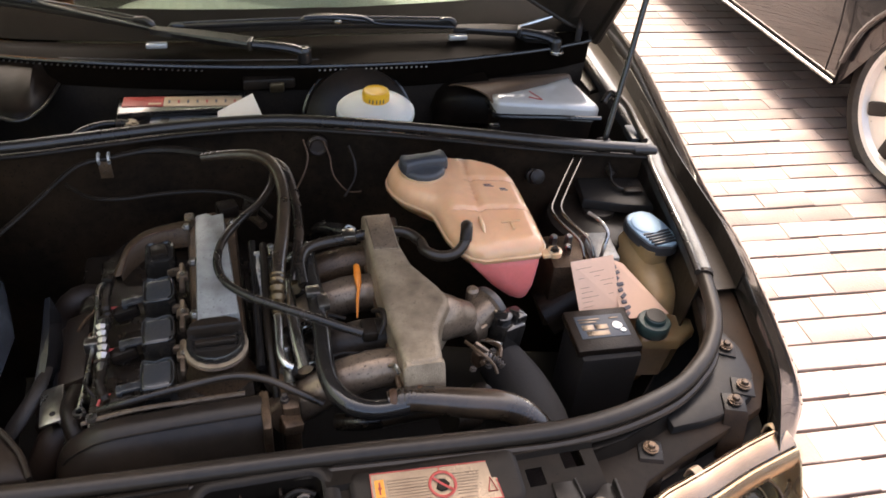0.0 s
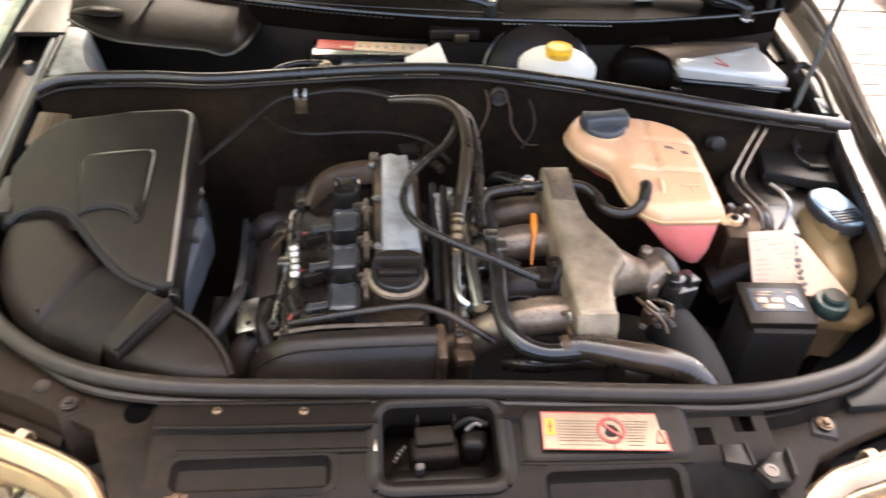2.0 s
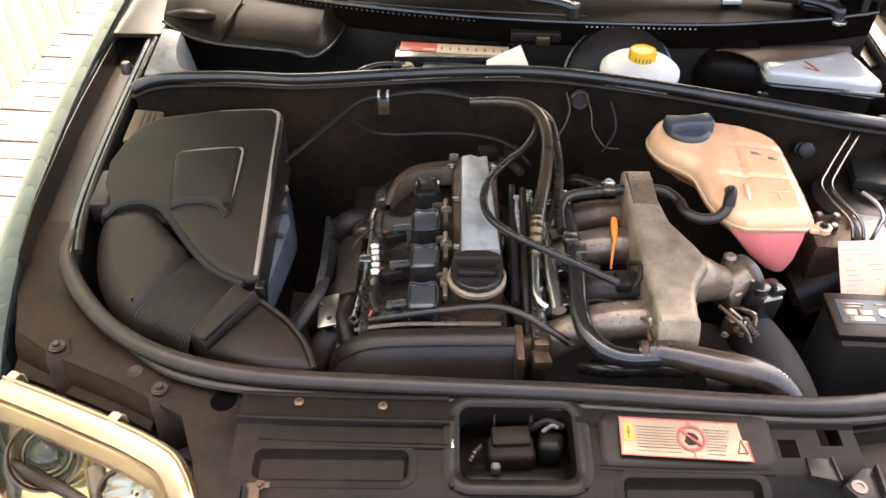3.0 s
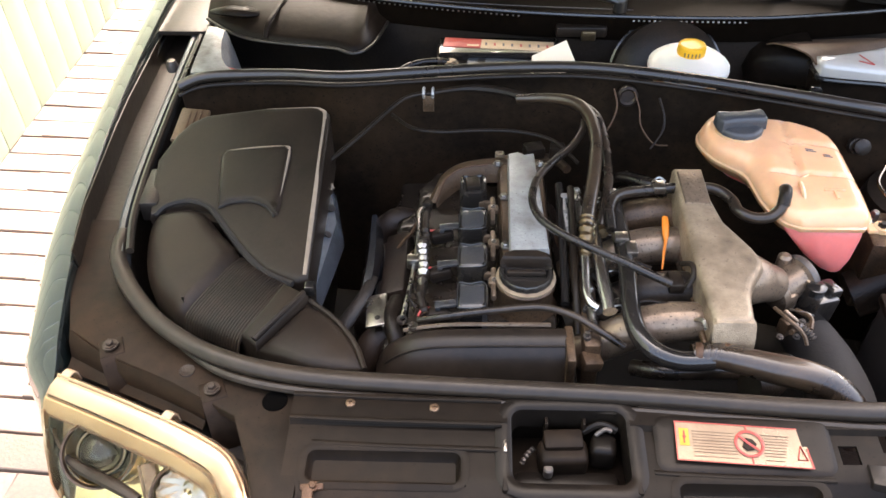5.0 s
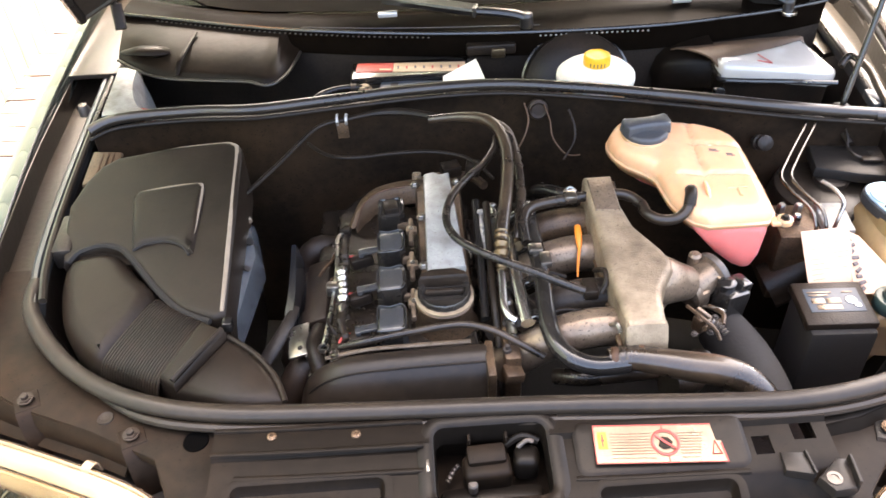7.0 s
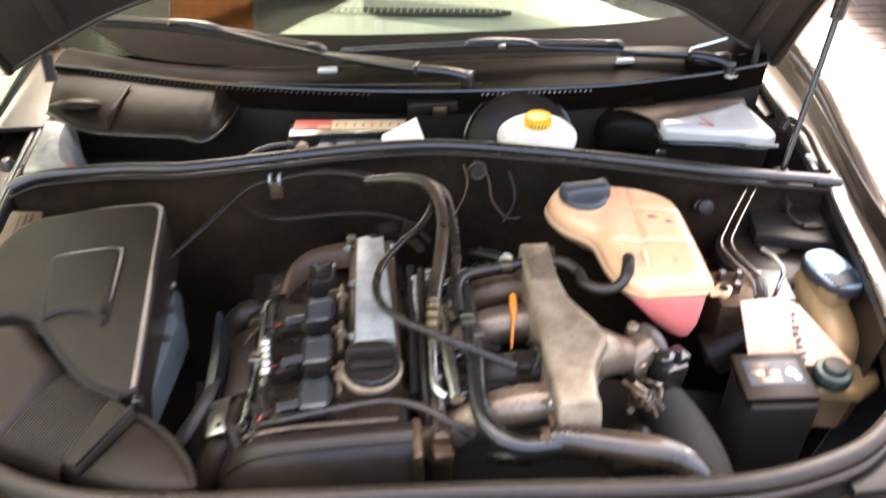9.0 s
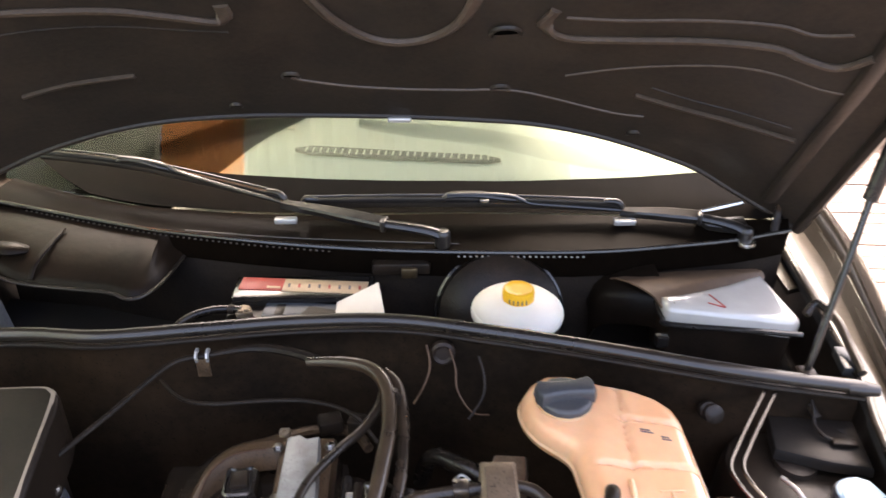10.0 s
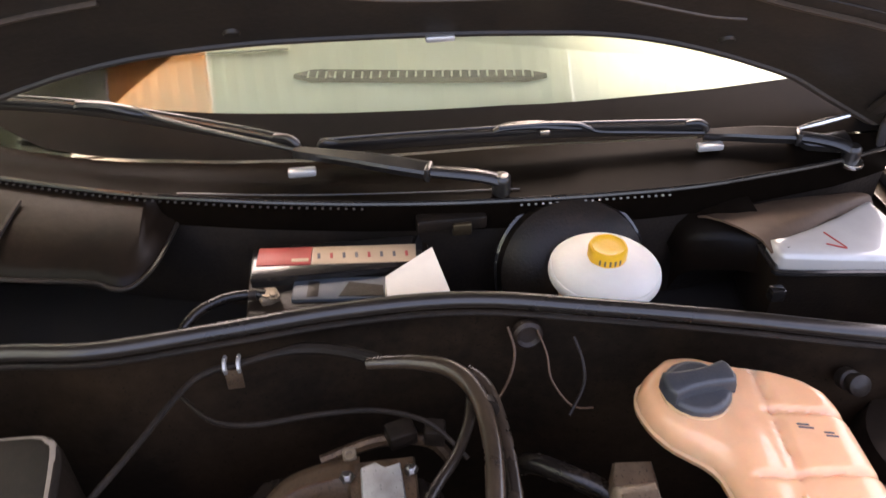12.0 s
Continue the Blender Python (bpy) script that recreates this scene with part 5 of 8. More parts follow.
wl = wiper("black wiper resting on the cowl", [(-0.213, 1.070, 0.888), (-0.309, 1.105, 0.899), (-0.373, 1.130, 0.907), (-0.412, 1.146, 0.913), (-0.432, 1.153, 0.921), (-0.470, 1.166, 0.925), (-0.525, 1.182, 0.925)],
           [(-0.213, 1.070, 0.886), (-0.118, 1.035, 0.886), (-0.030, 1.000, 0.884)], [(-0.028, 0.999, 0.880), (0.015, 0.988, 0.879), (0.048, 0.982, 0.875), (0.070, 0.979, 0.868)],
           [(-0.212, 1.079, 0.892), (-0.290, 1.112, 0.896), (-0.392, 1.152, 0.902), (-0.500, 1.190, 0.908), (-0.600, 1.218, 0.910), (-0.700, 1.245, 0.908)],
           [(-0.240, 1.090, 0.898), (-0.222, 1.083, 0.899), (-0.210, 1.077, 0.893), (-0.207, 1.074, 0.884)], (0.072, 0.979, 0.866))
wr = wiper("black wiper resting on the cowl", [(0.391, 1.048, 0.877), (0.300, 1.056, 0.881), (0.235, 1.060, 0.885), (0.215, 1.060, 0.893), (0.195, 1.060, 0.901), (0.146, 1.060, 0.905), (0.082, 1.061, 0.904)],
           [(0.391, 1.048, 0.876), (0.460, 1.040, 0.876), (0.529, 1.030, 0.874)], [(0.531, 1.029, 0.870), (0.562, 1.018, 0.868), (0.588, 1.008, 0.864), (0.604, 1.000, 0.858)],
           [(-0.175, 1.087, 0.879), (-0.067, 1.082, 0.883), (0.073, 1.070, 0.889), (0.220, 1.064, 0.889), (0.387, 1.052, 0.886)],
           [(0.362, 1.054, 0.890), (0.380, 1.053, 0.891), (0.391, 1.051, 0.886), (0.394, 1.049, 0.877)], (0.606, 0.999, 0.854))
for w, x0, x1, y0, y1, z0 in ((wr, 0.075, 0.205, 1.066, 1.062, 0.894), (wl, -0.530, -0.428, 1.186, 1.156, 0.914)):
    a, b = Vector((x0, y0, z0)), Vector((x1, y1, z0 - 0.002))
    part("blade_adaptor", tube([a, a.lerp(b, 0.15) + Vector((0, 0, 0.007)), a.lerp(b, 0.5) + Vector((0, 0, 0.008)), a.lerp(b, 0.8) + Vector((0, 0, 0.003)), b], [0.004, 0.008, 0.0085, 0.007, 0.004], 10, 5, flat=0.8), "wiper_black", w, "moulded blade holder")
part("adaptor_clip", box((0.140, 1.048, 0.889), (0.156, 1.056, 0.899), 0.002), "steel", wr)
part("blade_tip", tube([(-0.150, 1.086, 0.882), (-0.170, 1.087, 0.884), (-0.178, 1.086, 0.878)], [0.0045, 0.006, 0.004], 8, 4), "wiper_black", wr)
part("arm_base", stack([(0.525, 1.042), (0.548, 1.038), (0.618, 1.046), (0.615, 1.018), (0.600, 1.000), (0.545, 1.016)], [(0.002, 0.850), (0, 0.860), (0.004, 0.866), (0.010, 0.868)]), "wiper_black", wr, "flared wiper arm base")
part("arm_edge", tube([(0.533, 1.036, 0.879), (0.565, 1.032, 0.889), (0.600, 1.024, 0.903)], [0.003, 0.0055, 0.004], 8, 4), "bright_steel", wr)
part("hub_washer", lathe([(0.017, -0.004), (0.018, 0.0), (0.017, 0.003), (0.013, 0.004)], (0.608, 0.996, 0.838), 24), "bright_steel", wr)
for x, y in ((-0.204, 1.050), (0.398, 1.034)):
    part("park_pad", box((x - 0.020, y - 0.007, 0.855), (x + 0.020, y + 0.007, 0.866), 0.003), "rim", cowl)


# raised bonnet
HOOD_DIR, HOOD_OUT = Vector((0, -0.60, 0.80)), Vector((0, 0.80, 0.60))


HOOD_ARCH = [(-0.86, 0.190), (-0.78, 0.147), (-0.70, 0.108), (-0.63, 0.076), (-0.58, 0.058), (-0.52, 0.040), (-0.46, 0.026), (-0.40, 0.016), (-0.33, 0.010), (-0.25, 0.006), (-0.15, 0.006), (-0.05, 0.008), (0.05, 0.011), (0.12, 0.015), (0.20, 0.020), (0.28, 0.031), (0.36, 0.049), (0.44, 0.074), (0.53, 0.108), (0.60, 0.150), (0.70, 0.205), (0.76, 0.24)]


def hood_at(x, s, off=0.0):
    """A place on the bonnet's inner face: s metres up from its arched rear edge; off goes into the bay."""
    u = abs(x + 0.10) / 0.79
    arch = interp(HOOD_ARCH, x)
    return Vector((x, 1.09 - 0.03 * u ** 4, 1.053 - arch * (1 - 0.3 * min(1, s)))) + HOOD_DIR * s - HOOD_OUT * off


def hood_half(s):
    return 0.775 - 0.03 * s - 0.12 * max(0, s - 0.75) ** 2


def hood_skin(off, s0=0.0, s1=1.12, edge=1.0, n=14):
    return [[hood_at(-0.05 + edge * hood_half(s) * t, s, off) for t in np.linspace(-1, 1, 25)] for s in np.linspace(s0, s1, n)]


hood = part("bonnet", loft(hood_skin(-0.012), 0.002), "paint", car, "dark bonnet propped open over the engine bay")
part("inner_frame", loft(hood_skin(0.0), 0.004), "bonnet_inner", hood, "black inner bonnet frame with pressed ribs")


def hood_rib(pts, r, flat=0.6):
    return tube([hood_at(x, s, 0.003) for x, s in pts], r, 8, 5, flat=flat)


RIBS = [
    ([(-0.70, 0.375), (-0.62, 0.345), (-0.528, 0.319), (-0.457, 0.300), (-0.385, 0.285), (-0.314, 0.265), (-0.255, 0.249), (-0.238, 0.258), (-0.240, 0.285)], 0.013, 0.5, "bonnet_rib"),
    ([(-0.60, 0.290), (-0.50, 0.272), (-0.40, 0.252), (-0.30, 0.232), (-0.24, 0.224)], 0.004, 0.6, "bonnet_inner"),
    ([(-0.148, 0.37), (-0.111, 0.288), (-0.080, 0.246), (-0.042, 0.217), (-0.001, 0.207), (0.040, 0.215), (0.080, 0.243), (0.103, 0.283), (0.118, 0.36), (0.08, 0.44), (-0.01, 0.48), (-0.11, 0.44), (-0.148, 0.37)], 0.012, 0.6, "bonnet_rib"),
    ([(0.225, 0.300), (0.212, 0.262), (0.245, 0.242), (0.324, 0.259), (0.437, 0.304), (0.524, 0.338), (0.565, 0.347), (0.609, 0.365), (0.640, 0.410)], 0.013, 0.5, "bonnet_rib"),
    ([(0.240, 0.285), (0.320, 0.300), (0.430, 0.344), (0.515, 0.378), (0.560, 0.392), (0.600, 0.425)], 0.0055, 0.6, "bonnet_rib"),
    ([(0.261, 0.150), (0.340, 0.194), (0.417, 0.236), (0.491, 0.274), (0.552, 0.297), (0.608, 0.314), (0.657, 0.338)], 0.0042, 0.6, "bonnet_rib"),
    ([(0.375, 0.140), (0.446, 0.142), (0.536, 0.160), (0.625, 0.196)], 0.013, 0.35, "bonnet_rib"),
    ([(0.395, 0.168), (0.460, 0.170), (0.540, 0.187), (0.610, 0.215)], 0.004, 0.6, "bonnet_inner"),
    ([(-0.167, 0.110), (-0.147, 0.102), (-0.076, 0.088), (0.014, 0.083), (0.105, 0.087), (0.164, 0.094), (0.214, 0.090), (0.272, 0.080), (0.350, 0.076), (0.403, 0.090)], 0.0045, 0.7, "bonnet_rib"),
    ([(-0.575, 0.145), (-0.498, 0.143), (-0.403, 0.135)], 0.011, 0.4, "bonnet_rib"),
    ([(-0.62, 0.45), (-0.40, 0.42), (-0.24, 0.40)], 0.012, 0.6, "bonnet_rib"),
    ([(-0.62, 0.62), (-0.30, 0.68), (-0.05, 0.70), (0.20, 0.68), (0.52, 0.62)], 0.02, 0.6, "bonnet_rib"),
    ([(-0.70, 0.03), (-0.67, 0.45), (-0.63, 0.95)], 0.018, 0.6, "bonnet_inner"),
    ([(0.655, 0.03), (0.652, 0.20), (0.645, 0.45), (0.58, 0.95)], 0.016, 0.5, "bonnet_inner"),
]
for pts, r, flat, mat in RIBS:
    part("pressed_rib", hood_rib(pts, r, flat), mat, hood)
for x, s, r in ((0.159, 0.237, 0.022), (-0.167, 0.113, 0.014), (0.164, 0.096, 0.015), (-0.60, 0.25, 0.014), (0.40, 0.035, 0.011), (-0.27, 0.030, 0.010)):
    # black discs paint the depth of the bonnet's holes
    part("access_hole", joined(lathe([(r * 0.86, 0.0), (r * 0.86, 0.0030), (r * 0.5, 0.0034), (0.0004, 0.0034)], hood_at(x, s, 0.001), 20, (143, 0, 0))), "plug", hood)
    part("hole_rim", lathe([(r * 1.18, 0.0), (r * 1.12, 0.004), (r, 0.0055), (r * 0.86, 0.004)], hood_at(x, s, 0.001), 20, (143, 0, 0), caps=(False, False)), "bonnet_inner", hood)
part("rear_edge", tube([hood_at(-0.05 + 0.775 * t, 0.0, 0.004) for t in np.linspace(-0.99, 0.99, 25)], 0.0055, 8, 3), "bonnet_inner", hood)
part("side_edge", tube([hood_at(-0.05 + hood_half(s), s, 0.002) for s in (0, 0.25, 0.5, 0.8, 1.1)], 0.012, 8, 4), "rubber", hood)
part("side_edge", tube([hood_at(-0.05 - hood_half(s), s, 0.002) for s in (0, 0.25, 0.5, 0.8, 1.1)], 0.012, 8, 4), "rubber", hood)
part("washer_jet", box(hood_at(0.0, 0.0, 0.012) + Vector((-0.02, -0.006, -0.003)), hood_at(0.0, 0.0, 0.012) + Vector((0.02, 0.006, 0.006)), 0.003), "rim", hood)
part("hinge", joined(tube([(0.665, 1.02, 0.84), (0.676, 1.04, 0.87), (0.672, 1.045, 0.90)], 0.007, 8, 4, flat=0.5)), "black", car)
part("hinge", joined(tube([(-0.765, 1.10, 0.84), (-0.772, 1.13, 0.90), (-0.76, 1.06, 0.96)], 0.012, 8, 4, flat=0.5)), "black", car)
strut = part("gas_strut", tube([(0.598, 0.692, 0.785), (0.630, 0.728, 0.92), (0.660, 0.765, 1.055)], 0.0055, 10, 3), "gloss_black", car, "thin black gas strut holding the bonnet")
part("cylinder", tube([(0.658, 0.763, 1.045), (0.672, 0.770, 1.13), (0.690, 0.765, 1.215)], 0.011, 12, 3), "gloss_black", strut)
part("foot", joined(box((0.585, 0.68, 0.765), (0.612, 0.705, 0.80), 0.004), tube([(0.598, 0.69, 0.78), (0.60, 0.67, 0.76), (0.607, 0.645, 0.748)], 0.007, 8, 4)), "black", strut)
part("strut_bracket", slab([(0.545, 0.672), (0.668, 0.655), (0.655, 0.560), (0.600, 0.572), (0.530, 0.600)], 0.716, 0.735, 0.007), "pale_paint", car, "dark pressed top of the inner wing")
part("strut_wire", tube([(0.600, 0.668, 0.772), (0.601, 0.650, 0.760), (0.598, 0.634, 0.748), (0.606, 0.616, 0.742), (0.622, 0.608, 0.740)], [0.0022, 0.0022, 0.0026, 0.003, 0.003], 8, 5), "black", car)
part("bracket_clip", box((0.612, 0.597, 0.737), (0.648, 0.613, 0.744), 0.003, (0, 0, -8)), "black", car)
part("shelf_hole", lathe([(0.005, 0), (0.005, 0.0012), (0.003, 0.0012)], (0.640, 0.632, 0.735), 14), "dark", car)
part("fender_stop", lathe([(0.010, 0), (0.010, 0.012), (0.006, 0.02), (0.002, 0.021)], (0.708, 0.742, 0.752), 14), "rubber", car)
part("fender_stop", lathe([(0.012, 0), (0.012, 0.012), (0.008, 0.022), (0.002, 0.023)], (-0.815, 0.91, 0.752), 14), "dull_bolt", car)
part("flange_bracket", box((0.675, 0.715, 0.765), (0.70, 0.77, 0.782), 0.003, (0, 0, -8)), "rail", car)
END = spline([(-0.756, 1.00, 0.803), (-0.752, 0.94, 0.803), (-0.749, 0.89, 0.802), (-0.747, 0.845, 0.801), (-0.744, 0.815, 0.800)], 4)
END_IN = spline([(-0.718, 0.985, 0.803), (-0.712, 0.93, 0.803), (-0.700, 0.88, 0.802), (-0.684, 0.845, 0.801), (-0.664, 0.825, 0.800)], 4)
part("scuttle_end", loft([[a, a.lerp(b, 0.5) + Vector((0, 0, 0.002)), a.lerp(b, 0.8), b, b + Vector((0.006, -0.003, -0.012)), b + Vector((0.014, -0.005, -0.05)), b + Vector((0.026, -0.006, -0.13))] for a, b in zip(END, END_IN)], 0.003), "grey_metal", car, "pale bare inner side of the scuttle")
part("red_tab", box((-0.690, 0.828, 0.782), (-0.650, 0.842, 0.796), 0.002, (20, 0, -20)), "red", car)
part("scuttle_corner", slab([(-0.885, 1.02), (-0.760, 1.02), (-0.760, 1.42), (-0.90, 1.42)], 0.772, 0.782, 0.003), "black", car)
part("scuttle_corner", slab([(0.70, 0.98), (0.75, 1.0), (0.77, 1.42), (0.70, 1.42)], 0.735, 0.745, 0.003), "black", car)
part("bracket_plate", box((-0.725, 0.60, 0.785), (-0.675, 0.70, 0.795), 0.004, (0, 8, 4)), "bridge_brown", car)
for k in range(3):
    part("plate_print", box((-0.708 + 0.009 * k, 0.635, 0.7935), (-0.705 + 0.009 * k, 0.69, 0.7965), 0.0004, (0, 8, 4)), "clamp_rust", car)


# ---- engine ----
engine = thing("engine", (-0.19, 0.42, 0.23), "four-cylinder engine with dirty aluminium valve cover", "engine")
part("block", box((-0.36, 0.24, 0.23), (-0.05, 0.70, 0.60), 0.02), "rust", engine)
part("cylinder_head", box((-0.34, 0.245, 0.58), (-0.075, 0.655, 0.672), 0.01), "oily_black", engine)
cover = part("valve_cover", slab([(-0.305, 0.252), (-0.305, 0.60), (-0.27, 0.652), (-0.165, 0.665), (-0.085, 0.64), (-0.085, 0.252)], 0.66, 0.700, 0.01, smooth=0), "oily_black", engine, "oil-blackened cast valve cover")
part("cover_crown", slab([(-0.166, 0.352), (-0.168, 0.635), (-0.09, 0.635), (-0.09, 0.352)], 0.69, 0.742, 0.01), "alu_dark", cover, "brown stained crown of the cover")
ARC_OUT = spline([(-0.288, 0.548, 0.700), (-0.274, 0.582, 0.716), (-0.261, 0.608, 0.724), (-0.235, 0.631, 0.729), (-0.194, 0.643, 0.731), (-0.153, 0.647, 0.731)], 4)
ARC_IN = spline([(-0.272, 0.548, 0.708), (-0.260, 0.578, 0.726), (-0.246, 0.593, 0.734), (-0.226, 0.604, 0.739), (-0.195, 0.610, 0.741), (-0.153, 0.612, 0.741)], 4)
part("cam_bridge", loft([[a + Vector((-0.004, 0.006, -0.06)), a + Vector((-0.001, 0.002, -0.004)), a, a.lerp(b, 0.5) + Vector((0, 0, 0.003)), a.lerp(b, 0.9), b + Vector((0, 0, 0.0015)), b + Vector((0.002, -0.003, -0.002)), b + Vector((0.006, -0.010, -0.03))] for a, b in zip(ARC_OUT, ARC_IN)], 0.002), "bridge_brown", cover, "brown dusty camshaft end cover")
part("bridge_edge", tube([p + Vector((0, -0.001, 0.001)) for p in ARC_IN[:-3]], 0.0022, 6, 1), "clamp_rust", cover)
part("bridge_lug", joined(box((-0.172, 0.640, 0.730), (-0.156, 0.654, 0.742), 0.003), lathe([(0.007, 0), (0.007, 0.004), (0.004, 0.004), (0.004, 0.001)], (-0.164, 0.640, 0.742), 14)), "alu", cover)
part("cover_plate", slab([(-0.152, 0.602), (-0.155, 0.356), (-0.097, 0.362), (-0.108, 0.604), (-0.125, 0.600), (-0.135, 0.608)], 0.738, 0.773, 0.005), "grey_metal", cover, "blotchy pale grey cover plate")
for x, y in ((-0.148, 0.350), (-0.103, 0.352), (-0.168, 0.612), (-0.096, 0.612), (-0.160, 0.40), (-0.160, 0.52)):
    part("bolt", bolt((x, y, 0.742), 0.0055), "steel", cover)
part("oil_neck", lathe([(0.050, 0.692), (0.046, 0.70), (0.041, 0.712), (0.040, 0.735), (0.0425, 0.739), (0.0425, 0.747), (0.040, 0.749)], (-0.132, 0.322, 0), 34), "alu_dark", cover, "brown oil filler neck")
part("neck_rim", lathe([(0.0405, 0.7475), (0.0430, 0.7485), (0.0430, 0.7515), (0.0400, 0.7525)], (-0.132, 0.324, 0), 34), "alu", cover, "bright worn rim")
cap = part("oil_cap", lathe([(0.036, 0.748), (0.0395, 0.750), (0.0395, 0.758), (0.037, 0.762), (0.033, 0.7615), (0.030, 0.756), (0.012, 0.755)], (-0.132, 0.326, 0), 36, lobes=18, depth=0.02), "gloss_black", engine, "black oil filler cap")
part("grip_bar", joined(box((-0.160, 0.318, 0.755), (-0.104, 0.327, 0.764), 0.004), stack([(-0.170, 0.338), (-0.166, 0.352), (-0.150, 0.360), (-0.114, 0.360), (-0.098, 0.352), (-0.094, 0.338)], [(0, 0.752), (0.001, 0.770), (0.004, 0.774)])), "black", cap)


def coil(y, open_top=False):
    c = part("ignition_coil", joined(stack([(-0.232, y - 0.020), (-0.226, y - 0.027), (-0.195, y - 0.027), (-0.187, y - 0.018), (-0.187, y + 0.018), (-0.195, y + 0.026), (-0.212, y + 0.022), (-0.226, y + 0.026), (-0.232, y + 0.020)], [(0, 0.70), (0, 0.742), (0.002, 0.748), (0.005, 0.7495), (0.0065, 0.747), (0.010, 0.7465)], tilt=(0.06, 0.05), about=(-0.21, y)),
                                     box((-0.225, y - 0.022, 0.66), (-0.19, y + 0.022, 0.72), 0.006)), "gloss_black", engine, "black ignition coil with dusty lid")
    if open_top:
        part("coil_plug", box((-0.222, y - 0.014, 0.744), (-0.198, y + 0.014, 0.754), 0.004, (0, 0, 8)), "black", c)
        return
    part("coil_lid", stack([(-0.228, y - 0.017), (-0.223, y - 0.022), (-0.197, y - 0.022), (-0.191, y - 0.015), (-0.191, y + 0.015), (-0.197, y + 0.021), (-0.212, y + 0.018), (-0.223, y + 0.021), (-0.228, y + 0.017)], [(0, 0.744), (0.001, 0.7485), (0.003, 0.7495)], tilt=(0.06, 0.05), about=(-0.21, y)), "dusty_lid", c, "dust-grey lid")
    edge = [(-0.230, y - 0.019), (-0.224, y - 0.025), (-0.197, y - 0.025), (-0.189, y - 0.016), (-0.189, y + 0.016), (-0.197, y + 0.024), (-0.212, y + 0.020), (-0.224, y + 0.024), (-0.230, y + 0.019)]
    # rim tube added for the highlight along the coil lid's edge
    part("lid_edge", tube([(a, b, 0.7495 + 0.06 * (a + 0.21) + 0.05 * (b - y)) for a, b in edge], 0.0007, 6, 2, closed=True), "dusty_lid", c, "thin tube standing in for the lid edge's highlight")
    part("plug", joined(box((-0.276, y - 0.022, 0.712), (-0.240, y - 0.002, 0.732), 0.005, (0, -8, 12))), "black", c, "black connector")
    part("plug_clip", joined(box((-0.256, y - 0.017, 0.737), (-0.231, y - 0.004, 0.743), 0.002, (0, -4, 6)), box((-0.262, y - 0.019, 0.732), (-0.254, y - 0.004, 0.741), 0.002, (0, -4, 6))), "dusty_lid", c, "grey locking clip")
    part("clip_hole", box((-0.249, y - 0.0135, 0.7425), (-0.242, y - 0.0075, 0.7438), 0.0004, (0, -4, 6)), "dark", c)
    part("lead", tube([(-0.268, y - 0.008, 0.728), (-0.279, y - 0.012, 0.731), (-0.286, y - 0.022, 0.726)], 0.0020, 6, 4), "red", c, "thin red wire")


for y in (0.548, 0.458, 0.372, 0.288):
    coil(y, y > 0.5)
for y in (0.500, 0.415, 0.330):
    rib = part("cast_rib", joined(box((-0.182, y - 0.032, 0.725), (-0.174, y + 0.030, 0.737), 0.003), box((-0.200, y + 0.018, 0.718), (-0.172, y + 0.026, 0.732), 0.003), box((-0.186, y - 0.008, 0.728), (-0.168, y + 0.008, 0.738), 0.003)), "runner_metal", cover, "stained cast rim beside the coils")
    part("rim_screw", lathe([(0.0042, 0), (0.0042, 0.0025), (0.002, 0.003), (0.0015, 0.001)], (-0.177, y, 0.7375), 12), "steel", rib)
CROWN = spline([(-0.352, 0.60, 0), (-0.346, 0.655, 0), (-0.330, 0.692, 0), (-0.300, 0.716, 0), (-0.262, 0.727, 0), (-0.20, 0.731, 0), (-0.13, 0.733, 0), (-0.080, 0.734, 0)], 3)
SECTION = [(0.246, -0.014), (0.242, -0.003), (0.234, 0.0015), (0.224, 0.001), (0.213, -0.004), (0.201, -0.014), (0.190, -0.030), (0.181, -0.055), (0.175, -0.095), (0.172, -0.20)]
part("timing_cover", loft([[(p.x, y, max(0.45, p.y + d)) for y, d in SECTION] for p in CROWN] + [[(-0.077, y, max(0.45, 0.729 + d)) for y, d in SECTION], [(-0.076, 0.21, 0.45)] * len(SECTION)], 0.003), "timing_brown", engine, "dusty black plastic timing belt cover")
part("cover_seam", tube([(p.x, 0.2105, p.y - 0.0045) for p in CROWN[6:]], 0.0016, 6, 1), "dusty_black", engine)
part("cover_gasket", tube([(-0.305, 0.246, 0.718), (-0.25, 0.246, 0.730), (-0.18, 0.246, 0.733), (-0.10, 0.246, 0.734)], 0.003, 6, 4), "runner_metal", engine)
part("cover_clip", box((-0.082, 0.18, 0.68), (-0.070, 0.245, 0.735), 0.003), "alu_dark", engine)
part("front_bracket", box((-0.058, 0.200, 0.688), (-0.030, 0.226, 0.706), 0.004, (0, 10, 12)), "alu_dark", engine)
# exhaust side
part("heat_shield", loft([[(-0.374, 0.495, 0.722), (-0.367, 0.495, 0.724), (-0.358, 0.492, 0.690)], [(-0.372, 0.44, 0.718), (-0.362, 0.44, 0.721), (-0.352, 0.438, 0.68)], [(-0.373, 0.39, 0.708), (-0.361, 0.39, 0.711), (-0.352, 0.388, 0.67)], [(-0.377, 0.345, 0.697), (-0.365, 0.343, 0.699), (-0.356, 0.34, 0.66)]], 0.003), "shield_dark", engine, "shiny dark blue-tinged exhaust shield")
part("shield_tail", tube([(-0.361, 0.372, 0.701), (-0.372, 0.338, 0.694), (-0.396, 0.302, 0.676), (-0.428, 0.270, 0.650)], [0.007, 0.011, 0.013, 0.010], 12, 5, flat=0.5), "dusty_black", engine)
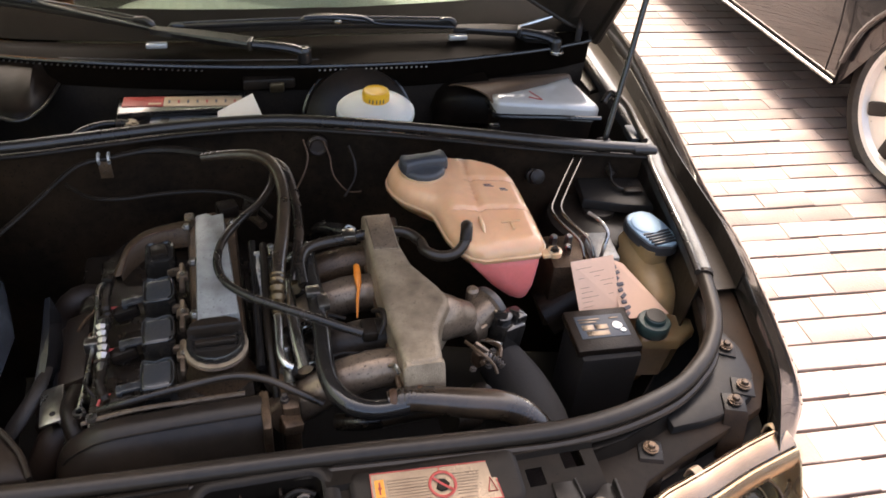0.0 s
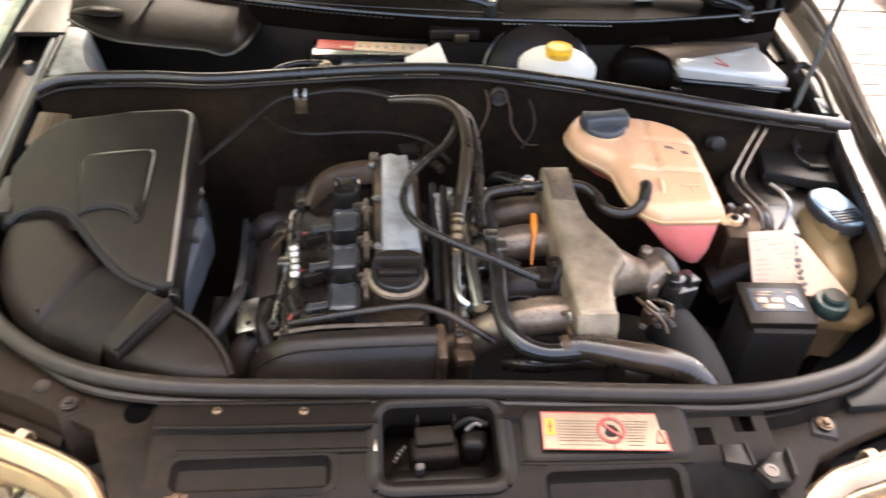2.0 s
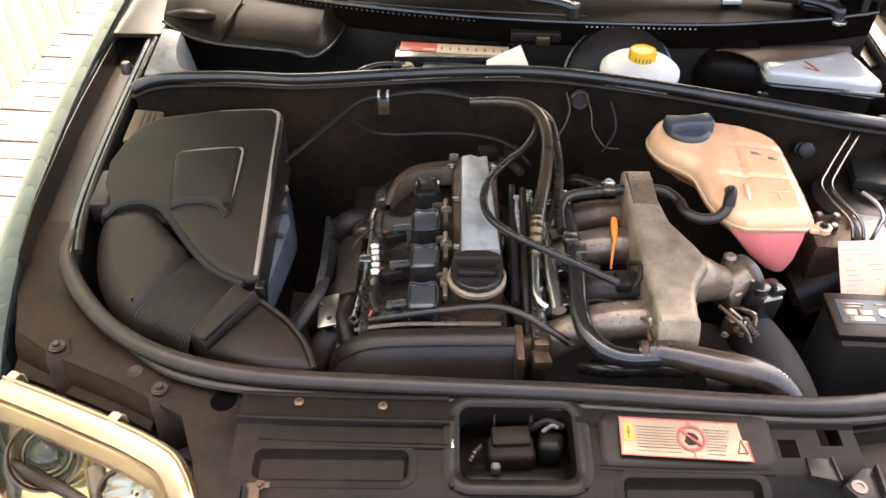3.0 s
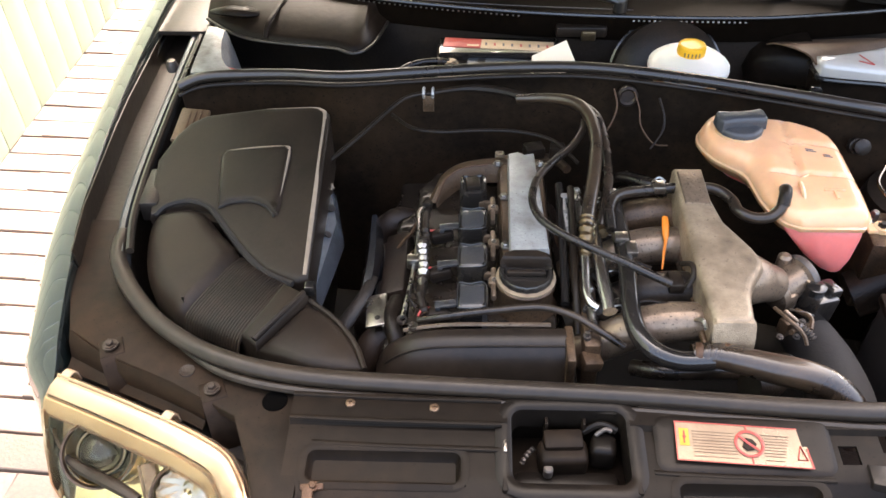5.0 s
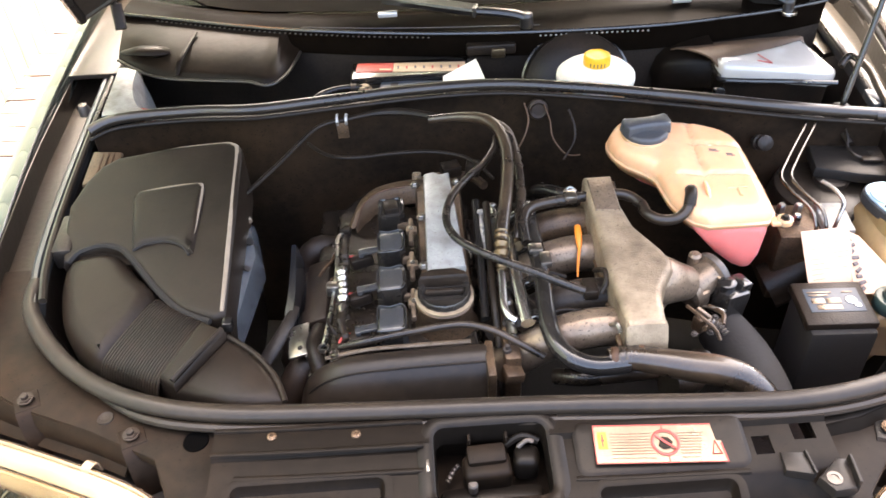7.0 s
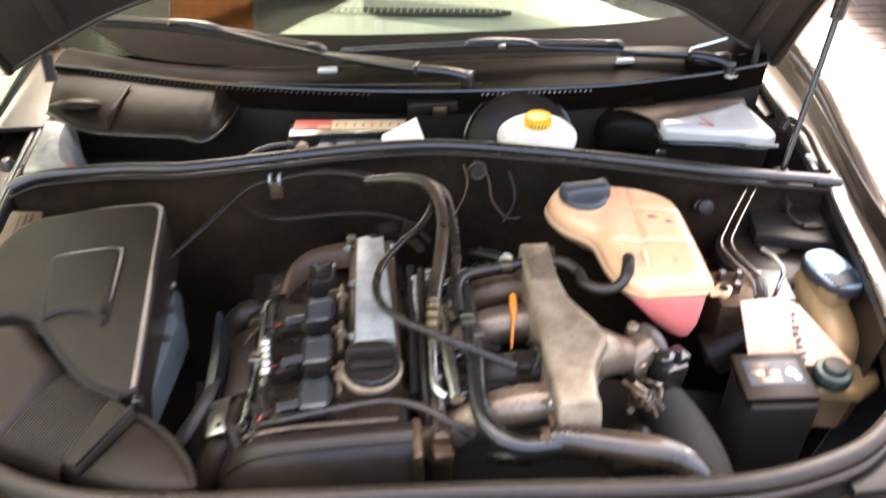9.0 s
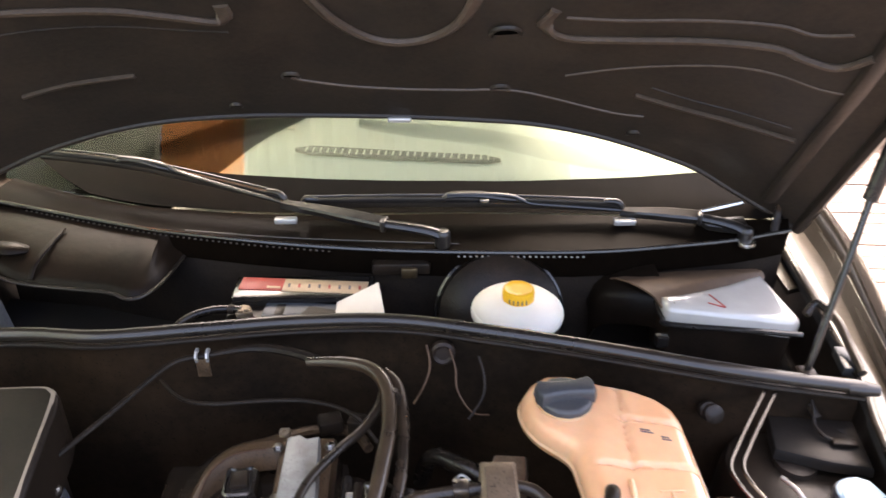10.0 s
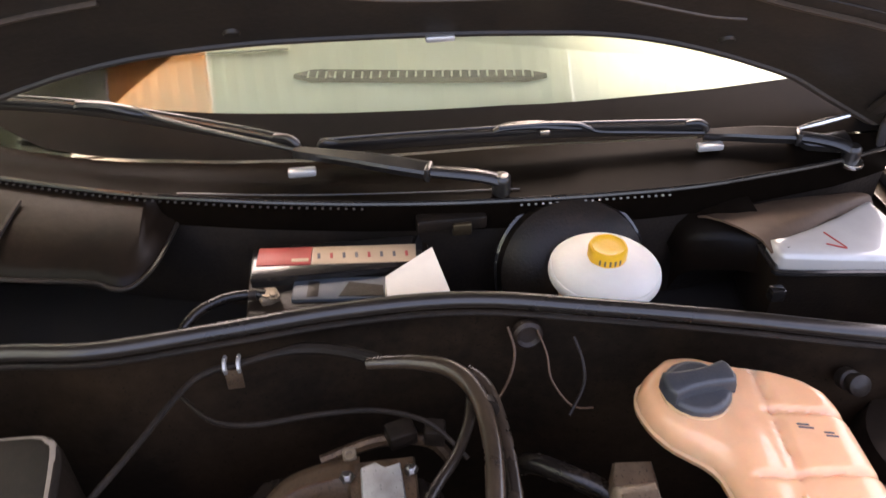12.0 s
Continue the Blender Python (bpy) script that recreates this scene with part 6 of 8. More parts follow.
part("exhaust_manifold", joined(*[tube([(-0.30, y, 0.64), (-0.345, y - 0.01, 0.655), (-0.375, y - 0.03, 0.60), (-0.37, 0.40, 0.48)], 0.024, 10, 4) for y in (0.30, 0.39, 0.48, 0.57)]), "rust", engine, "rusty exhaust manifold")
part("heat_plate", box((-0.350, 0.35, 0.665), (-0.308, 0.49, 0.690), 0.006, (0, -20, 0)), "rust", engine)
part("lifting_eye", joined(box((-0.366, 0.272, 0.694), (-0.334, 0.336, 0.699), 0.002, (0, -14, 4)), box((-0.338, 0.272, 0.66), (-0.333, 0.336, 0.698), 0.002, (0, -14, 4))), "steel", engine, "bare steel lifting plate")
part("plate_hole", lathe([(0.004, 0), (0.004, 0.0015), (0.003, 0.0015)], (-0.347, 0.287, 0.699), 12, (0, -14, 0)), "dark", engine)
part("plastic_guide", tube([(-0.322, 0.33, 0.69), (-0.326, 0.29, 0.70), (-0.318, 0.255, 0.69), (-0.31, 0.235, 0.66)], 0.013, 10, 5), "black", engine)
part("cable_rod", joined(tube([(-0.307, 0.262, 0.728), (-0.300, 0.32, 0.732), (-0.297, 0.372, 0.730), (-0.294, 0.42, 0.738), (-0.296, 0.48, 0.74), (-0.288, 0.50, 0.735)], 0.0035, 8, 4), lathe([(0.008, 0), (0.008, 0.005), (0.004, 0.005), (0.004, 0)], (-0.307, 0.258, 0.724), 14), box((-0.308, 0.365, 0.722), (-0.288, 0.382, 0.742), 0.003), lathe([(0.007, 0), (0.007, 0.005), (0.003, 0.005)], (-0.292, 0.248, 0.722), 14)), "steel", engine, "steel guide rod with eyelet")
part("coil_loom", tube([(-0.283, 0.52, 0.728), (-0.285, 0.455, 0.737), (-0.281, 0.42, 0.731), (-0.286, 0.375, 0.738), (-0.280, 0.34, 0.732), (-0.284, 0.30, 0.734), (-0.274, 0.268, 0.726)], 0.0075, 10, 6, ribs=0.3), "black", engine, "black wiring loom")
part("foil_wrap", tube([(-0.284, 0.418, 0.735), (-0.286, 0.395, 0.741), (-0.283, 0.372, 0.740), (-0.282, 0.345, 0.737), (-0.284, 0.315, 0.735)], [0.007, 0.010, 0.008, 0.010, 0.006], 8, 4, ribs=0.35), "steel", engine, "crumpled foil round the wiring")

# intake manifold
intake = thing("intake_manifold", (0.10, 0.36, 0.60), "dirty cast aluminium intake manifold with four runners", "intake manifold")
part("plenum", joined(stack([(0.104, 0.525), (0.101, 0.42), (0.101, 0.30), (0.106, 0.212), (0.116, 0.205), (0.150, 0.205), (0.160, 0.214), (0.164, 0.250), (0.170, 0.272), (0.182, 0.292), (0.194, 0.308), (0.196, 0.324), (0.186, 0.350), (0.172, 0.376), (0.158, 0.402), (0.150, 0.45), (0.150, 0.525)], [(0.004, 0.70), (0, 0.715), (0, 0.782), (0.002, 0.788), (0.006, 0.7915), (0.012, 0.7925)], tilt=(0, 0.05), about=(0.1, 0.3))), "alu", intake, "pitted pale aluminium plenum, oil-stained")
part("plenum_nose", loft([[(x, 0.214, 0.7865 - d), (x, 0.207, 0.785 - d), (x, 0.199, 0.770 - d), (x, 0.193, 0.748 - d), (x, 0.196, 0.715)] for x, d in ((0.105, 0.006), (0.109, 0.001), (0.118, 0.0), (0.148, 0.0), (0.157, 0.001), (0.161, 0.006))], 0.003), "alu", intake, "sloping front face of the plenum")
part("plenum_step", slab([(0.108, 0.512), (0.108, 0.438), (0.146, 0.432), (0.146, 0.512)], 0.795, 0.804, 0.004, (0, 0.05), (0.12, 0.47)), "runner_metal", intake)
part("plenum_tail", stack([(0.118, 0.525), (0.122, 0.570), (0.131, 0.592), (0.176, 0.588), (0.174, 0.560), (0.168, 0.525)], [(-0.004, 0.66), (0, 0.70), (0, 0.738), (0.003, 0.744), (0.008, 0.7455)]), "runner_metal", intake, "stained rear end of the plenum")
part("plenum_ridge", joined(box((0.098, 0.205, 0.735), (0.106, 0.525, 0.745), 0.003), box((0.105, 0.200, 0.738), (0.162, 0.206, 0.748), 0.003)), "alu_dark", intake)
for k, (y, r) in enumerate(((0.490, 0.026), (0.414, 0.029), (0.318, 0.027), (0.255, 0.028))):
    part("runner", tube([(-0.06, y, 0.665), (-0.02, y, 0.695), (0.025, y, 0.722), (0.07, y, 0.735), (0.115, y, 0.735)], [r, r, r, r, r * 0.95], 16, 4), ("alu_dark", "runner_metal", "dusty_black", "runner_metal")[k], intake, ("", "pale worn runner", "black runner sleeve", "brown stained runner")[k])
part("flange", box((-0.055, 0.22, 0.62), (-0.03, 0.53, 0.72), 0.006), "alu_dark", intake)
part("plenum_shoulder", tube([(0.155, 0.325, 0.752), (0.185, 0.328, 0.748), (0.212, 0.333, 0.738), (0.232, 0.338, 0.730)], [0.040, 0.038, 0.030, 0.025], 18, 4), "runner_metal", intake, "sloping brown outlet of the plenum")
throttle = part("throttle_body", joined(lathe([(0.024, -0.040), (0.030, -0.036), (0.030, -0.026), (0.025, -0.022), (0.026, 0.012), (0.031, 0.016), (0.031, 0.026), (0.020, 0.028)], (0.262, 0.356, 0.718), 26, (0, 78, 28)), lathe([(0.010, 0), (0.010, 0.020), (0.006, 0.024)], (0.252, 0.378, 0.728), 14), box((0.236, 0.318, 0.690), (0.262, 0.350, 0.722), 0.006, (0, 0, 28))), "runner_metal", intake, "dirty throttle body with clips")
motor = part("throttle_motor", joined(box((0.274, 0.308, 0.672), (0.318, 0.346, 0.722), 0.006, (0, 8, 24)), box((0.300, 0.322, 0.690), (0.322, 0.352, 0.730), 0.004, (0, 8, 24)), lathe([(0.014, 0), (0.014, 0.012), (0.010, 0.014)], (0.288, 0.330, 0.722), 16)), "gloss_black", throttle, "black plug block of the throttle")
part("label", box((0.276, 0.336, 0.7325), (0.292, 0.349, 0.7345), 0.0005, (0, 10, 24)), "cream", motor, "small cream label")
part("clamp_band", lathe([(0.0318, 0.016), (0.0328, 0.018), (0.0328, 0.024), (0.0318, 0.026)], (0.262, 0.356, 0.718), 26, (0, 78, 28)), "dull_bolt", throttle)
part("wire_loop", tube([(0.246, 0.300, 0.716), (0.258, 0.288, 0.724), (0.272, 0.284, 0.720), (0.276, 0.296, 0.712)], 0.0018, 6, 4), "steel", throttle)
part("lever", joined(tube([(0.238, 0.292, 0.712), (0.246, 0.268, 0.716), (0.232, 0.250, 0.722)], 0.004, 8, 4), tube([(0.252, 0.296, 0.72), (0.266, 0.276, 0.724), (0.260, 0.256, 0.722)], 0.0035, 8, 4), box((0.228, 0.270, 0.69), (0.246, 0.288, 0.718), 0.004, (0, 0, 30)), tube([(0.215, 0.285, 0.735), (0.228, 0.262, 0.735), (0.244, 0.244, 0.728), (0.250, 0.232, 0.716)], 0.0028, 6, 4)), "alu_dark", throttle)
part("spring", tube([(0.240, 0.262, 0.722), (0.248, 0.256, 0.726), (0.256, 0.250, 0.722), (0.262, 0.243, 0.716)], 0.006, 8, 5, ribs=0.4), "dull_bolt", throttle)
part("cam_plate", joined(box((0.226, 0.276, 0.715), (0.250, 0.282, 0.728), 0.002, (0, 25, -35)), box((0.250, 0.262, 0.706), (0.270, 0.270, 0.716), 0.002, (0, 0, 55))), "runner_metal", throttle, "plated throttle plates")
for at in ((0.219, 0.250, 0.712), (0.256, 0.276, 0.716), (0.246, 0.258, 0.704)):
    part("screw", bolt(at, 0.0036), "dull_bolt", throttle)
part("intake_duct", tube([(0.285, 0.315, 0.655), (0.305, 0.265, 0.640), (0.315, 0.21, 0.625), (0.315, 0.15, 0.605)], [0.036, 0.042, 0.046, 0.046], 18, 5), "dark", intake, "fat black rubber intake duct")
part("lower_pipe", tube([(0.17, 0.19, 0.68), (0.21, 0.21, 0.66), (0.24, 0.25, 0.66)], 0.02, 10, 4), "black", intake)
part("lower_pipe", tube([(0.16, 0.42, 0.68), (0.20, 0.40, 0.66), (0.23, 0.42, 0.64)], 0.022, 10, 4), "black", intake)
dip = part("dipstick", tube([(0.068, 0.350, 0.745), (0.072, 0.372, 0.758), (0.077, 0.392, 0.766)], [0.0014, 0.0022, 0.0026], 8, 3), "orange", engine, "orange dipstick handle")
part("dipstick_handle", tube([(0.077, 0.392, 0.764), (0.078, 0.402, 0.768), (0.079, 0.416, 0.773), (0.080, 0.430, 0.776), (0.080, 0.434, 0.774)], [0.0026, 0.0048, 0.0056, 0.0048, 0.0025], 12, 4, flat=0.7), "orange", dip)
part("injector_clip", joined(tube([(0.088, 0.335, 0.77), (0.098, 0.32, 0.783), (0.098, 0.302, 0.778), (0.09, 0.292, 0.765)], 0.004, 8, 4), box((0.066, 0.292, 0.75), (0.088, 0.325, 0.768), 0.004)), "black", intake)
part("wire_clip", tube([(0.083, 0.245, 0.74), (0.092, 0.238, 0.756), (0.098, 0.226, 0.768), (0.102, 0.218, 0.760)], 0.003, 6, 4), "steel", intake)


# injectors, rail and small fittings between the valve cover and the runners
rail = part("fuel_rail", tube([(-0.040, 0.545, 0.738), (-0.040, 0.44, 0.736), (-0.040, 0.33, 0.733), (-0.040, 0.245, 0.728)], 0.0075, 10, 4), "steel", intake, "worn steel fuel rail")
for y in (0.275, 0.345, 0.425, 0.505):
    inj = part("injector", lathe([(0.006, -0.02), (0.008, -0.012), (0.0105, -0.008), (0.0105, 0.012), (0.007, 0.016), (0.006, 0.022)], (-0.022, y, 0.728), 14, (0, -42, 0)), "black", intake, "black fuel injector")
    part("injector_plug", box((-0.020, y - 0.008, 0.738), (0.002, y + 0.008, 0.750), 0.003, (0, -30, 8)), "gloss_black", inj)
    part("wire_lock", tube([(-0.018, y - 0.009, 0.750), (-0.008, y - 0.010, 0.755), (0.001, y - 0.006, 0.750)], 0.0012, 6, 3), "steel", inj)
    part("injector_lead", tube([(0.0, y, 0.745), (-0.004, y + 0.016, 0.752), (-0.014, y + 0.030, 0.750), (-0.028, y + 0.040, 0.745)], 0.0026, 6, 4), "black", inj)
    part("rail_bolt", bolt((-0.040, y + 0.034, 0.742), 0.0045), "steel", rail)
for k, (y, z) in enumerate(((0.235, 0.732), (0.285, 0.735), (0.368, 0.738), (0.452, 0.738), (0.540, 0.738))):
    part("flange_stud", joined(lathe([(0.006, 0), (0.006, 0.005), (0.0035, 0.005), (0.0035, 0.012)], (-0.050 + 0.004 * (k % 2), y, z - 0.012), 8)), "dull_bolt", intake)
part("bracket_strip", joined(box((-0.066, 0.40, 0.742), (-0.058, 0.52, 0.748), 0.0015, (0, 0, 3)), box((-0.070, 0.512, 0.738), (-0.050, 0.524, 0.750), 0.002)), "pale_metal", intake, "thin bare metal strip")
for a, b, c in (((-0.008, 0.335, 0.748), (0.020, 0.352, 0.757), (0.050, 0.345, 0.752)), ((-0.006, 0.265, 0.745), (0.03, 0.278, 0.752), (0.062, 0.268, 0.756)), ((0.020, 0.225, 0.720), (0.045, 0.205, 0.726), (0.078, 0.212, 0.716))):
    part("thin_lead", tube([a, b, c], 0.0024, 6, 5), "black", intake)
part("lower_hose", tube([(0.02, 0.235, 0.66), (0.06, 0.215, 0.675), (0.11, 0.220, 0.672), (0.17, 0.235, 0.655), (0.20, 0.26, 0.62)], 0.012, 10, 5), "hose", intake)
for k in range(3):
    y = 0.30 + 0.085 * k
    part("loose_wire", tube([(-0.296, y + 0.02, 0.728), (-0.303, y + 0.005, 0.735), (-0.298, y - 0.012, 0.738), (-0.290, y - 0.02, 0.728)], 0.0018, 6, 4), ("black", "copper", "black")[k], engine)
    part("tie_clip", box((-0.292, y + 0.028, 0.728), (-0.276, y + 0.034, 0.744), 0.002, (0, 0, 12 - 9 * k)), "black", engine)
part("earth_strap", tube([(-0.330, 0.45, 0.690), (-0.318, 0.46, 0.702), (-0.310, 0.475, 0.70), (-0.302, 0.50, 0.702)], 0.003, 6, 4), "copper", engine)
part("rear_connector", joined(box((-0.120, 0.662, 0.715), (-0.085, 0.690, 0.738), 0.004, (0, 0, 15)), box((-0.075, 0.655, 0.72), (-0.050, 0.680, 0.745), 0.004, (0, 0, -12))), "black", engine)
part("rear_pipe", tube([(-0.20, 0.675, 0.69), (-0.13, 0.685, 0.705), (-0.07, 0.672, 0.712), (-0.045, 0.635, 0.715)], 0.008, 8, 4), "alu_dark", engine)


# ---- hoses and cables ----
def hose(name, pts, r, mat, label, category="hose", clamps=(), seg=12, n=6):
    at = Vector(pts[0])
    ob = thing(name, at, label, category)
    part("pipe", tube(pts, r, seg, n), mat, ob)
    line = spline(pts, n)
    rad = max(r) if isinstance(r, (list, tuple)) else r
    for f in clamps:
        i = min(int(f * (len(line) - 1)), len(line) - 2)
        a, b = line[i], line[i + 1]
        d = (b - a).normalized() * rad * 0.7
        part("clamp", tube([a - d, a - d * 0.3, a + d * 0.3, a + d], [rad * 1.10, rad * 1.16, rad * 1.16, rad * 1.10], seg, 2), "rust", ob)
    return ob


vent = hose("vent_hose", [(-0.002, 0.405, 0.772), (-0.002, 0.445, 0.784), (0.018, 0.474, 0.787), (0.077, 0.488, 0.786), (0.13, 0.494, 0.786), (0.165, 0.487, 0.788), (0.185, 0.466, 0.785), (0.19, 0.44, 0.784), (0.208, 0.425, 0.783), (0.232, 0.424, 0.785), (0.248, 0.433, 0.793), (0.255, 0.443, 0.803)], 0.0085, "hose", "thin black rubber hose from the coolant tank")
part("hose_clip", joined(box((0.068, 0.478, 0.783), (0.088, 0.500, 0.797), 0.003), tube([(0.07, 0.50, 0.792), (0.08, 0.505, 0.797), (0.09, 0.50, 0.792)], 0.002, 6, 3)), "steel", vent)
water = hose("coolant_pipe", [(0.012, 0.505, 0.76), (0.010, 0.44, 0.766), (0.012, 0.38, 0.766), (0.011, 0.31, 0.762), (0.008, 0.25, 0.758), (0.014, 0.212, 0.753), (0.034, 0.186, 0.748), (0.064, 0.177, 0.743), (0.105, 0.180, 0.742)], 0.0135, "gloss_black", "black coolant pipe bent round the intake runners", "pipe", ())
part("square_clip", joined(box((-0.002, 0.372, 0.775), (0.018, 0.390, 0.784), 0.002), box((0.012, 0.345, 0.772), (0.028, 0.372, 0.782), 0.002)), "steel", water)
rad = hose("radiator_hose", [(0.080, 0.186, 0.742), (0.110, 0.186, 0.744), (0.14, 0.178, 0.745), (0.18, 0.168, 0.742), (0.22, 0.160, 0.738), (0.252, 0.148, 0.730), (0.278, 0.128, 0.708), (0.285, 0.118, 0.66)], [0.0165, 0.0170, 0.0185, 0.0205, 0.0215, 0.0215, 0.021, 0.020], "dusty_hose", "thick black radiator hose with ridged neck", clamps=())
for k in range(5):
    x = 0.088 + 0.009 * k
    part("ridge", tube([(x - 0.003, 0.1865, 0.7435), (x, 0.186, 0.744), (x + 0.003, 0.1855, 0.744)], [0.0168, 0.0178, 0.0168], 14, 2), "clamp_rust" if k in (0, 4) else "dusty_hose", rad)
hose("vacuum_cable", [(-0.022, 0.655, 0.806), (-0.030, 0.622, 0.802), (-0.050, 0.582, 0.80), (-0.075, 0.545, 0.805), (-0.108, 0.49, 0.808), (-0.121, 0.44, 0.806), (-0.113, 0.395, 0.805), (-0.085, 0.362, 0.803), (-0.045, 0.335, 0.80), (0.0, 0.308, 0.797), (0.035, 0.288, 0.792), (0.062, 0.278, 0.785)], 0.0062, "hose", "looping black vacuum hose over the engine", seg=10)
fuel = hose("fuel_hose", [(-0.135, 0.722, 0.805), (-0.085, 0.708, 0.815), (-0.042, 0.685, 0.822), (-0.018, 0.645, 0.822), (-0.012, 0.58, 0.815), (-0.022, 0.50, 0.802), (-0.034, 0.44, 0.788), (-0.040, 0.405, 0.778)], [0.0072, 0.0088, 0.0102, 0.0105, 0.0105, 0.0105, 0.0105, 0.0105], "dusty_hose", "black fuel hose with yellow fittings")
part("fitting", tube([(-0.038, 0.42, 0.783), (-0.041, 0.40, 0.776), (-0.043, 0.375, 0.766), (-0.044, 0.36, 0.760)], [0.012, 0.0125, 0.011, 0.009], 10, 4, ribs=0.25), "brass", fuel, "yellow threaded fitting")
fuel2 = hose("fuel_hose", [(-0.022, 0.69, 0.81), (-0.002, 0.662, 0.806), (0.006, 0.60, 0.797), (0.004, 0.52, 0.785), (-0.008, 0.45, 0.772), (-0.014, 0.425, 0.762)], 0.0085, "dusty_hose", "thin black hose beside the fuel hose")
part("fitting", lathe([(0.009, -0.012), (0.010, -0.004), (0.010, 0.004), (0.008, 0.012)], (-0.015, 0.42, 0.758), 12, (70, 0, 10)), "brass", fuel2)
part("band", lathe([(0.014, -0.006), (0.0145, 0), (0.014, 0.006)], (-0.010, 0.63, 0.815), 14, (80, 0, 0)), "black", fuel2)
hose("steel_pipe", [(-0.044, 0.385, 0.764), (-0.046, 0.335, 0.756), (-0.048, 0.298, 0.750), (-0.043, 0.278, 0.746), (-0.034, 0.272, 0.742)], 0.0062, "bright_steel", "bent bare steel pipe", "pipe")
hose("steel_pipe", [(-0.022, 0.43, 0.762), (-0.024, 0.37, 0.758), (-0.022, 0.31, 0.752), (-0.018, 0.262, 0.745)], [0.006, 0.0085, 0.0105, 0.0105], "bright_steel", "straight worn steel pipe", "pipe")
hose("wiring_conduit", [(-0.052, 0.53, 0.755), (-0.055, 0.46, 0.753), (-0.058, 0.39, 0.748), (-0.060, 0.31, 0.735), (-0.058, 0.26, 0.70)], 0.006, "black", "black conduit beside the valve cover", "conduit")
hose("wiring_conduit", [(-0.068, 0.55, 0.745), (-0.070, 0.46, 0.74), (-0.072, 0.38, 0.735), (-0.075, 0.30, 0.72)], 0.007, "gloss_black", "black conduit beside the valve cover", "conduit")
hose("ignition_cable", [(-0.285, 0.262, 0.722), (-0.243, 0.256, 0.738), (-0.18, 0.262, 0.744), (-0.115, 0.268, 0.746), (-0.071, 0.256, 0.744), (-0.035, 0.236, 0.735), (0.0, 0.22, 0.72)], 0.0052, "hose", "thin black cable in front of the oil cap", "cable")
clipw = hose("heater_cable", [(-0.45, 0.57, 0.775), (-0.40, 0.64, 0.785), (-0.348, 0.716, 0.797), (-0.32, 0.737, 0.801), (-0.291, 0.742, 0.803), (-0.24, 0.752, 0.806), (-0.204, 0.755, 0.806), (-0.16, 0.742, 0.808), (-0.12, 0.722, 0.808)], [0.004, 0.004, 0.004, 0.004, 0.004, 0.005, 0.0075, 0.0075, 0.0075], "black", "thin cable clipped along the bulkhead", "cable", seg=8)
part("clip", joined(box((-0.302, 0.736, 0.768), (-0.282, 0.739, 0.800), 0.001), lathe([(0.0042, 0.0), (0.0042, 0.002), (0.002, 0.002)], (-0.292, 0.736, 0.780), 12, (90, 0, 0))), "alu_dark", clipw, "bare metal clip")
part("clip_hook", joined(*[tube([(x, 0.737, 0.798), (x, 0.734, 0.806), (x, 0.741, 0.812), (x, 0.750, 0.808)], 0.0028, 6, 4, flat=1.4) for x in (-0.300, -0.284)]), "pale_metal", clipw)
hose("bulkhead_wire", [(-0.36, 0.74, 0.76), (-0.32, 0.70, 0.757), (-0.27, 0.688, 0.757), (-0.20, 0.692, 0.758), (-0.13, 0.69, 0.757), (-0.07, 0.665, 0.755), (-0.03, 0.62, 0.74)], 0.0032, "black", "thin wire sagging along the bulkhead", "wire", seg=8)
hose("bulkhead_wire", [(0.04, 0.758, 0.805), (0.045, 0.735, 0.785), (0.037, 0.715, 0.765), (0.02, 0.70, 0.74)], 0.0019, "copper", "thin coppery wire below the bulkhead seal", "wire", seg=8)
hose("bulkhead_wire", [(0.075, 0.748, 0.805), (0.083, 0.725, 0.785), (0.085, 0.70, 0.765), (0.105, 0.675, 0.745), (0.13, 0.668, 0.745)], 0.0015, "copper", "thin wire below the bulkhead seal", "wire", seg=8)
hose("bulkhead_wire", [(0.118, 0.735, 0.80), (0.125, 0.712, 0.78), (0.122, 0.69, 0.76), (0.10, 0.665, 0.74)], 0.0021, "black", "thin wire below the bulkhead seal", "wire", seg=8)
hose("heater_hose", [(0.03, 0.68, 0.60), (0.045, 0.64, 0.69), (0.08, 0.605, 0.712), (0.12, 0.575, 0.71), (0.15, 0.54, 0.69), (0.16, 0.50, 0.62)], 0.013, "hose", "black heater hose behind the intake")
single("grommet", lathe([(0.019, -0.008), (0.019, 0.002), (0.015, 0.006), (0.011, 0.002)], (0.065, 0.754, 0.792), 20, (80, 0, 0)), "rust", (0.065, 0.752, 0.795), "round rubber grommet in the bulkhead", "grommet")
for dx, lab in ((0.0, "bent brake pipe running to the brake unit"), (0.017, "bent brake pipe beside its twin")):
    hose("brake_pipe", [(0.529 + dx, 0.665, 0.79), (0.494 + dx, 0.62, 0.778), (0.461 + dx, 0.575, 0.768), (0.440 + dx, 0.540, 0.764), (0.446 + dx, 0.510, 0.758), (0.468 + dx, 0.475, 0.745), (0.472 + dx, 0.455, 0.73), (0.474 + dx, 0.44, 0.70)], 0.0028, "brass_pipe", lab, "brake pipe", seg=8)
hose("brake_pipe", [(0.500, 0.520, 0.765), (0.515, 0.50, 0.760), (0.522, 0.478, 0.75), (0.512, 0.462, 0.735), (0.505, 0.455, 0.70)], 0.0034, "steel", "short hooked brake pipe", "brake pipe", seg=8)

# ---- coolant expansion tank ----
tank = thing("coolant_tank", (0.29, 0.48, 0.69), "yellowed translucent coolant tank with pink coolant", "coolant tank")
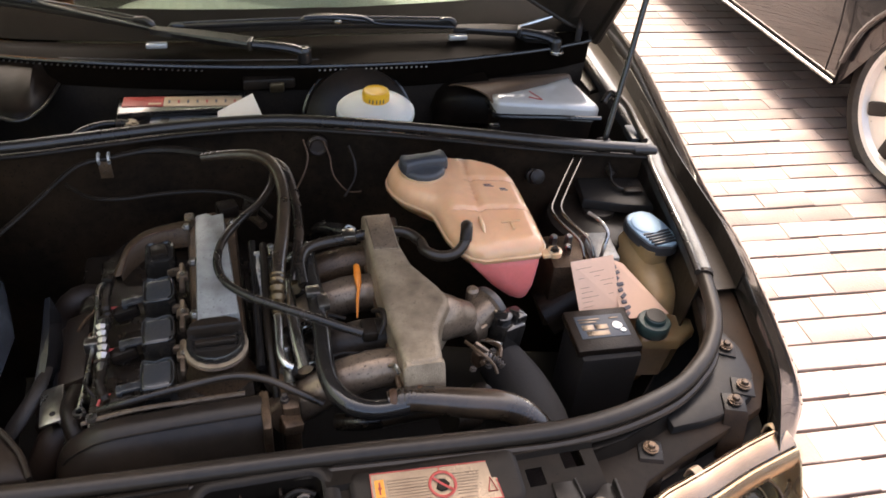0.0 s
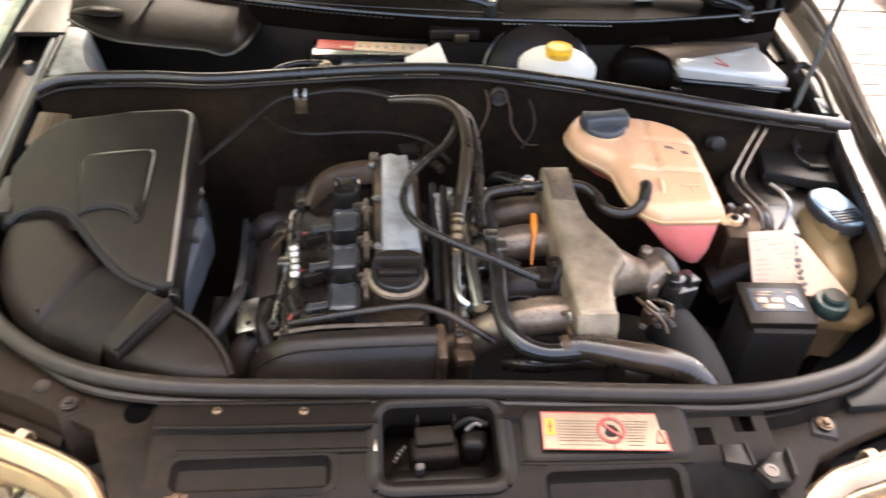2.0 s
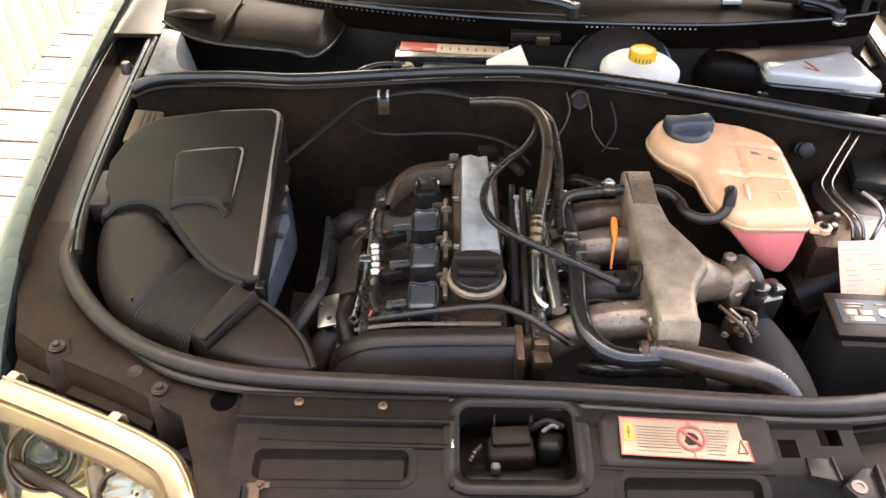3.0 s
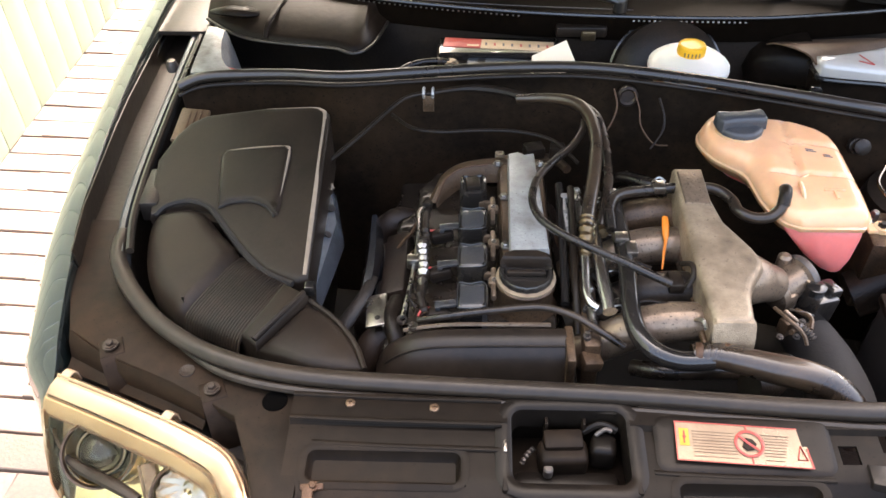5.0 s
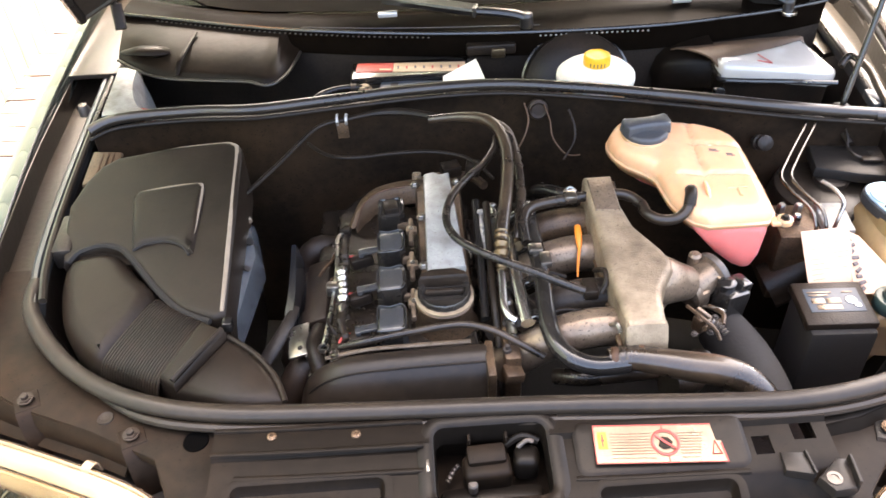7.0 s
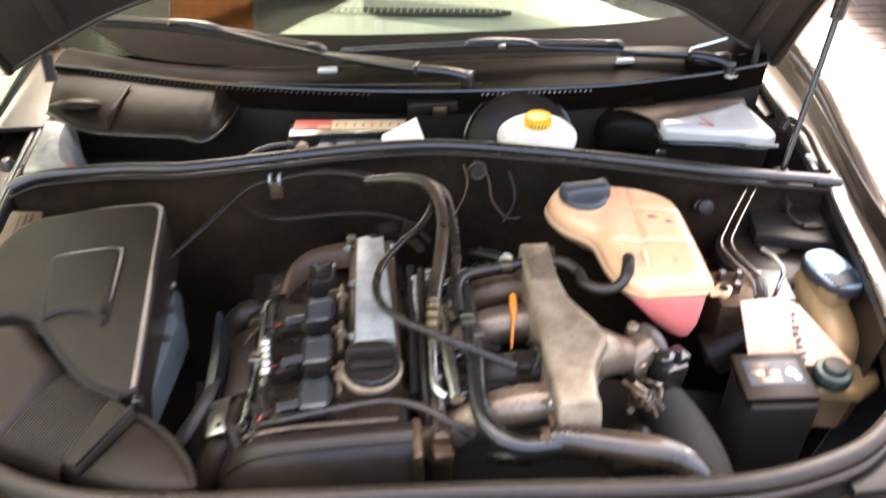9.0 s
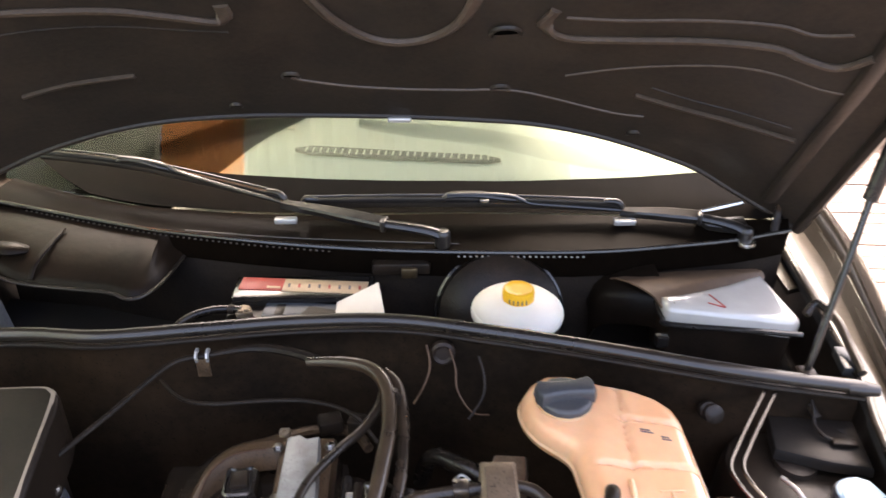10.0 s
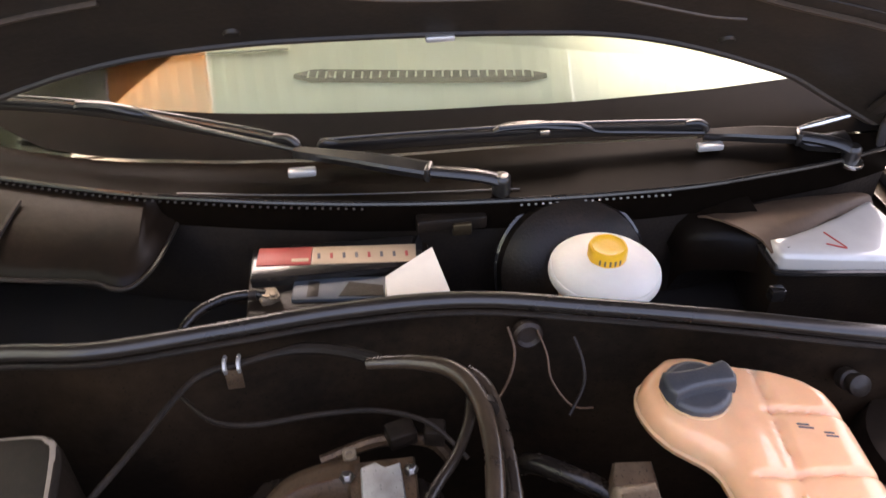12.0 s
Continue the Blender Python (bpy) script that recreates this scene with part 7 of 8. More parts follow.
TANK_L = [(0.408, 0.278), (0.416, 0.260), (0.430, 0.249), (0.450, 0.240), (0.470, 0.234), (0.500, 0.231), (0.530, 0.228), (0.546, 0.221), (0.560, 0.206), (0.577, 0.188), (0.600, 0.175), (0.625, 0.169), (0.645, 0.170), (0.662, 0.180), (0.676, 0.200), (0.683, 0.218)]
TANK_R = [(0.408, 0.366), (0.414, 0.376), (0.424, 0.382), (0.470, 0.385), (0.560, 0.386), (0.590, 0.385), (0.606, 0.381), (0.622, 0.366), (0.636, 0.342), (0.650, 0.306), (0.664, 0.274), (0.676, 0.250), (0.683, 0.228)]
TANK = [(interp(TANK_L, y), y) for y in np.linspace(0.408, 0.683, 26)] + [(interp(TANK_R, y), y) for y in np.linspace(0.683, 0.408, 26)]


def tank_height(x, y):
    """The moulded top: a rounded crown, a pillow on the hose side and grooves between the panels."""
    edge = min(x - interp(TANK_L, y), interp(TANK_R, y) - x, y - 0.4082, 0.76 * (0.690 - y))
    e = min(1.0, max(0.0, edge / 0.024))
    crown = 0.8045 + 0.05 * (y - 0.5)
    bell = lambda v, w: math.exp(-(v / w) ** 2)
    crown += 0.0065 * bell(x - 0.262, 0.018) * bell(y - 0.545, 0.045) + 0.004 * bell(x - 0.258, 0.016) * bell(y - 0.470, 0.030)
    right = 1 / (1 + math.exp(-(x - 0.293) / 0.003))
    crown += 0.0030 * right * min(1, max(0, (0.385 - x) / 0.03))
    crown -= 0.0062 * bell(x - 0.296 - 0.05 * max(0, y - 0.51), 0.0036) * (1 if y > 0.508 else bell(y - 0.508, 0.010))
    crown -= 0.0058 * right * bell(y - 0.589 + 0.20 * (x - 0.295), 0.0034)
    crown -= 0.0058 * (right + (1 - right) * min(1, max(0, (x - 0.240) / 0.02))) * bell(y - 0.507 + 0.10 * (x - 0.295), 0.0034)
    return 0.7795 + (crown - 0.7795) * math.sqrt(1 - (1 - e) ** 2)


def tank_top():
    rows = []
    for y in np.linspace(0.4082, 0.6828, 76):
        a, b = interp(TANK_L, y), interp(TANK_R, y)
        rows.append([(x, y, tank_height(x, y)) for x in (a + (b - a) * (0.5 - 0.5 * math.cos(math.pi * (0.5 * k / 59 + 0.5 * (0.5 - 0.5 * math.cos(math.pi * k / 59))))) for k in range(60))])
    return loft(rows)


part("upper_shell", joined(tank_top(), stack(TANK, [(0.035, 0.742), (0.010, 0.756), (0.002, 0.770), (-0.003, 0.7725), (-0.0035, 0.7785), (0.0, 0.7800), (0.004, 0.7802)])), "tank", tank, "yellowed upper shell with moulded panels", 60)
low = loft([[(x, y + 0.012, z + 0.006) for x, y, z in row] for row in (
    ((0.255, 0.408, 0.768), (0.262, 0.403, 0.755), (0.300, 0.398, 0.712), (0.328, 0.398, 0.690)), ((0.300, 0.399, 0.768), (0.303, 0.394, 0.755), (0.325, 0.388, 0.715), (0.338, 0.388, 0.688)),
    ((0.366, 0.396, 0.768), (0.366, 0.391, 0.755), (0.360, 0.387, 0.712), (0.352, 0.388, 0.688)), ((0.377, 0.412, 0.768), (0.376, 0.41, 0.755), (0.370, 0.405, 0.715), (0.360, 0.402, 0.690)),
    ((0.374, 0.56, 0.768), (0.372, 0.56, 0.760), (0.364, 0.55, 0.72), (0.352, 0.53, 0.695)), ((0.30, 0.59, 0.768), (0.30, 0.585, 0.760), (0.31, 0.56, 0.72), (0.325, 0.53, 0.695)),
    ((0.245, 0.47, 0.768), (0.252, 0.465, 0.757), (0.29, 0.45, 0.715), (0.322, 0.44, 0.692)), ((0.255, 0.408, 0.768), (0.262, 0.403, 0.755), (0.300, 0.398, 0.712), (0.328, 0.398, 0.690)))])
bmesh.ops.remove_doubles(low, verts=low.verts, dist=0.0005)
bmesh.ops.holes_fill(low, edges=low.edges, sides=12)
bmesh.ops.recalc_face_normals(low, faces=low.faces)
part("lower_shell", soften(low, 0.006, 2), "coolant", tank, "pink lower shell filled with coolant")
part("lower_neck", stack([(0.195, 0.63), (0.198, 0.59), (0.222, 0.563), (0.252, 0.54), (0.275, 0.59), (0.245, 0.645)], [(0.02, 0.735), (0.006, 0.750), (0.004, 0.768)], smooth=3), "coolant", tank)
CX, CY = 0.228, 0.624
part("neck", lathe([(0.053, 0.784), (0.050, 0.792), (0.045, 0.799), (0.0415, 0.803), (0.040, 0.812)], (CX, CY, 0), 36), "tank", tank)
part("moulded_ridge", tube([(0.286, 0.440, 0.797), (0.287, 0.462, 0.8045), (0.288, 0.482, 0.8065)], [0.002, 0.0042, 0.003], 8, 4), "tank", tank)
part("level_mark", joined(box((0.318, 0.462, 0.8040), (0.350, 0.4655, 0.8085), 0.001), box((0.332, 0.444, 0.8035), (0.336, 0.463, 0.8075), 0.001)), "tank", tank)
for x, y, w in ((0.326, 0.562, 0.016), (0.349, 0.548, 0.013)):
    z = tank_height(x, y)
    part("print_mark", joined(box((x - w / 2, y - 0.0035, z), (x + w / 2, y - 0.0015, z + 0.0008), 0.0003, (3, 0, -14)), box((x - w / 2, y + 0.001, z), (x + w * 0.3, y + 0.003, z + 0.0010), 0.0003, (3, 0, -14))), "ink", tank)
part("mount_lug", joined(lathe([(0.012, -0.004), (0.012, 0.004), (0.006, 0.005), (0.005, 0.002)], (0.394, 0.410, 0.778), 16), box((0.372, 0.401, 0.773), (0.392, 0.419, 0.781), 0.003)), "tank", tank)
part("lug_bolt", bolt((0.394, 0.410, 0.782), 0.005), "black", tank)
part("spigot", tube([(0.262, 0.470, 0.800), (0.260, 0.460, 0.809), (0.256, 0.447, 0.808), (0.252, 0.436, 0.798)], 0.0095, 12, 4), "black", tank)
part("spigot_base", lathe([(0.014, 0), (0.013, 0.004), (0.010, 0.006)], (0.262, 0.470, 0.7985), 18, (20, 0, 0)), "tank", tank)
tcap = part("tank_cap", lathe([(0.0365, 0.806), (0.0385, 0.808), (0.0385, 0.817), (0.037, 0.820), (0.034, 0.822), (0.030, 0.8225)], (CX, CY, 0), 40, (0, 0, 0), lobes=26, depth=0.02), "cap_grey", tank, "dark blue-grey screw cap")
grip = [(-0.041, -0.008), (-0.036, -0.017), (-0.018, -0.0135), (0.0, -0.0125), (0.018, -0.0135), (0.036, -0.017), (0.041, -0.008), (0.041, 0.010), (0.036, 0.018), (0.018, 0.0145), (0.0, 0.0135), (-0.018, 0.0145), (-0.036, 0.018), (-0.041, 0.010)]
turn = Matrix.Rotation(radians(7), 2)
part("grip", stack([tuple(turn @ Vector(p) + Vector((CX, CY))) for p in grip], [(-0.001, 0.818), (0, 0.830), (0.0012, 0.834), (0.003, 0.8362), (0.006, 0.837)], (0, 0.03), (CX, CY)), "cap_grey", tcap)

# ---- air filter box ----
airbox = thing("air_filter_box", (-0.58, 0.40, 0.50), "grey-black plastic air filter box with ribbed intake duct", "air filter box")
AT, AB = (0.13, 0.19), (-0.47, 0.623)
part("lid", stack([(-0.666, 0.648), (-0.56, 0.650), (-0.480, 0.642), (-0.462, 0.636), (-0.450, 0.622), (-0.446, 0.600), (-0.440, 0.290), (-0.458, 0.286), (-0.506, 0.310), (-0.542, 0.346), (-0.582, 0.398), (-0.602, 0.424), (-0.622, 0.443), (-0.655, 0.455), (-0.690, 0.450), (-0.712, 0.432), (-0.725, 0.50), (-0.730, 0.553), (-0.712, 0.605), (-0.693, 0.633)],
                   [(0, 0.74), (0, 0.828), (0.0012, 0.8325), (0.0035, 0.8350), (0.007, 0.836), (0.014, 0.836)], AT, AB), "airbox", airbox, "grained lid with a raised panel", 60)
part("raised_panel", stack([(-0.617, 0.540), (-0.610, 0.552), (-0.512, 0.549), (-0.503, 0.538), (-0.503, 0.465), (-0.504, 0.410), (-0.510, 0.411), (-0.523, 0.427), (-0.538, 0.437), (-0.552, 0.441), (-0.583, 0.442), (-0.599, 0.434), (-0.606, 0.47)], [(-0.004, 0.832), (-0.001, 0.8385), (0.002, 0.8415), (0.006, 0.8425), (0.012, 0.8425)], AT, AB), "airbox", airbox, "", 60)
# thin pale tubes stand in for light caught by the edges
part("panel_edge", tube([(-0.606, 0.551, 0.8085), (-0.560, 0.551, 0.8145), (-0.513, 0.547, 0.8195), (-0.505, 0.538, 0.819), (-0.504, 0.50, 0.812), (-0.505, 0.45, 0.802), (-0.506, 0.415, 0.7955)], [0.0012, 0.0022, 0.0026, 0.0028, 0.0026, 0.002, 0.001], 8, 4, flat=0.6), "edge_highlight", airbox, "painted highlight on the raised panel's edge")
# dark tube paints the shade where the raised panel sinks
part("panel_crease", tube([(-0.600, 0.432, 0.7855), (-0.583, 0.440, 0.789), (-0.552, 0.4395, 0.793), (-0.523, 0.425, 0.7945), (-0.508, 0.404, 0.7925)], 0.0024, 6, 4), "dark", airbox)
part("lid_edge", tube([(-0.56, 0.646, 0.8275), (-0.484, 0.638, 0.8355), (-0.465, 0.630, 0.8365), (-0.456, 0.612, 0.834), (-0.453, 0.52, 0.8165), (-0.449, 0.40, 0.7945), (-0.446, 0.295, 0.7755)], [0.001, 0.002, 0.0032, 0.004, 0.0042, 0.0044, 0.003], 8, 5, flat=0.6), "edge_highlight", airbox, "painted pale highlight along the lid's edge")
part("lower_case", stack([(-0.70, 0.62), (-0.475, 0.61), (-0.462, 0.60), (-0.452, 0.30), (-0.50, 0.31), (-0.60, 0.42), (-0.69, 0.44)], [(0.01, 0.45), (0, 0.62), (0, 0.765)], smooth=0), "black", airbox)
part("side_pad", box((-0.738, 0.45, 0.74), (-0.705, 0.545, 0.778), 0.006, (0, 0, 4)), "dusty_black", airbox)
DT, DB = (0.10, 0.10), (-0.5, 0.35)
part("duct_elbow", stack([(-0.705, 0.440), (-0.657, 0.452), (-0.624, 0.440), (-0.588, 0.395), (-0.549, 0.338), (-0.602, 0.240), (-0.640, 0.258), (-0.672, 0.295), (-0.694, 0.34), (-0.708, 0.395)], [(0.01, 0.58), (0, 0.70), (0, 0.758), (0.004, 0.770), (0.012, 0.779), (0.022, 0.783), (0.028, 0.784)], DT, DB, smooth=3), "airbox", airbox, "smooth intake elbow", 60)
part("lid_gap", tube([(-0.706, 0.437, 0.764), (-0.69, 0.452, 0.772), (-0.655, 0.458, 0.778), (-0.622, 0.445, 0.778), (-0.60, 0.421, 0.776), (-0.578, 0.392, 0.773), (-0.54, 0.343, 0.769), (-0.503, 0.307, 0.767), (-0.462, 0.284, 0.768)], 0.0050, 6, 5), "dark", airbox)
for k in range(22):
    f = k / 21
    a = Vector((-0.549, 0.336, 0.766)).lerp(Vector((-0.472, 0.281, 0.768)), f)
    b = Vector((-0.602, 0.240, 0.752)).lerp(Vector((-0.517, 0.197, 0.755)), f)
    mid = (a + b) / 2 + Vector((0, 0, 0.004))
    part("bellows_rib", tube([a + Vector((0.01, 0.015, -0.02)), a, mid, b, b - Vector((0.006, 0.012, 0.02))], 0.0024, 6, 3), "black", airbox)
part("bellows_core", stack([(-0.549, 0.336), (-0.472, 0.281), (-0.517, 0.197), (-0.602, 0.240)], [(0.004, 0.60), (0.004, 0.755), (0.01, 0.762)], DT, (-0.53, 0.27)), "black", airbox)
part("collar", joined(stack([(-0.474, 0.284), (-0.436, 0.260), (-0.493, 0.176), (-0.519, 0.196)], [(0, 0.62), (0, 0.762), (0.003, 0.767), (0.008, 0.769)], DT, (-0.48, 0.23)), tube([(-0.442, 0.264, 0.772), (-0.466, 0.225, 0.772), (-0.496, 0.182, 0.766)], 0.004, 8, 4)), "airbox", airbox)
part("snout", stack([(-0.438, 0.262), (-0.410, 0.242), (-0.386, 0.219), (-0.362, 0.185), (-0.346, 0.145), (-0.42, 0.148), (-0.494, 0.176)], [(0.004, 0.62), (0, 0.70), (0, 0.748), (0.006, 0.756), (0.014, 0.759)], (0, 0.06), (-0.4, 0.2)), "airbox", airbox, "flattened air intake snout")
part("snout_edge", tube([(-0.436, 0.262, 0.758), (-0.410, 0.242, 0.757), (-0.386, 0.219, 0.755), (-0.362, 0.185, 0.752), (-0.347, 0.147, 0.75)], 0.004, 8, 4), "airbox", airbox)
part("latch_clip", box((-0.443, 0.270, 0.758), (-0.43, 0.285, 0.775), 0.002), "gloss_black", airbox)
tower = thing("support_bracket", (-0.43, 0.45, 0.50), "bare pale metal bracket beside the air filter box", "bracket")
part("sheet", loft([[(-0.466, 0.575, 0.738), (-0.454, 0.570, 0.735), (-0.444, 0.565, 0.70)], [(-0.455, 0.53, 0.738), (-0.440, 0.517, 0.733), (-0.430, 0.51, 0.69)], [(-0.448, 0.47, 0.735), (-0.429, 0.470, 0.726), (-0.420, 0.465, 0.68)], [(-0.446, 0.41, 0.732), (-0.434, 0.408, 0.724), (-0.427, 0.40, 0.68)], [(-0.447, 0.355, 0.730), (-0.439, 0.35, 0.722), (-0.434, 0.345, 0.68)], [(-0.449, 0.31, 0.725), (-0.443, 0.305, 0.718), (-0.440, 0.30, 0.68)]], 0.003), "sheet_steel", tower)
part("hole", lathe([(0.006, 0), (0.006, 0.002), (0.004, 0.002)], (-0.438, 0.435, 0.730), 14, (0, 30, 0)), "dark", tower)
part("hole", lathe([(0.008, 0), (0.008, 0.002), (0.005, 0.002)], (-0.441, 0.495, 0.735), 14, (0, 25, 0)), "dark", tower)
part("screw", bolt((-0.450, 0.545, 0.740), 0.006, (0, 20, 0)), "steel", tower)

# ---- battery in the scuttle ----
battery = thing("battery", (-0.16, 0.88, 0.64), "black car battery with red and cream label strip", "battery")
part("case", box((-0.285, 0.80, 0.64), (-0.035, 0.965, 0.785), 0.006), "black", battery)
part("top", box((-0.28, 0.895, 0.78), (-0.045, 0.962, 0.8005), 0.004), "gloss_black", battery)
part("label_red", box((-0.271, 0.918, 0.800), (-0.198, 0.954, 0.8022), 0.0006, (0, 0, -5)), "red", battery)
part("label_cream", box((-0.198, 0.908, 0.800), (-0.056, 0.944, 0.8022), 0.0006, (0, 0, -5)), "cream", battery)
for k in range(8):
    x = -0.188 + 0.017 * k
    part("label_mark", box((x - 0.002, 0.924 - 0.0015 * k, 0.802), (x + 0.002, 0.935 - 0.0015 * k, 0.8028), 0.0003), "red" if k % 3 == 1 else "ink", battery)
part("side_label", box((-0.225, 0.921, 0.8022), (-0.202, 0.927, 0.8030), 0.0003, (0, 0, -5)), "cream", battery)
part("handle_plate", joined(box((-0.225, 0.853, 0.782), (-0.095, 0.897, 0.790), 0.003, (0, 0, -6))), "blue_grey", battery, "blue-grey terminal cover")
part("cover_cut", joined(box((-0.205, 0.862, 0.7895), (-0.190, 0.892, 0.7905), 0.0003, (0, 0, -6)), stack([(-0.165, 0.858), (-0.105, 0.850), (-0.105, 0.872), (-0.15, 0.885)], [(0, 0.789), (0.0005, 0.7908)])), "black", battery)
part("terminal", joined(lathe([(0.010, 0.78), (0.009, 0.80)], (-0.255, 0.868, 0), 14), box((-0.268, 0.858, 0.785), (-0.242, 0.880, 0.797), 0.004, (0, 0, 20)), bolt((-0.248, 0.862, 0.797), 0.005)), "alu", battery, "grey lead terminal clamp")
hose("battery_cable", [(-0.375, 0.81, 0.74), (-0.368, 0.825, 0.775), (-0.345, 0.852, 0.790), (-0.31, 0.870, 0.794), (-0.275, 0.872, 0.795), (-0.258, 0.868, 0.795)], 0.007, "hose", "black battery cable with bare copper end", "cable", clamps=(0.82,))
single("folded_paper", joined(quad((-0.102, 0.862, 0.812), (-0.036, 0.898, 0.826), (-0.022, 0.806, 0.820), (-0.102, 0.806, 0.812), 0.0012), quad((-0.102, 0.862, 0.812), (-0.102, 0.806, 0.812), (-0.104, 0.808, 0.788), (-0.104, 0.86, 0.788), 0.0012)), "paper", (-0.06, 0.85, 0.80), "folded cream paper propped on the battery", "paper")

# ---- brake fluid reservoir ----
res = thing("brake_fluid_reservoir", (0.18, 0.835, 0.64), "white round brake fluid reservoir with yellow cap", "fluid reservoir")
RX, RY = 0.188, 0.845
part("bowl", lathe([(0.035, 0.66), (0.052, 0.735), (0.0600, 0.775), (0.0625, 0.8100)], (RX, RY, 0), 40), "amber_bowl", res, "translucent amber-tinged bowl")
part("shoulder", lathe([(0.062, 0.7955), (0.0700, 0.7965), (0.0742, 0.7990), (0.0748, 0.8025), (0.0735, 0.8070), (0.0700, 0.8125), (0.0640, 0.8180), (0.0550, 0.8225), (0.0440, 0.8260), (0.0330, 0.8285), (0.0240, 0.8300)], (RX, RY, 0), 48), "white_plastic", res, "white flanged lid")
part("shoulder_bead", lathe([(0.0722, 0.8075), (0.0738, 0.8090), (0.0722, 0.8110), (0.0700, 0.8115)], (RX, RY, 0), 48, caps=(False, False)), "white_plastic", res)
rcap = part("reservoir_cap", lathe([(0.0250, 0.822), (0.0258, 0.825), (0.0258, 0.8435), (0.0248, 0.8465), (0.0215, 0.848), (0.020, 0.847), (0.011, 0.847)], (RX, RY, 0), 40, lobes=32, depth=0.025), "yellow", res, "ribbed yellow cap")
for k in range(5):
    a = radians(-128 + 15 * k)
    c = Vector((RX + 0.0258 * math.cos(a), RY + 0.0258 * math.sin(a), 0.836))
    part("cap_print", box(c - Vector((0.0012, 0.0006, 0.004)), c + Vector((0.0012, 0.0006, 0.004)), 0.0002, (0, 0, math.degrees(a) + 90)), "print_brown", rcap)
servo = thing("brake_servo", (0.17, 0.92, 0.64), "round black brake servo behind the fluid reservoir", "brake servo")
part("drum", lathe([(0.095, -0.05), (0.108, -0.03), (0.110, 0.0), (0.106, 0.02), (0.085, 0.036), (0.05, 0.046), (0.02, 0.048)], (0.17, 0.93, 0.735), 44, (62, 0, 0)), "black", servo)
part("drum_seam", lathe([(0.110, -0.004), (0.114, -0.002), (0.114, 0.003), (0.110, 0.005)], (0.17, 0.93, 0.735), 44, (62, 0, 0), caps=(False, False)), "gloss_black", servo)
single("master_cylinder", tube([(0.175, 0.93, 0.70), (0.175, 0.85, 0.675), (0.175, 0.77, 0.665)], 0.022, 14, 3), "alu_dark", (0.175, 0.85, 0.65), "cast brake master cylinder under the reservoir", "brake cylinder")

# ---- fuse box lid ----
fuse = thing("fuse_box", (0.53, 0.90, 0.66), "black plastic fuse box with its shine painted pale", "fuse box")
FB = [(0.425, 0.892), (0.425, 0.838), (0.432, 0.827), (0.560, 0.816), (0.625, 0.809), (0.642, 0.818), (0.644, 0.830), (0.622, 0.978), (0.606, 0.995), (0.47, 0.992), (0.44, 0.965)]
LID = [(0.425, 0.866), (0.425, 0.838), (0.432, 0.827), (0.560, 0.816), (0.625, 0.809), (0.642, 0.818), (0.644, 0.830), (0.630, 0.958), (0.600, 0.943), (0.550, 0.915), (0.500, 0.892), (0.455, 0.874)]
# the lid's highlight is painted: pale front part, brown rear part
part("lid", stack(LID, [(0, 0.777), (0, 0.800), (0.0025, 0.806), (0.008, 0.8095), (0.014, 0.8105), (0.020, 0.811)], (-0.085, -0.02), (0.53, 0.83)), "lid", fuse, "lid front painted pale for the sky's reflection", 60)
lid_z = lambda x, y: 0.8075 - 0.085 * (x - 0.53) - 0.02 * (y - 0.83)
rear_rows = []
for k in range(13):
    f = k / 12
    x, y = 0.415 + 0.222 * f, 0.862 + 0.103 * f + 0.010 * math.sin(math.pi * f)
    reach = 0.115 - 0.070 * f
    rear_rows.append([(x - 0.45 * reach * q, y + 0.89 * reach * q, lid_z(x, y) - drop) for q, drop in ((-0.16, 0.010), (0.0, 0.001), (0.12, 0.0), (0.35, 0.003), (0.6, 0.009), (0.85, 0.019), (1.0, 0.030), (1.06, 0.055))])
part("lid_rear", loft(rear_rows, 0.003), "rear_brown", fuse, "rear slope of the lid, dust and mirrored bonnet painted brown")
part("case", stack(FB, [(0.012, 0.66), (0.006, 0.778)]), "black", fuse)
part("lid_lip", tube([(0.424, 0.88, 0.793), (0.424, 0.836, 0.792), (0.434, 0.823, 0.789), (0.56, 0.812, 0.783), (0.643, 0.804, 0.779)], 0.005, 8, 4), "gloss_black", fuse)
part("side_cover", loft([[(x, 0.885 + 0.5 * (0.43 - x), z - 0.06), (x, 0.892 + 0.5 * (0.43 - x), z - 0.012), (x, 0.905 + 0.45 * (0.43 - x), z), (x, 0.950 + 0.2 * (0.43 - x), z + 0.008), (x, 0.995, z + 0.012), (x, 1.0, z - 0.03)] for x, z in ((0.330, 0.730), (0.340, 0.762), (0.356, 0.778), (0.385, 0.788), (0.415, 0.795), (0.445, 0.797))], 0.003), "cover_brown", fuse, "dusty sloping side of the cover")
part("red_mark", tube([(0.508, 0.872, 0.8128), (0.519, 0.846, 0.8124), (0.523, 0.836, 0.8122), (0.512, 0.840, 0.8130), (0.498, 0.846, 0.8142)], 0.0011, 5, 3), "red", fuse, "red scribbled pen mark")
part("corner_clip", box((0.405, 0.792, 0.765), (0.425, 0.808, 0.785), 0.003), "gloss_black", fuse)
hose("loom", [(0.655, 0.83, 0.80), (0.675, 0.84, 0.815), (0.69, 0.80, 0.81), (0.692, 0.75, 0.795), (0.69, 0.70, 0.785)], 0.007, "hose", "black wiring loom beside the fuse box", "cable")

# ---- right-hand corner: brake unit, service tags, boxes and bottles ----
abs_unit = thing("abs_unit", (0.48, 0.48, 0.55), "grey metal brake unit behind the service tag", "brake unit")
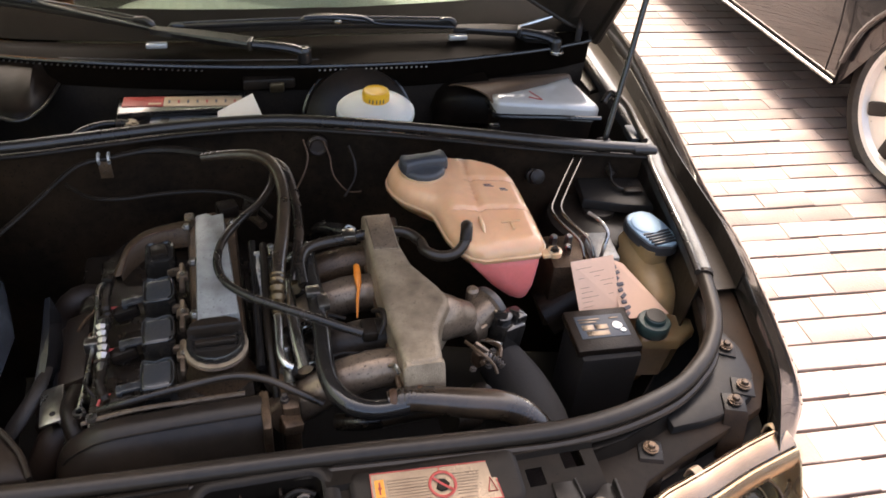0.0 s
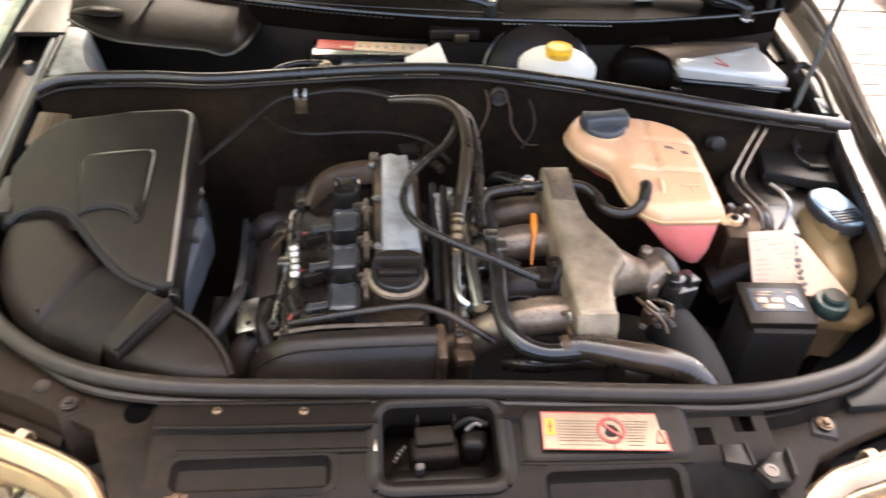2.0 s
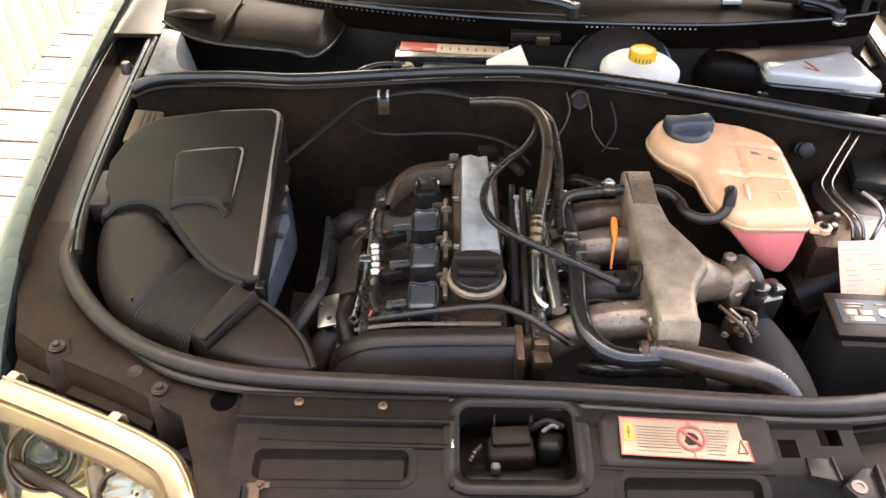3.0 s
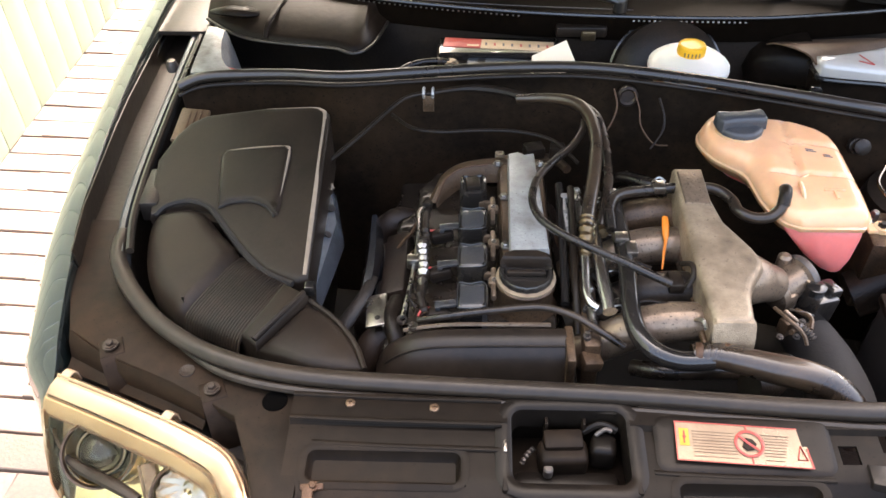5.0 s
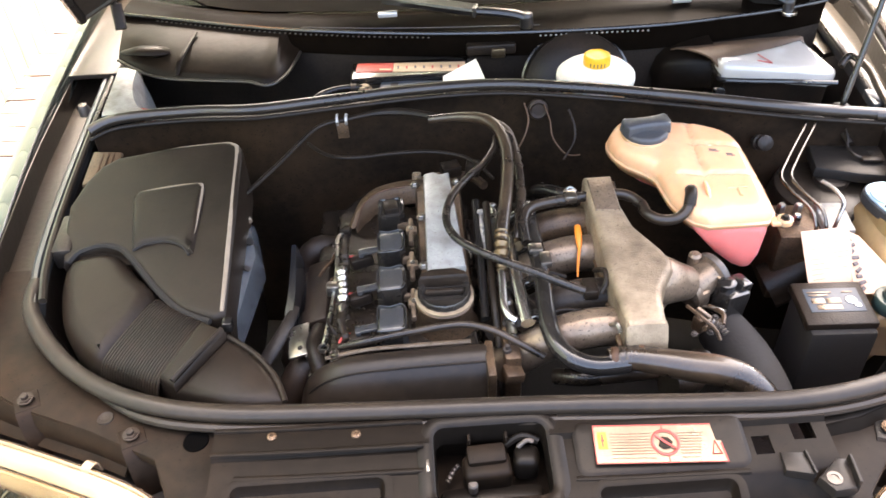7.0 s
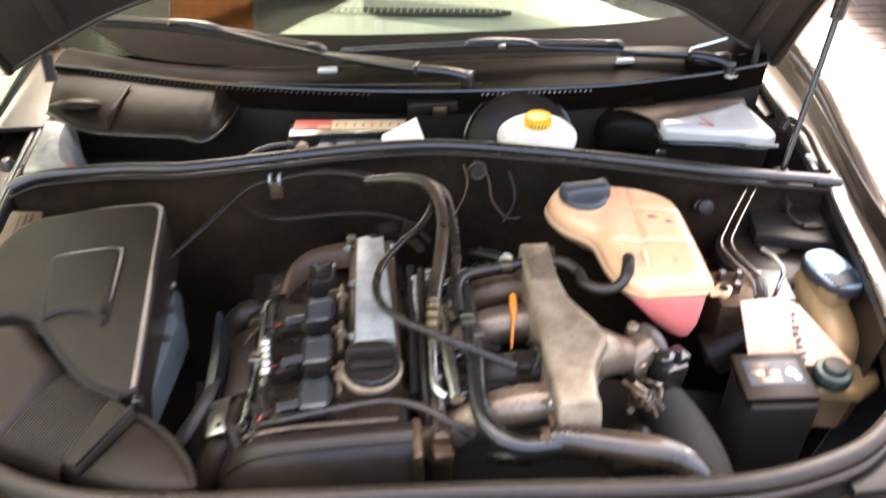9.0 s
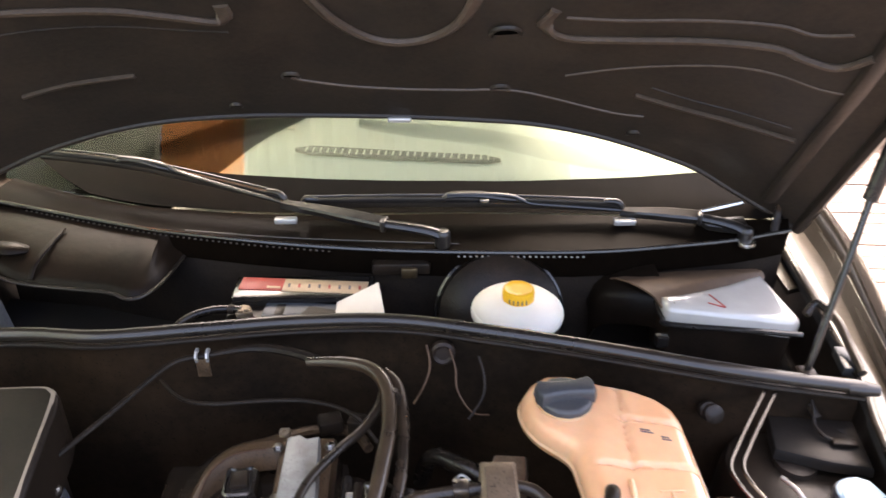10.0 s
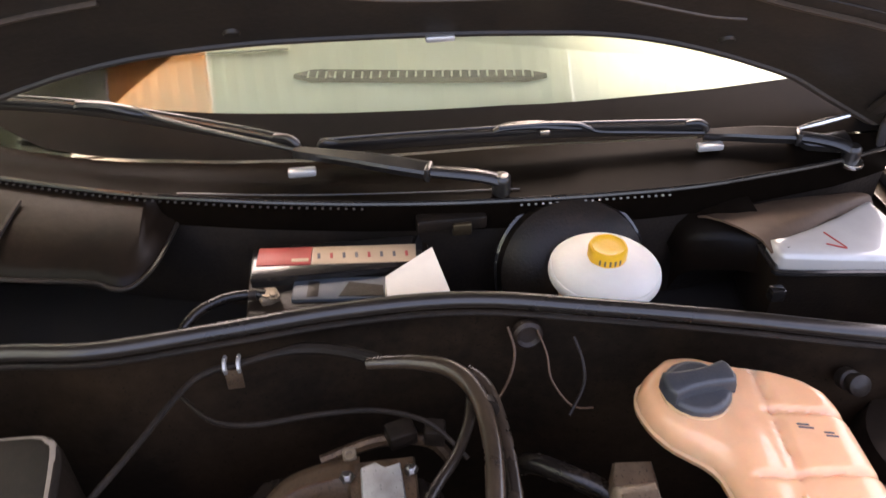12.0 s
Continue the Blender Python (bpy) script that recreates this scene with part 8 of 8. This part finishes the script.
part("body", box((0.43, 0.455, 0.56), (0.535, 0.545, 0.700), 0.006, (0, 0, -6)), "alu_dark", abs_unit)
part("face", box((0.50, 0.455, 0.690), (0.548, 0.530, 0.712), 0.004, (0, 0, -6)), "grey_metal", abs_unit)
part("motor", lathe([(0.04, 0), (0.04, 0.09), (0.034, 0.095)], (0.43, 0.47, 0.58), 24, (0, 60, 0)), "black", abs_unit)
for x, y in ((0.447, 0.525), (0.475, 0.522), (0.505, 0.518), (0.462, 0.495)):
    part("pipe_nut", lathe([(0.008, 0), (0.008, 0.014), (0.005, 0.018)], (x, y, 0.70), 6), "steel", abs_unit)
tag = thing("service_tag", (0.48, 0.40, 0.67), "pink-cream service card with handwriting", "service card")
A, B, C, D = Vector((0.437, 0.430, 0.736)), Vector((0.523, 0.446, 0.727)), Vector((0.505, 0.357, 0.683)), Vector((0.443, 0.380, 0.664))
C, D = Vector((0.517, 0.372, 0.672)), Vector((0.440, 0.366, 0.675))
part("card", quad(A, B, C, D, 0.0012), "card", tag)
TN = (B - A).cross(D - A).normalized()
TN = TN if TN.z > 0 else -TN
for k, (u0, u1) in enumerate(((0.08, 0.45), (0.38, 0.72), (0.10, 0.60), (0.55, 0.92), (0.10, 0.88), (0.12, 0.40), (0.10, 0.86), (0.10, 0.34), (0.10, 0.34))):
    v = 0.16 + 0.09 * k
    p = [A.lerp(B, u).lerp(D.lerp(C, u), w) + TN * 0.0016 for u, w in ((u0, v), (u1, v - 0.01), (u1, v - 0.001), (u0, v + 0.010))]
    part("handwriting", quad(*p, 0.0003), "faint_ink", tag)
tag2 = thing("service_tag", (0.53, 0.40, 0.67), "creased card with a blotched print half behind the other card", "service card")
part("card", quad((0.522, 0.455, 0.712), (0.545, 0.445, 0.705), (0.592, 0.345, 0.672), (0.508, 0.350, 0.668), 0.0012), "card", tag2)
for k in range(9):
    f = k / 8
    p = Vector((0.524, 0.435, 0.708)).lerp(Vector((0.523, 0.356, 0.673)), f)
    part("blotch", box(p + Vector((-0.006, -0.003, -0.0005)), p + Vector((0.007 if k % 2 else 0.003, 0.003, 0.0025)), 0.0006, (24, 0, 20 * (k % 3))), "ink", tag2)
ctrl = thing("relay_box", (0.46, 0.31, 0.50), "black box with a faded printed label", "relay box")
part("case", box((0.412, 0.270, 0.48), (0.512, 0.365, 0.668), 0.006, (0, 0, -3)), "dark", ctrl)
part("lid", box((0.406, 0.280, 0.666), (0.514, 0.368, 0.682), 0.004, (3, 0, -3)), "black", ctrl)
part("label", box((0.420, 0.304, 0.6822), (0.502, 0.352, 0.6832), 0.0004, (3, 0, -3)), "blue_grey", ctrl)
for k, (u0, u1, v, w, m) in enumerate(((0.425, 0.462, 0.344, 0.0016, "print_brown"), (0.425, 0.455, 0.3385, 0.0016, "print_brown"), (0.426, 0.446, 0.327, 0.0055, "foil"), (0.449, 0.470, 0.326, 0.0050, "foil"), (0.430, 0.468, 0.3135, 0.0050, "foil"), (0.478, 0.494, 0.342, 0.0014, "print_brown"))):
    z = 0.6834 + 0.052 * (v - 0.328)
    part("label_bar", box((u0, v - w, z), (u1, v + w, z + 0.0007), 0.0002, (3, 0, -3)), m, ctrl)
part("label_spot", lathe([(0.0095, 0), (0.0085, 0.0008)], (0.486, 0.325, 0.6836), 18), "sheet_steel", ctrl)
part("label_spot", lathe([(0.0055, 0), (0.005, 0.0008)], (0.492, 0.314, 0.6832), 14), "sheet_steel", ctrl)
wash = thing("washer_bottle", (0.61, 0.45, 0.50), "cream washer bottle with pale blue hinged cap", "washer bottle")
part("bottle", stack([(0.564, 0.500), (0.574, 0.535), (0.60, 0.545), (0.634, 0.535), (0.648, 0.45), (0.640, 0.388), (0.612, 0.362), (0.570, 0.366), (0.558, 0.41)], [(0.012, 0.50), (0, 0.54), (0, 0.645), (0.004, 0.672), (0.012, 0.690), (0.022, 0.697)], (0, 0.24), (0.6, 0.45), smooth=3), "amber_plastic", wash, "yellowed bottle")
part("neck", stack([(0.582, 0.50), (0.596, 0.526), (0.628, 0.526), (0.636, 0.46), (0.622, 0.446), (0.592, 0.450)], [(0, 0.68), (0, 0.722)], smooth=3), "amber_plastic", wash)
CAP = [(0.577, 0.500), (0.580, 0.528), (0.601, 0.541), (0.633, 0.535), (0.651, 0.478), (0.642, 0.443), (0.618, 0.441), (0.592, 0.453)]
wcap = part("cap", stack(CAP, [(0.003, 0.714), (0, 0.718), (0, 0.734), (0.002, 0.736)], (0, 0.04), (0.6, 0.48), smooth=2), "cap_grey", wash, "dark blue cap with a pale ridged lid")
part("cap_lid", stack(CAP, [(0.003, 0.735), (0.003, 0.7385), (0.005, 0.7395), (0.008, 0.7395)], (0, 0.04), (0.6, 0.48), smooth=2), "blue_cap", wcap)
part("cap_dome", lathe([(0.028, 0), (0.027, 0.003), (0.019, 0.0055), (0.005, 0.0065)], (0.609, 0.502, 0.7405), 30, (2, 0, 0)), "blue_cap", wcap)
for k in range(5):
    part("ridge", box((0.598 - 0.002 * k, 0.4475 + 0.007 * k, 0.7375), (0.642, 0.4510 + 0.007 * k, 0.7425), 0.0008, (2, 0, 8)), "cap_grey", wcap)
ps = thing("steering_fluid_reservoir", (0.56, 0.31, 0.55), "amber fluid reservoir with dark green cap", "fluid reservoir")
PS_TOP = [(0.536, 0.374), (0.533, 0.334), (0.531, 0.311), (0.595, 0.3), (0.634, 0.322), (0.64, 0.346), (0.592, 0.375)]
part("body", stack(PS_TOP, [(0.004, 0.630), (0, 0.634), (0, 0.648), (0.003, 0.653), (0.008, 0.655)]), "amber_plastic", ps, "flat amber plastic body")
part("lower_body", stack(PS_TOP, [(0.020, 0.55), (0.014, 0.60), (0.010, 0.632)]), "amber_plastic", ps)
pcap = part("cap", lathe([(0.026, 0.655), (0.028, 0.658), (0.0285, 0.674), (0.026, 0.678), (0.020, 0.679), (0.018, 0.679), (0.018, 0.686), (0.016, 0.688), (0.006, 0.688)], (0.557, 0.330, 0), 40, lobes=22, depth=0.04), "green_cap", ps, "dark green ribbed cap")
part("cap_disc", lathe([(0.0165, 0), (0.016, 0.0012), (0.008, 0.0014)], (0.557, 0.330, 0.688), 24), "pale_paint", pcap)
suspension = thing("suspension_tower", (0.565, 0.60, 0.52), "dark dusty suspension tower in the inner wing", "suspension tower")
part("dome", lathe([(0.105, 0.52), (0.10, 0.66), (0.092, 0.69), (0.06, 0.70), (0.035, 0.702)], (0.565, 0.60, 0), 36), "inner_paint", suspension)
part("top_nut", lathe([(0.03, 0.70), (0.03, 0.712), (0.012, 0.715)], (0.565, 0.60, 0), 20), "dusty_black", suspension)
single("bulkhead_sensor", joined(lathe([(0.014, -0.02), (0.014, -0.006), (0.011, -0.004), (0.011, 0.004), (0.014, 0.006), (0.014, 0.014), (0.008, 0.018)], (0.452, 0.655, 0.755), 18, (60, 0, 0))), "dusty_black", (0.445, 0.62, 0.75), "brown dusty valve on the bulkhead", "valve")


# ---- surroundings ----
ground_bm = bmesh.new()
bmesh.ops.create_grid(ground_bm, x_segments=1, y_segments=1, size=400)
bmesh.ops.translate(ground_bm, vec=(0, 0, -0.020), verts=ground_bm.verts)
ground = tagged(mesh_object("ground", ground_bm, "sand"), "sandy ground under brick paving", "ground", kind="structure")


def fence():
    f = thing("fence", (-1.80, 3.0, 0), "pale green painted board fence beside the paving", "fence")
    data = None
    for k in range(60):
        y = -1.138 + 0.135 * k
        if data is None:
            # boards carried up to 2.9 m, out of view, to block sky light
            ob = part("board", box((-1.800, y + 0.0035, 0.0), (-1.780, y + 0.1315, 2.90), 0.004), "fence", f)
            data = ob
        else:
            ob = data.copy()
            scene.collection.objects.link(ob)
            ob.location.y += 0.135 * k
    part("rail", box((-1.84, -1.17, 0.35), (-1.80, 6.7, 0.43), 0.004), "fence", f)
    part("rail", box((-1.84, -1.17, 2.55), (-1.80, 6.7, 2.63), 0.004), "fence", f)
    part("rail", box((-1.84, -1.17, 1.45), (-1.80, 6.7, 1.53), 0.004), "fence", f)


fence()


def add_overhead():
    """Added sheets over the car, out of view; only their reflection in the windscreen is seen."""
    roof = thing("added_overhead", (-0.1, 2.5, 2.3), "unseen translucent sheets added for windscreen reflections and shade", "roof", kind="structure")
    def sheet(x0, x1, y0, y1):
        n = max(2, int((x1 - x0) / 0.02))
        return loft([[(x, y, 2.30 + 0.012 * math.sin(x * 2 * math.pi / 0.076)) for y in (y0, y1)] for x in np.linspace(x0, x1, n)])
    part("sheet", sheet(-0.87, 0.42, 1.025, 2.20), "overhead_sheet", roof)
    part("sheet", sheet(0.425, 0.95, 1.025, 2.20), "overhead_clear", roof, "clearer overhead sheet for the bright part of the reflection")
    part("sheet", sheet(-1.30, -0.875, 1.025, 1.80), "overhead_orange", roof, "orange overhead sheet for the orange part of the reflection")
    part("sheet", sheet(-1.30, -0.875, 1.805, 2.20), "overhead_sheet", roof)
    part("sheet", sheet(-1.765, -1.305, 1.025, 2.20), "overhead_sheet", roof)
    # added to keep sun and sky off the dashboard and cowl
    part("sheet", sheet(-0.72, 0.42, 2.205, 4.60), "overhead_sheet", roof)
    part("sheet", sheet(0.425, 0.95, 2.90, 4.60), "overhead_sheet", roof)
    # unseen tube added for the dark curve mirrored in the windscreen
    part("hanging_cable", tube([(-0.30, 1.50, 2.285), (-0.20, 1.475, 2.278), (0.0, 1.438, 2.270), (0.16, 1.402, 2.268), (0.32, 1.362, 2.268), (0.48, 1.328, 2.270), (0.76, 1.280, 2.276), (0.95, 1.260, 2.285)], [0.016, 0.022, 0.028, 0.030, 0.030, 0.028, 0.022, 0.016], 10, 5), "dash_dark", roof, "dark tube added for a curved line in the windscreen")
    for y in (1.06, 1.62, 2.16):
        part("beam", box((-1.775, y - 0.025, 2.318), (0.95, y + 0.025, 2.39), 0.004), "dash_dark", roof)


add_overhead()


def neighbour():
    n = thing("neighbour_car", (3.0, 2.6, 0), "dark grey metallic car parked alongside", "car")
    arch = [(1.50 + 0.36 * math.cos(a), 0.30 + 0.36 * math.sin(a)) for a in np.linspace(0.10, math.pi - 0.1, 16)]
    side = [(0.62, 0.24), (1.13, 0.22)] + arch[::-1] + [(1.87, 0.215), (3.60, 0.215), (3.66, 0.40), (3.86, 0.60), (4.1, 0.60), (4.35, 0.40), (4.45, 0.25), (4.85, 0.30), (4.9, 0.65), (4.82, 0.92), (0.85, 0.90), (0.62, 0.72), (0.56, 0.5)]
    bm = bmesh.new()
    cols = []
    for x, dz, squeeze in ((2.215, 0, 1.0), (2.20, 0, 1.0), (2.19, 0, 1.0), (3.81, 0, 1.0), (3.785, 0, 1.0)):
        cols.append([bm.verts.new((x + max(0, z - 0.5) * (0.10 if x < 3 else -0.10) + max(0, 0.35 - z) * (0.06 if x < 3 else -0.06), y, z + dz)) for y, z in side])
    m = len(side)
    for a, b in zip(cols, cols[1:]):
        for j in range(m):
            bm.faces.new((a[j], a[(j + 1) % m], b[(j + 1) % m], b[j]))
    bm.faces.new(cols[0])
    bm.faces.new(cols[-1][::-1])
    bmesh.ops.triangulate(bm, faces=[f for f in bm.faces if len(f.verts) > 4])
    bmesh.ops.recalc_face_normals(bm, faces=bm.faces)
    part("body", bm, "car_silver", n, sharp=50)
    part("cabin", loft([[(2.26, 1.5, 0.90), (2.30, 1.6, 0.92), (2.52, 2.2, 1.40), (3.0, 2.2, 1.46), (3.48, 2.2, 1.40), (3.74, 1.5, 0.90)], [(2.26, 2.8, 0.90), (2.30, 2.8, 0.94), (2.50, 2.8, 1.44), (3.0, 2.8, 1.50), (3.5, 2.8, 1.44), (3.74, 2.8, 0.90)], [(2.27, 4.7, 0.90), (2.30, 4.6, 0.94), (2.54, 4.2, 1.38), (3.0, 4.2, 1.44), (3.46, 4.2, 1.38), (3.73, 4.7, 0.90)]], 0.01), "gloss_black", n)
    # bright tube paints the sunlight on the sill's lower edge
    part("sill_trim", tube([(2.203, 1.875, 0.222), (2.203, 2.6, 0.222), (2.203, 3.6, 0.222)], 0.006, 8, 3), "bright_steel", n, "steel line standing in for the sunlit sill edge")
    part("door_gap", tube([(2.198, 1.93, 0.25), (2.200, 1.945, 0.42), (2.210, 1.99, 0.60), (2.23, 2.0, 0.88)], 0.004, 6, 4), "dark", n)
    arch_line = [(2.196, 1.50 + 0.36 * math.cos(a), 0.30 + 0.36 * math.sin(a)) for a in np.linspace(0.05, math.pi - 0.05, 9)]
    part("arch_lip", tube(arch_line, 0.012, 8, 3), "car_silver", n)
    part("arch_liner", lathe([(0.35, -0.10), (0.35, 0.14), (0.30, 0.15)], (2.36, 1.50, 0.30), 36, (0, 90, 0)), "dark", n)
    for y in (1.50, 4.1):
        wheel((2.325, y, 0.30), -1, n, "alloy", 0.30, 0.83)
        wheel((3.70, y, 0.30), 1, n, "alloy", 0.30, 0.83)


neighbour()


# clay pavers: a running bond, turned a little against the car
def paving():
    rng = random.Random(5)
    pave = thing("paving", (0, 0, 0), "running-bond clay brick paving with open joints", "paving", kind="structure")
    L, W, gap = 0.196, 0.099, 0.0085
    # row pitches fitted to the camera's view: the strip by the fence, the near bay and the narrower far bay beside the
    # other car
    left_rows = [(0.5225 + 0.099 * k, 1.0) for k in range(-22, 80)]
    right_rows = [(1.2285 - 0.0965 * k, 0.975) for k in range(0, 30)] + [(1.2285 + 0.0912 + 0.0860 * k, 0.869) for k in range(0, 82)]
    laid = []
    for side, rows in ((-1, left_rows), (1, right_rows)):
        for k, (y, f) in enumerate(rows):
            odd = k % 2
            spots = [(c + 0.5 * odd, 1.0) for c in range(-16, 2 - odd)] if side < 0 else [(c + 0.5 * odd, 1.0) for c in range(3 - odd, 36)]
            if side < 0 and odd:
                spots.append((1.25, 0.5))
            if side > 0 and not odd:
                spots.append((2.25, 0.5))
            laid += [(c * L + 0.03, y, m, f, 0.0) for c, m in spots]
    laid += [(1.75 * L + 0.03, -1.6 + L * k, 1.0, 0.93, 90.0) for k in range(52)]
    turn = Matrix.Rotation(radians(-4.0), 4, "Z")
    shapes = []
    for k in range(5):
        bm = box((-L / 2 + 0.0004, -W / 2 + gap / 2, -0.045), (L / 2 - 0.0004, W / 2 - gap / 2, 0.0), 0.0)
        top = [v for v in bm.verts if v.co.z > -0.01]
        bmesh.ops.bevel(bm, geom=[e for e in bm.edges if all(v in top for v in e.verts)], offset=0.0022, segments=1, affect="EDGES")
        for v in bm.verts:
            v.co += Vector((rng.uniform(-1, 1), rng.uniform(-1, 1), rng.uniform(-0.4, 0.4))) * 0.0009
        shapes.append(mesh_object("brick_shape", bm, "brick"))
    rest_v, rest_f, near = [], [], 0
    for along, across, cut, width, quarter in laid:
        p = turn @ Vector((along, across, 0))
        if not (-1.88 < p.x < 6.2 and -1.5 < p.y < 8.2):
            continue
        tilt = Euler((rng.gauss(0, 0.006), rng.gauss(0, 0.006), radians(quarter - 4.0) + rng.gauss(0, 0.006)))
        m = Matrix.LocRotScale(p + Vector((0, 0, rng.gauss(0, 0.0012))), tilt, Vector((cut, width, 1)))
        me = shapes[rng.randrange(5)].data
        if (1.15 < p.x < 2.35 and 0.45 < p.y < 2.35 or -1.78 < p.x < -1.25 and 0.6 < p.y < 1.4) and near < 300:
            ob = new("brick", me)
            ob.parent = pave
            ob.matrix_basis = m
            near += 1
            continue
        base = len(rest_v)
        rest_v += [tuple(m @ v.co) for v in me.vertices]
        rest_f += [tuple(base + i for i in poly.vertices) for poly in me.polygons]
    me = bpy.data.meshes.new("bricks")
    me.from_pydata(rest_v, [], rest_f)
    me.materials.append(M["brick"])
    ob = new("bricks", me)
    ob.parent = pave
    tagged(ob, kind="stuff")
    for s in shapes:
        bpy.data.objects.remove(s)


paving()
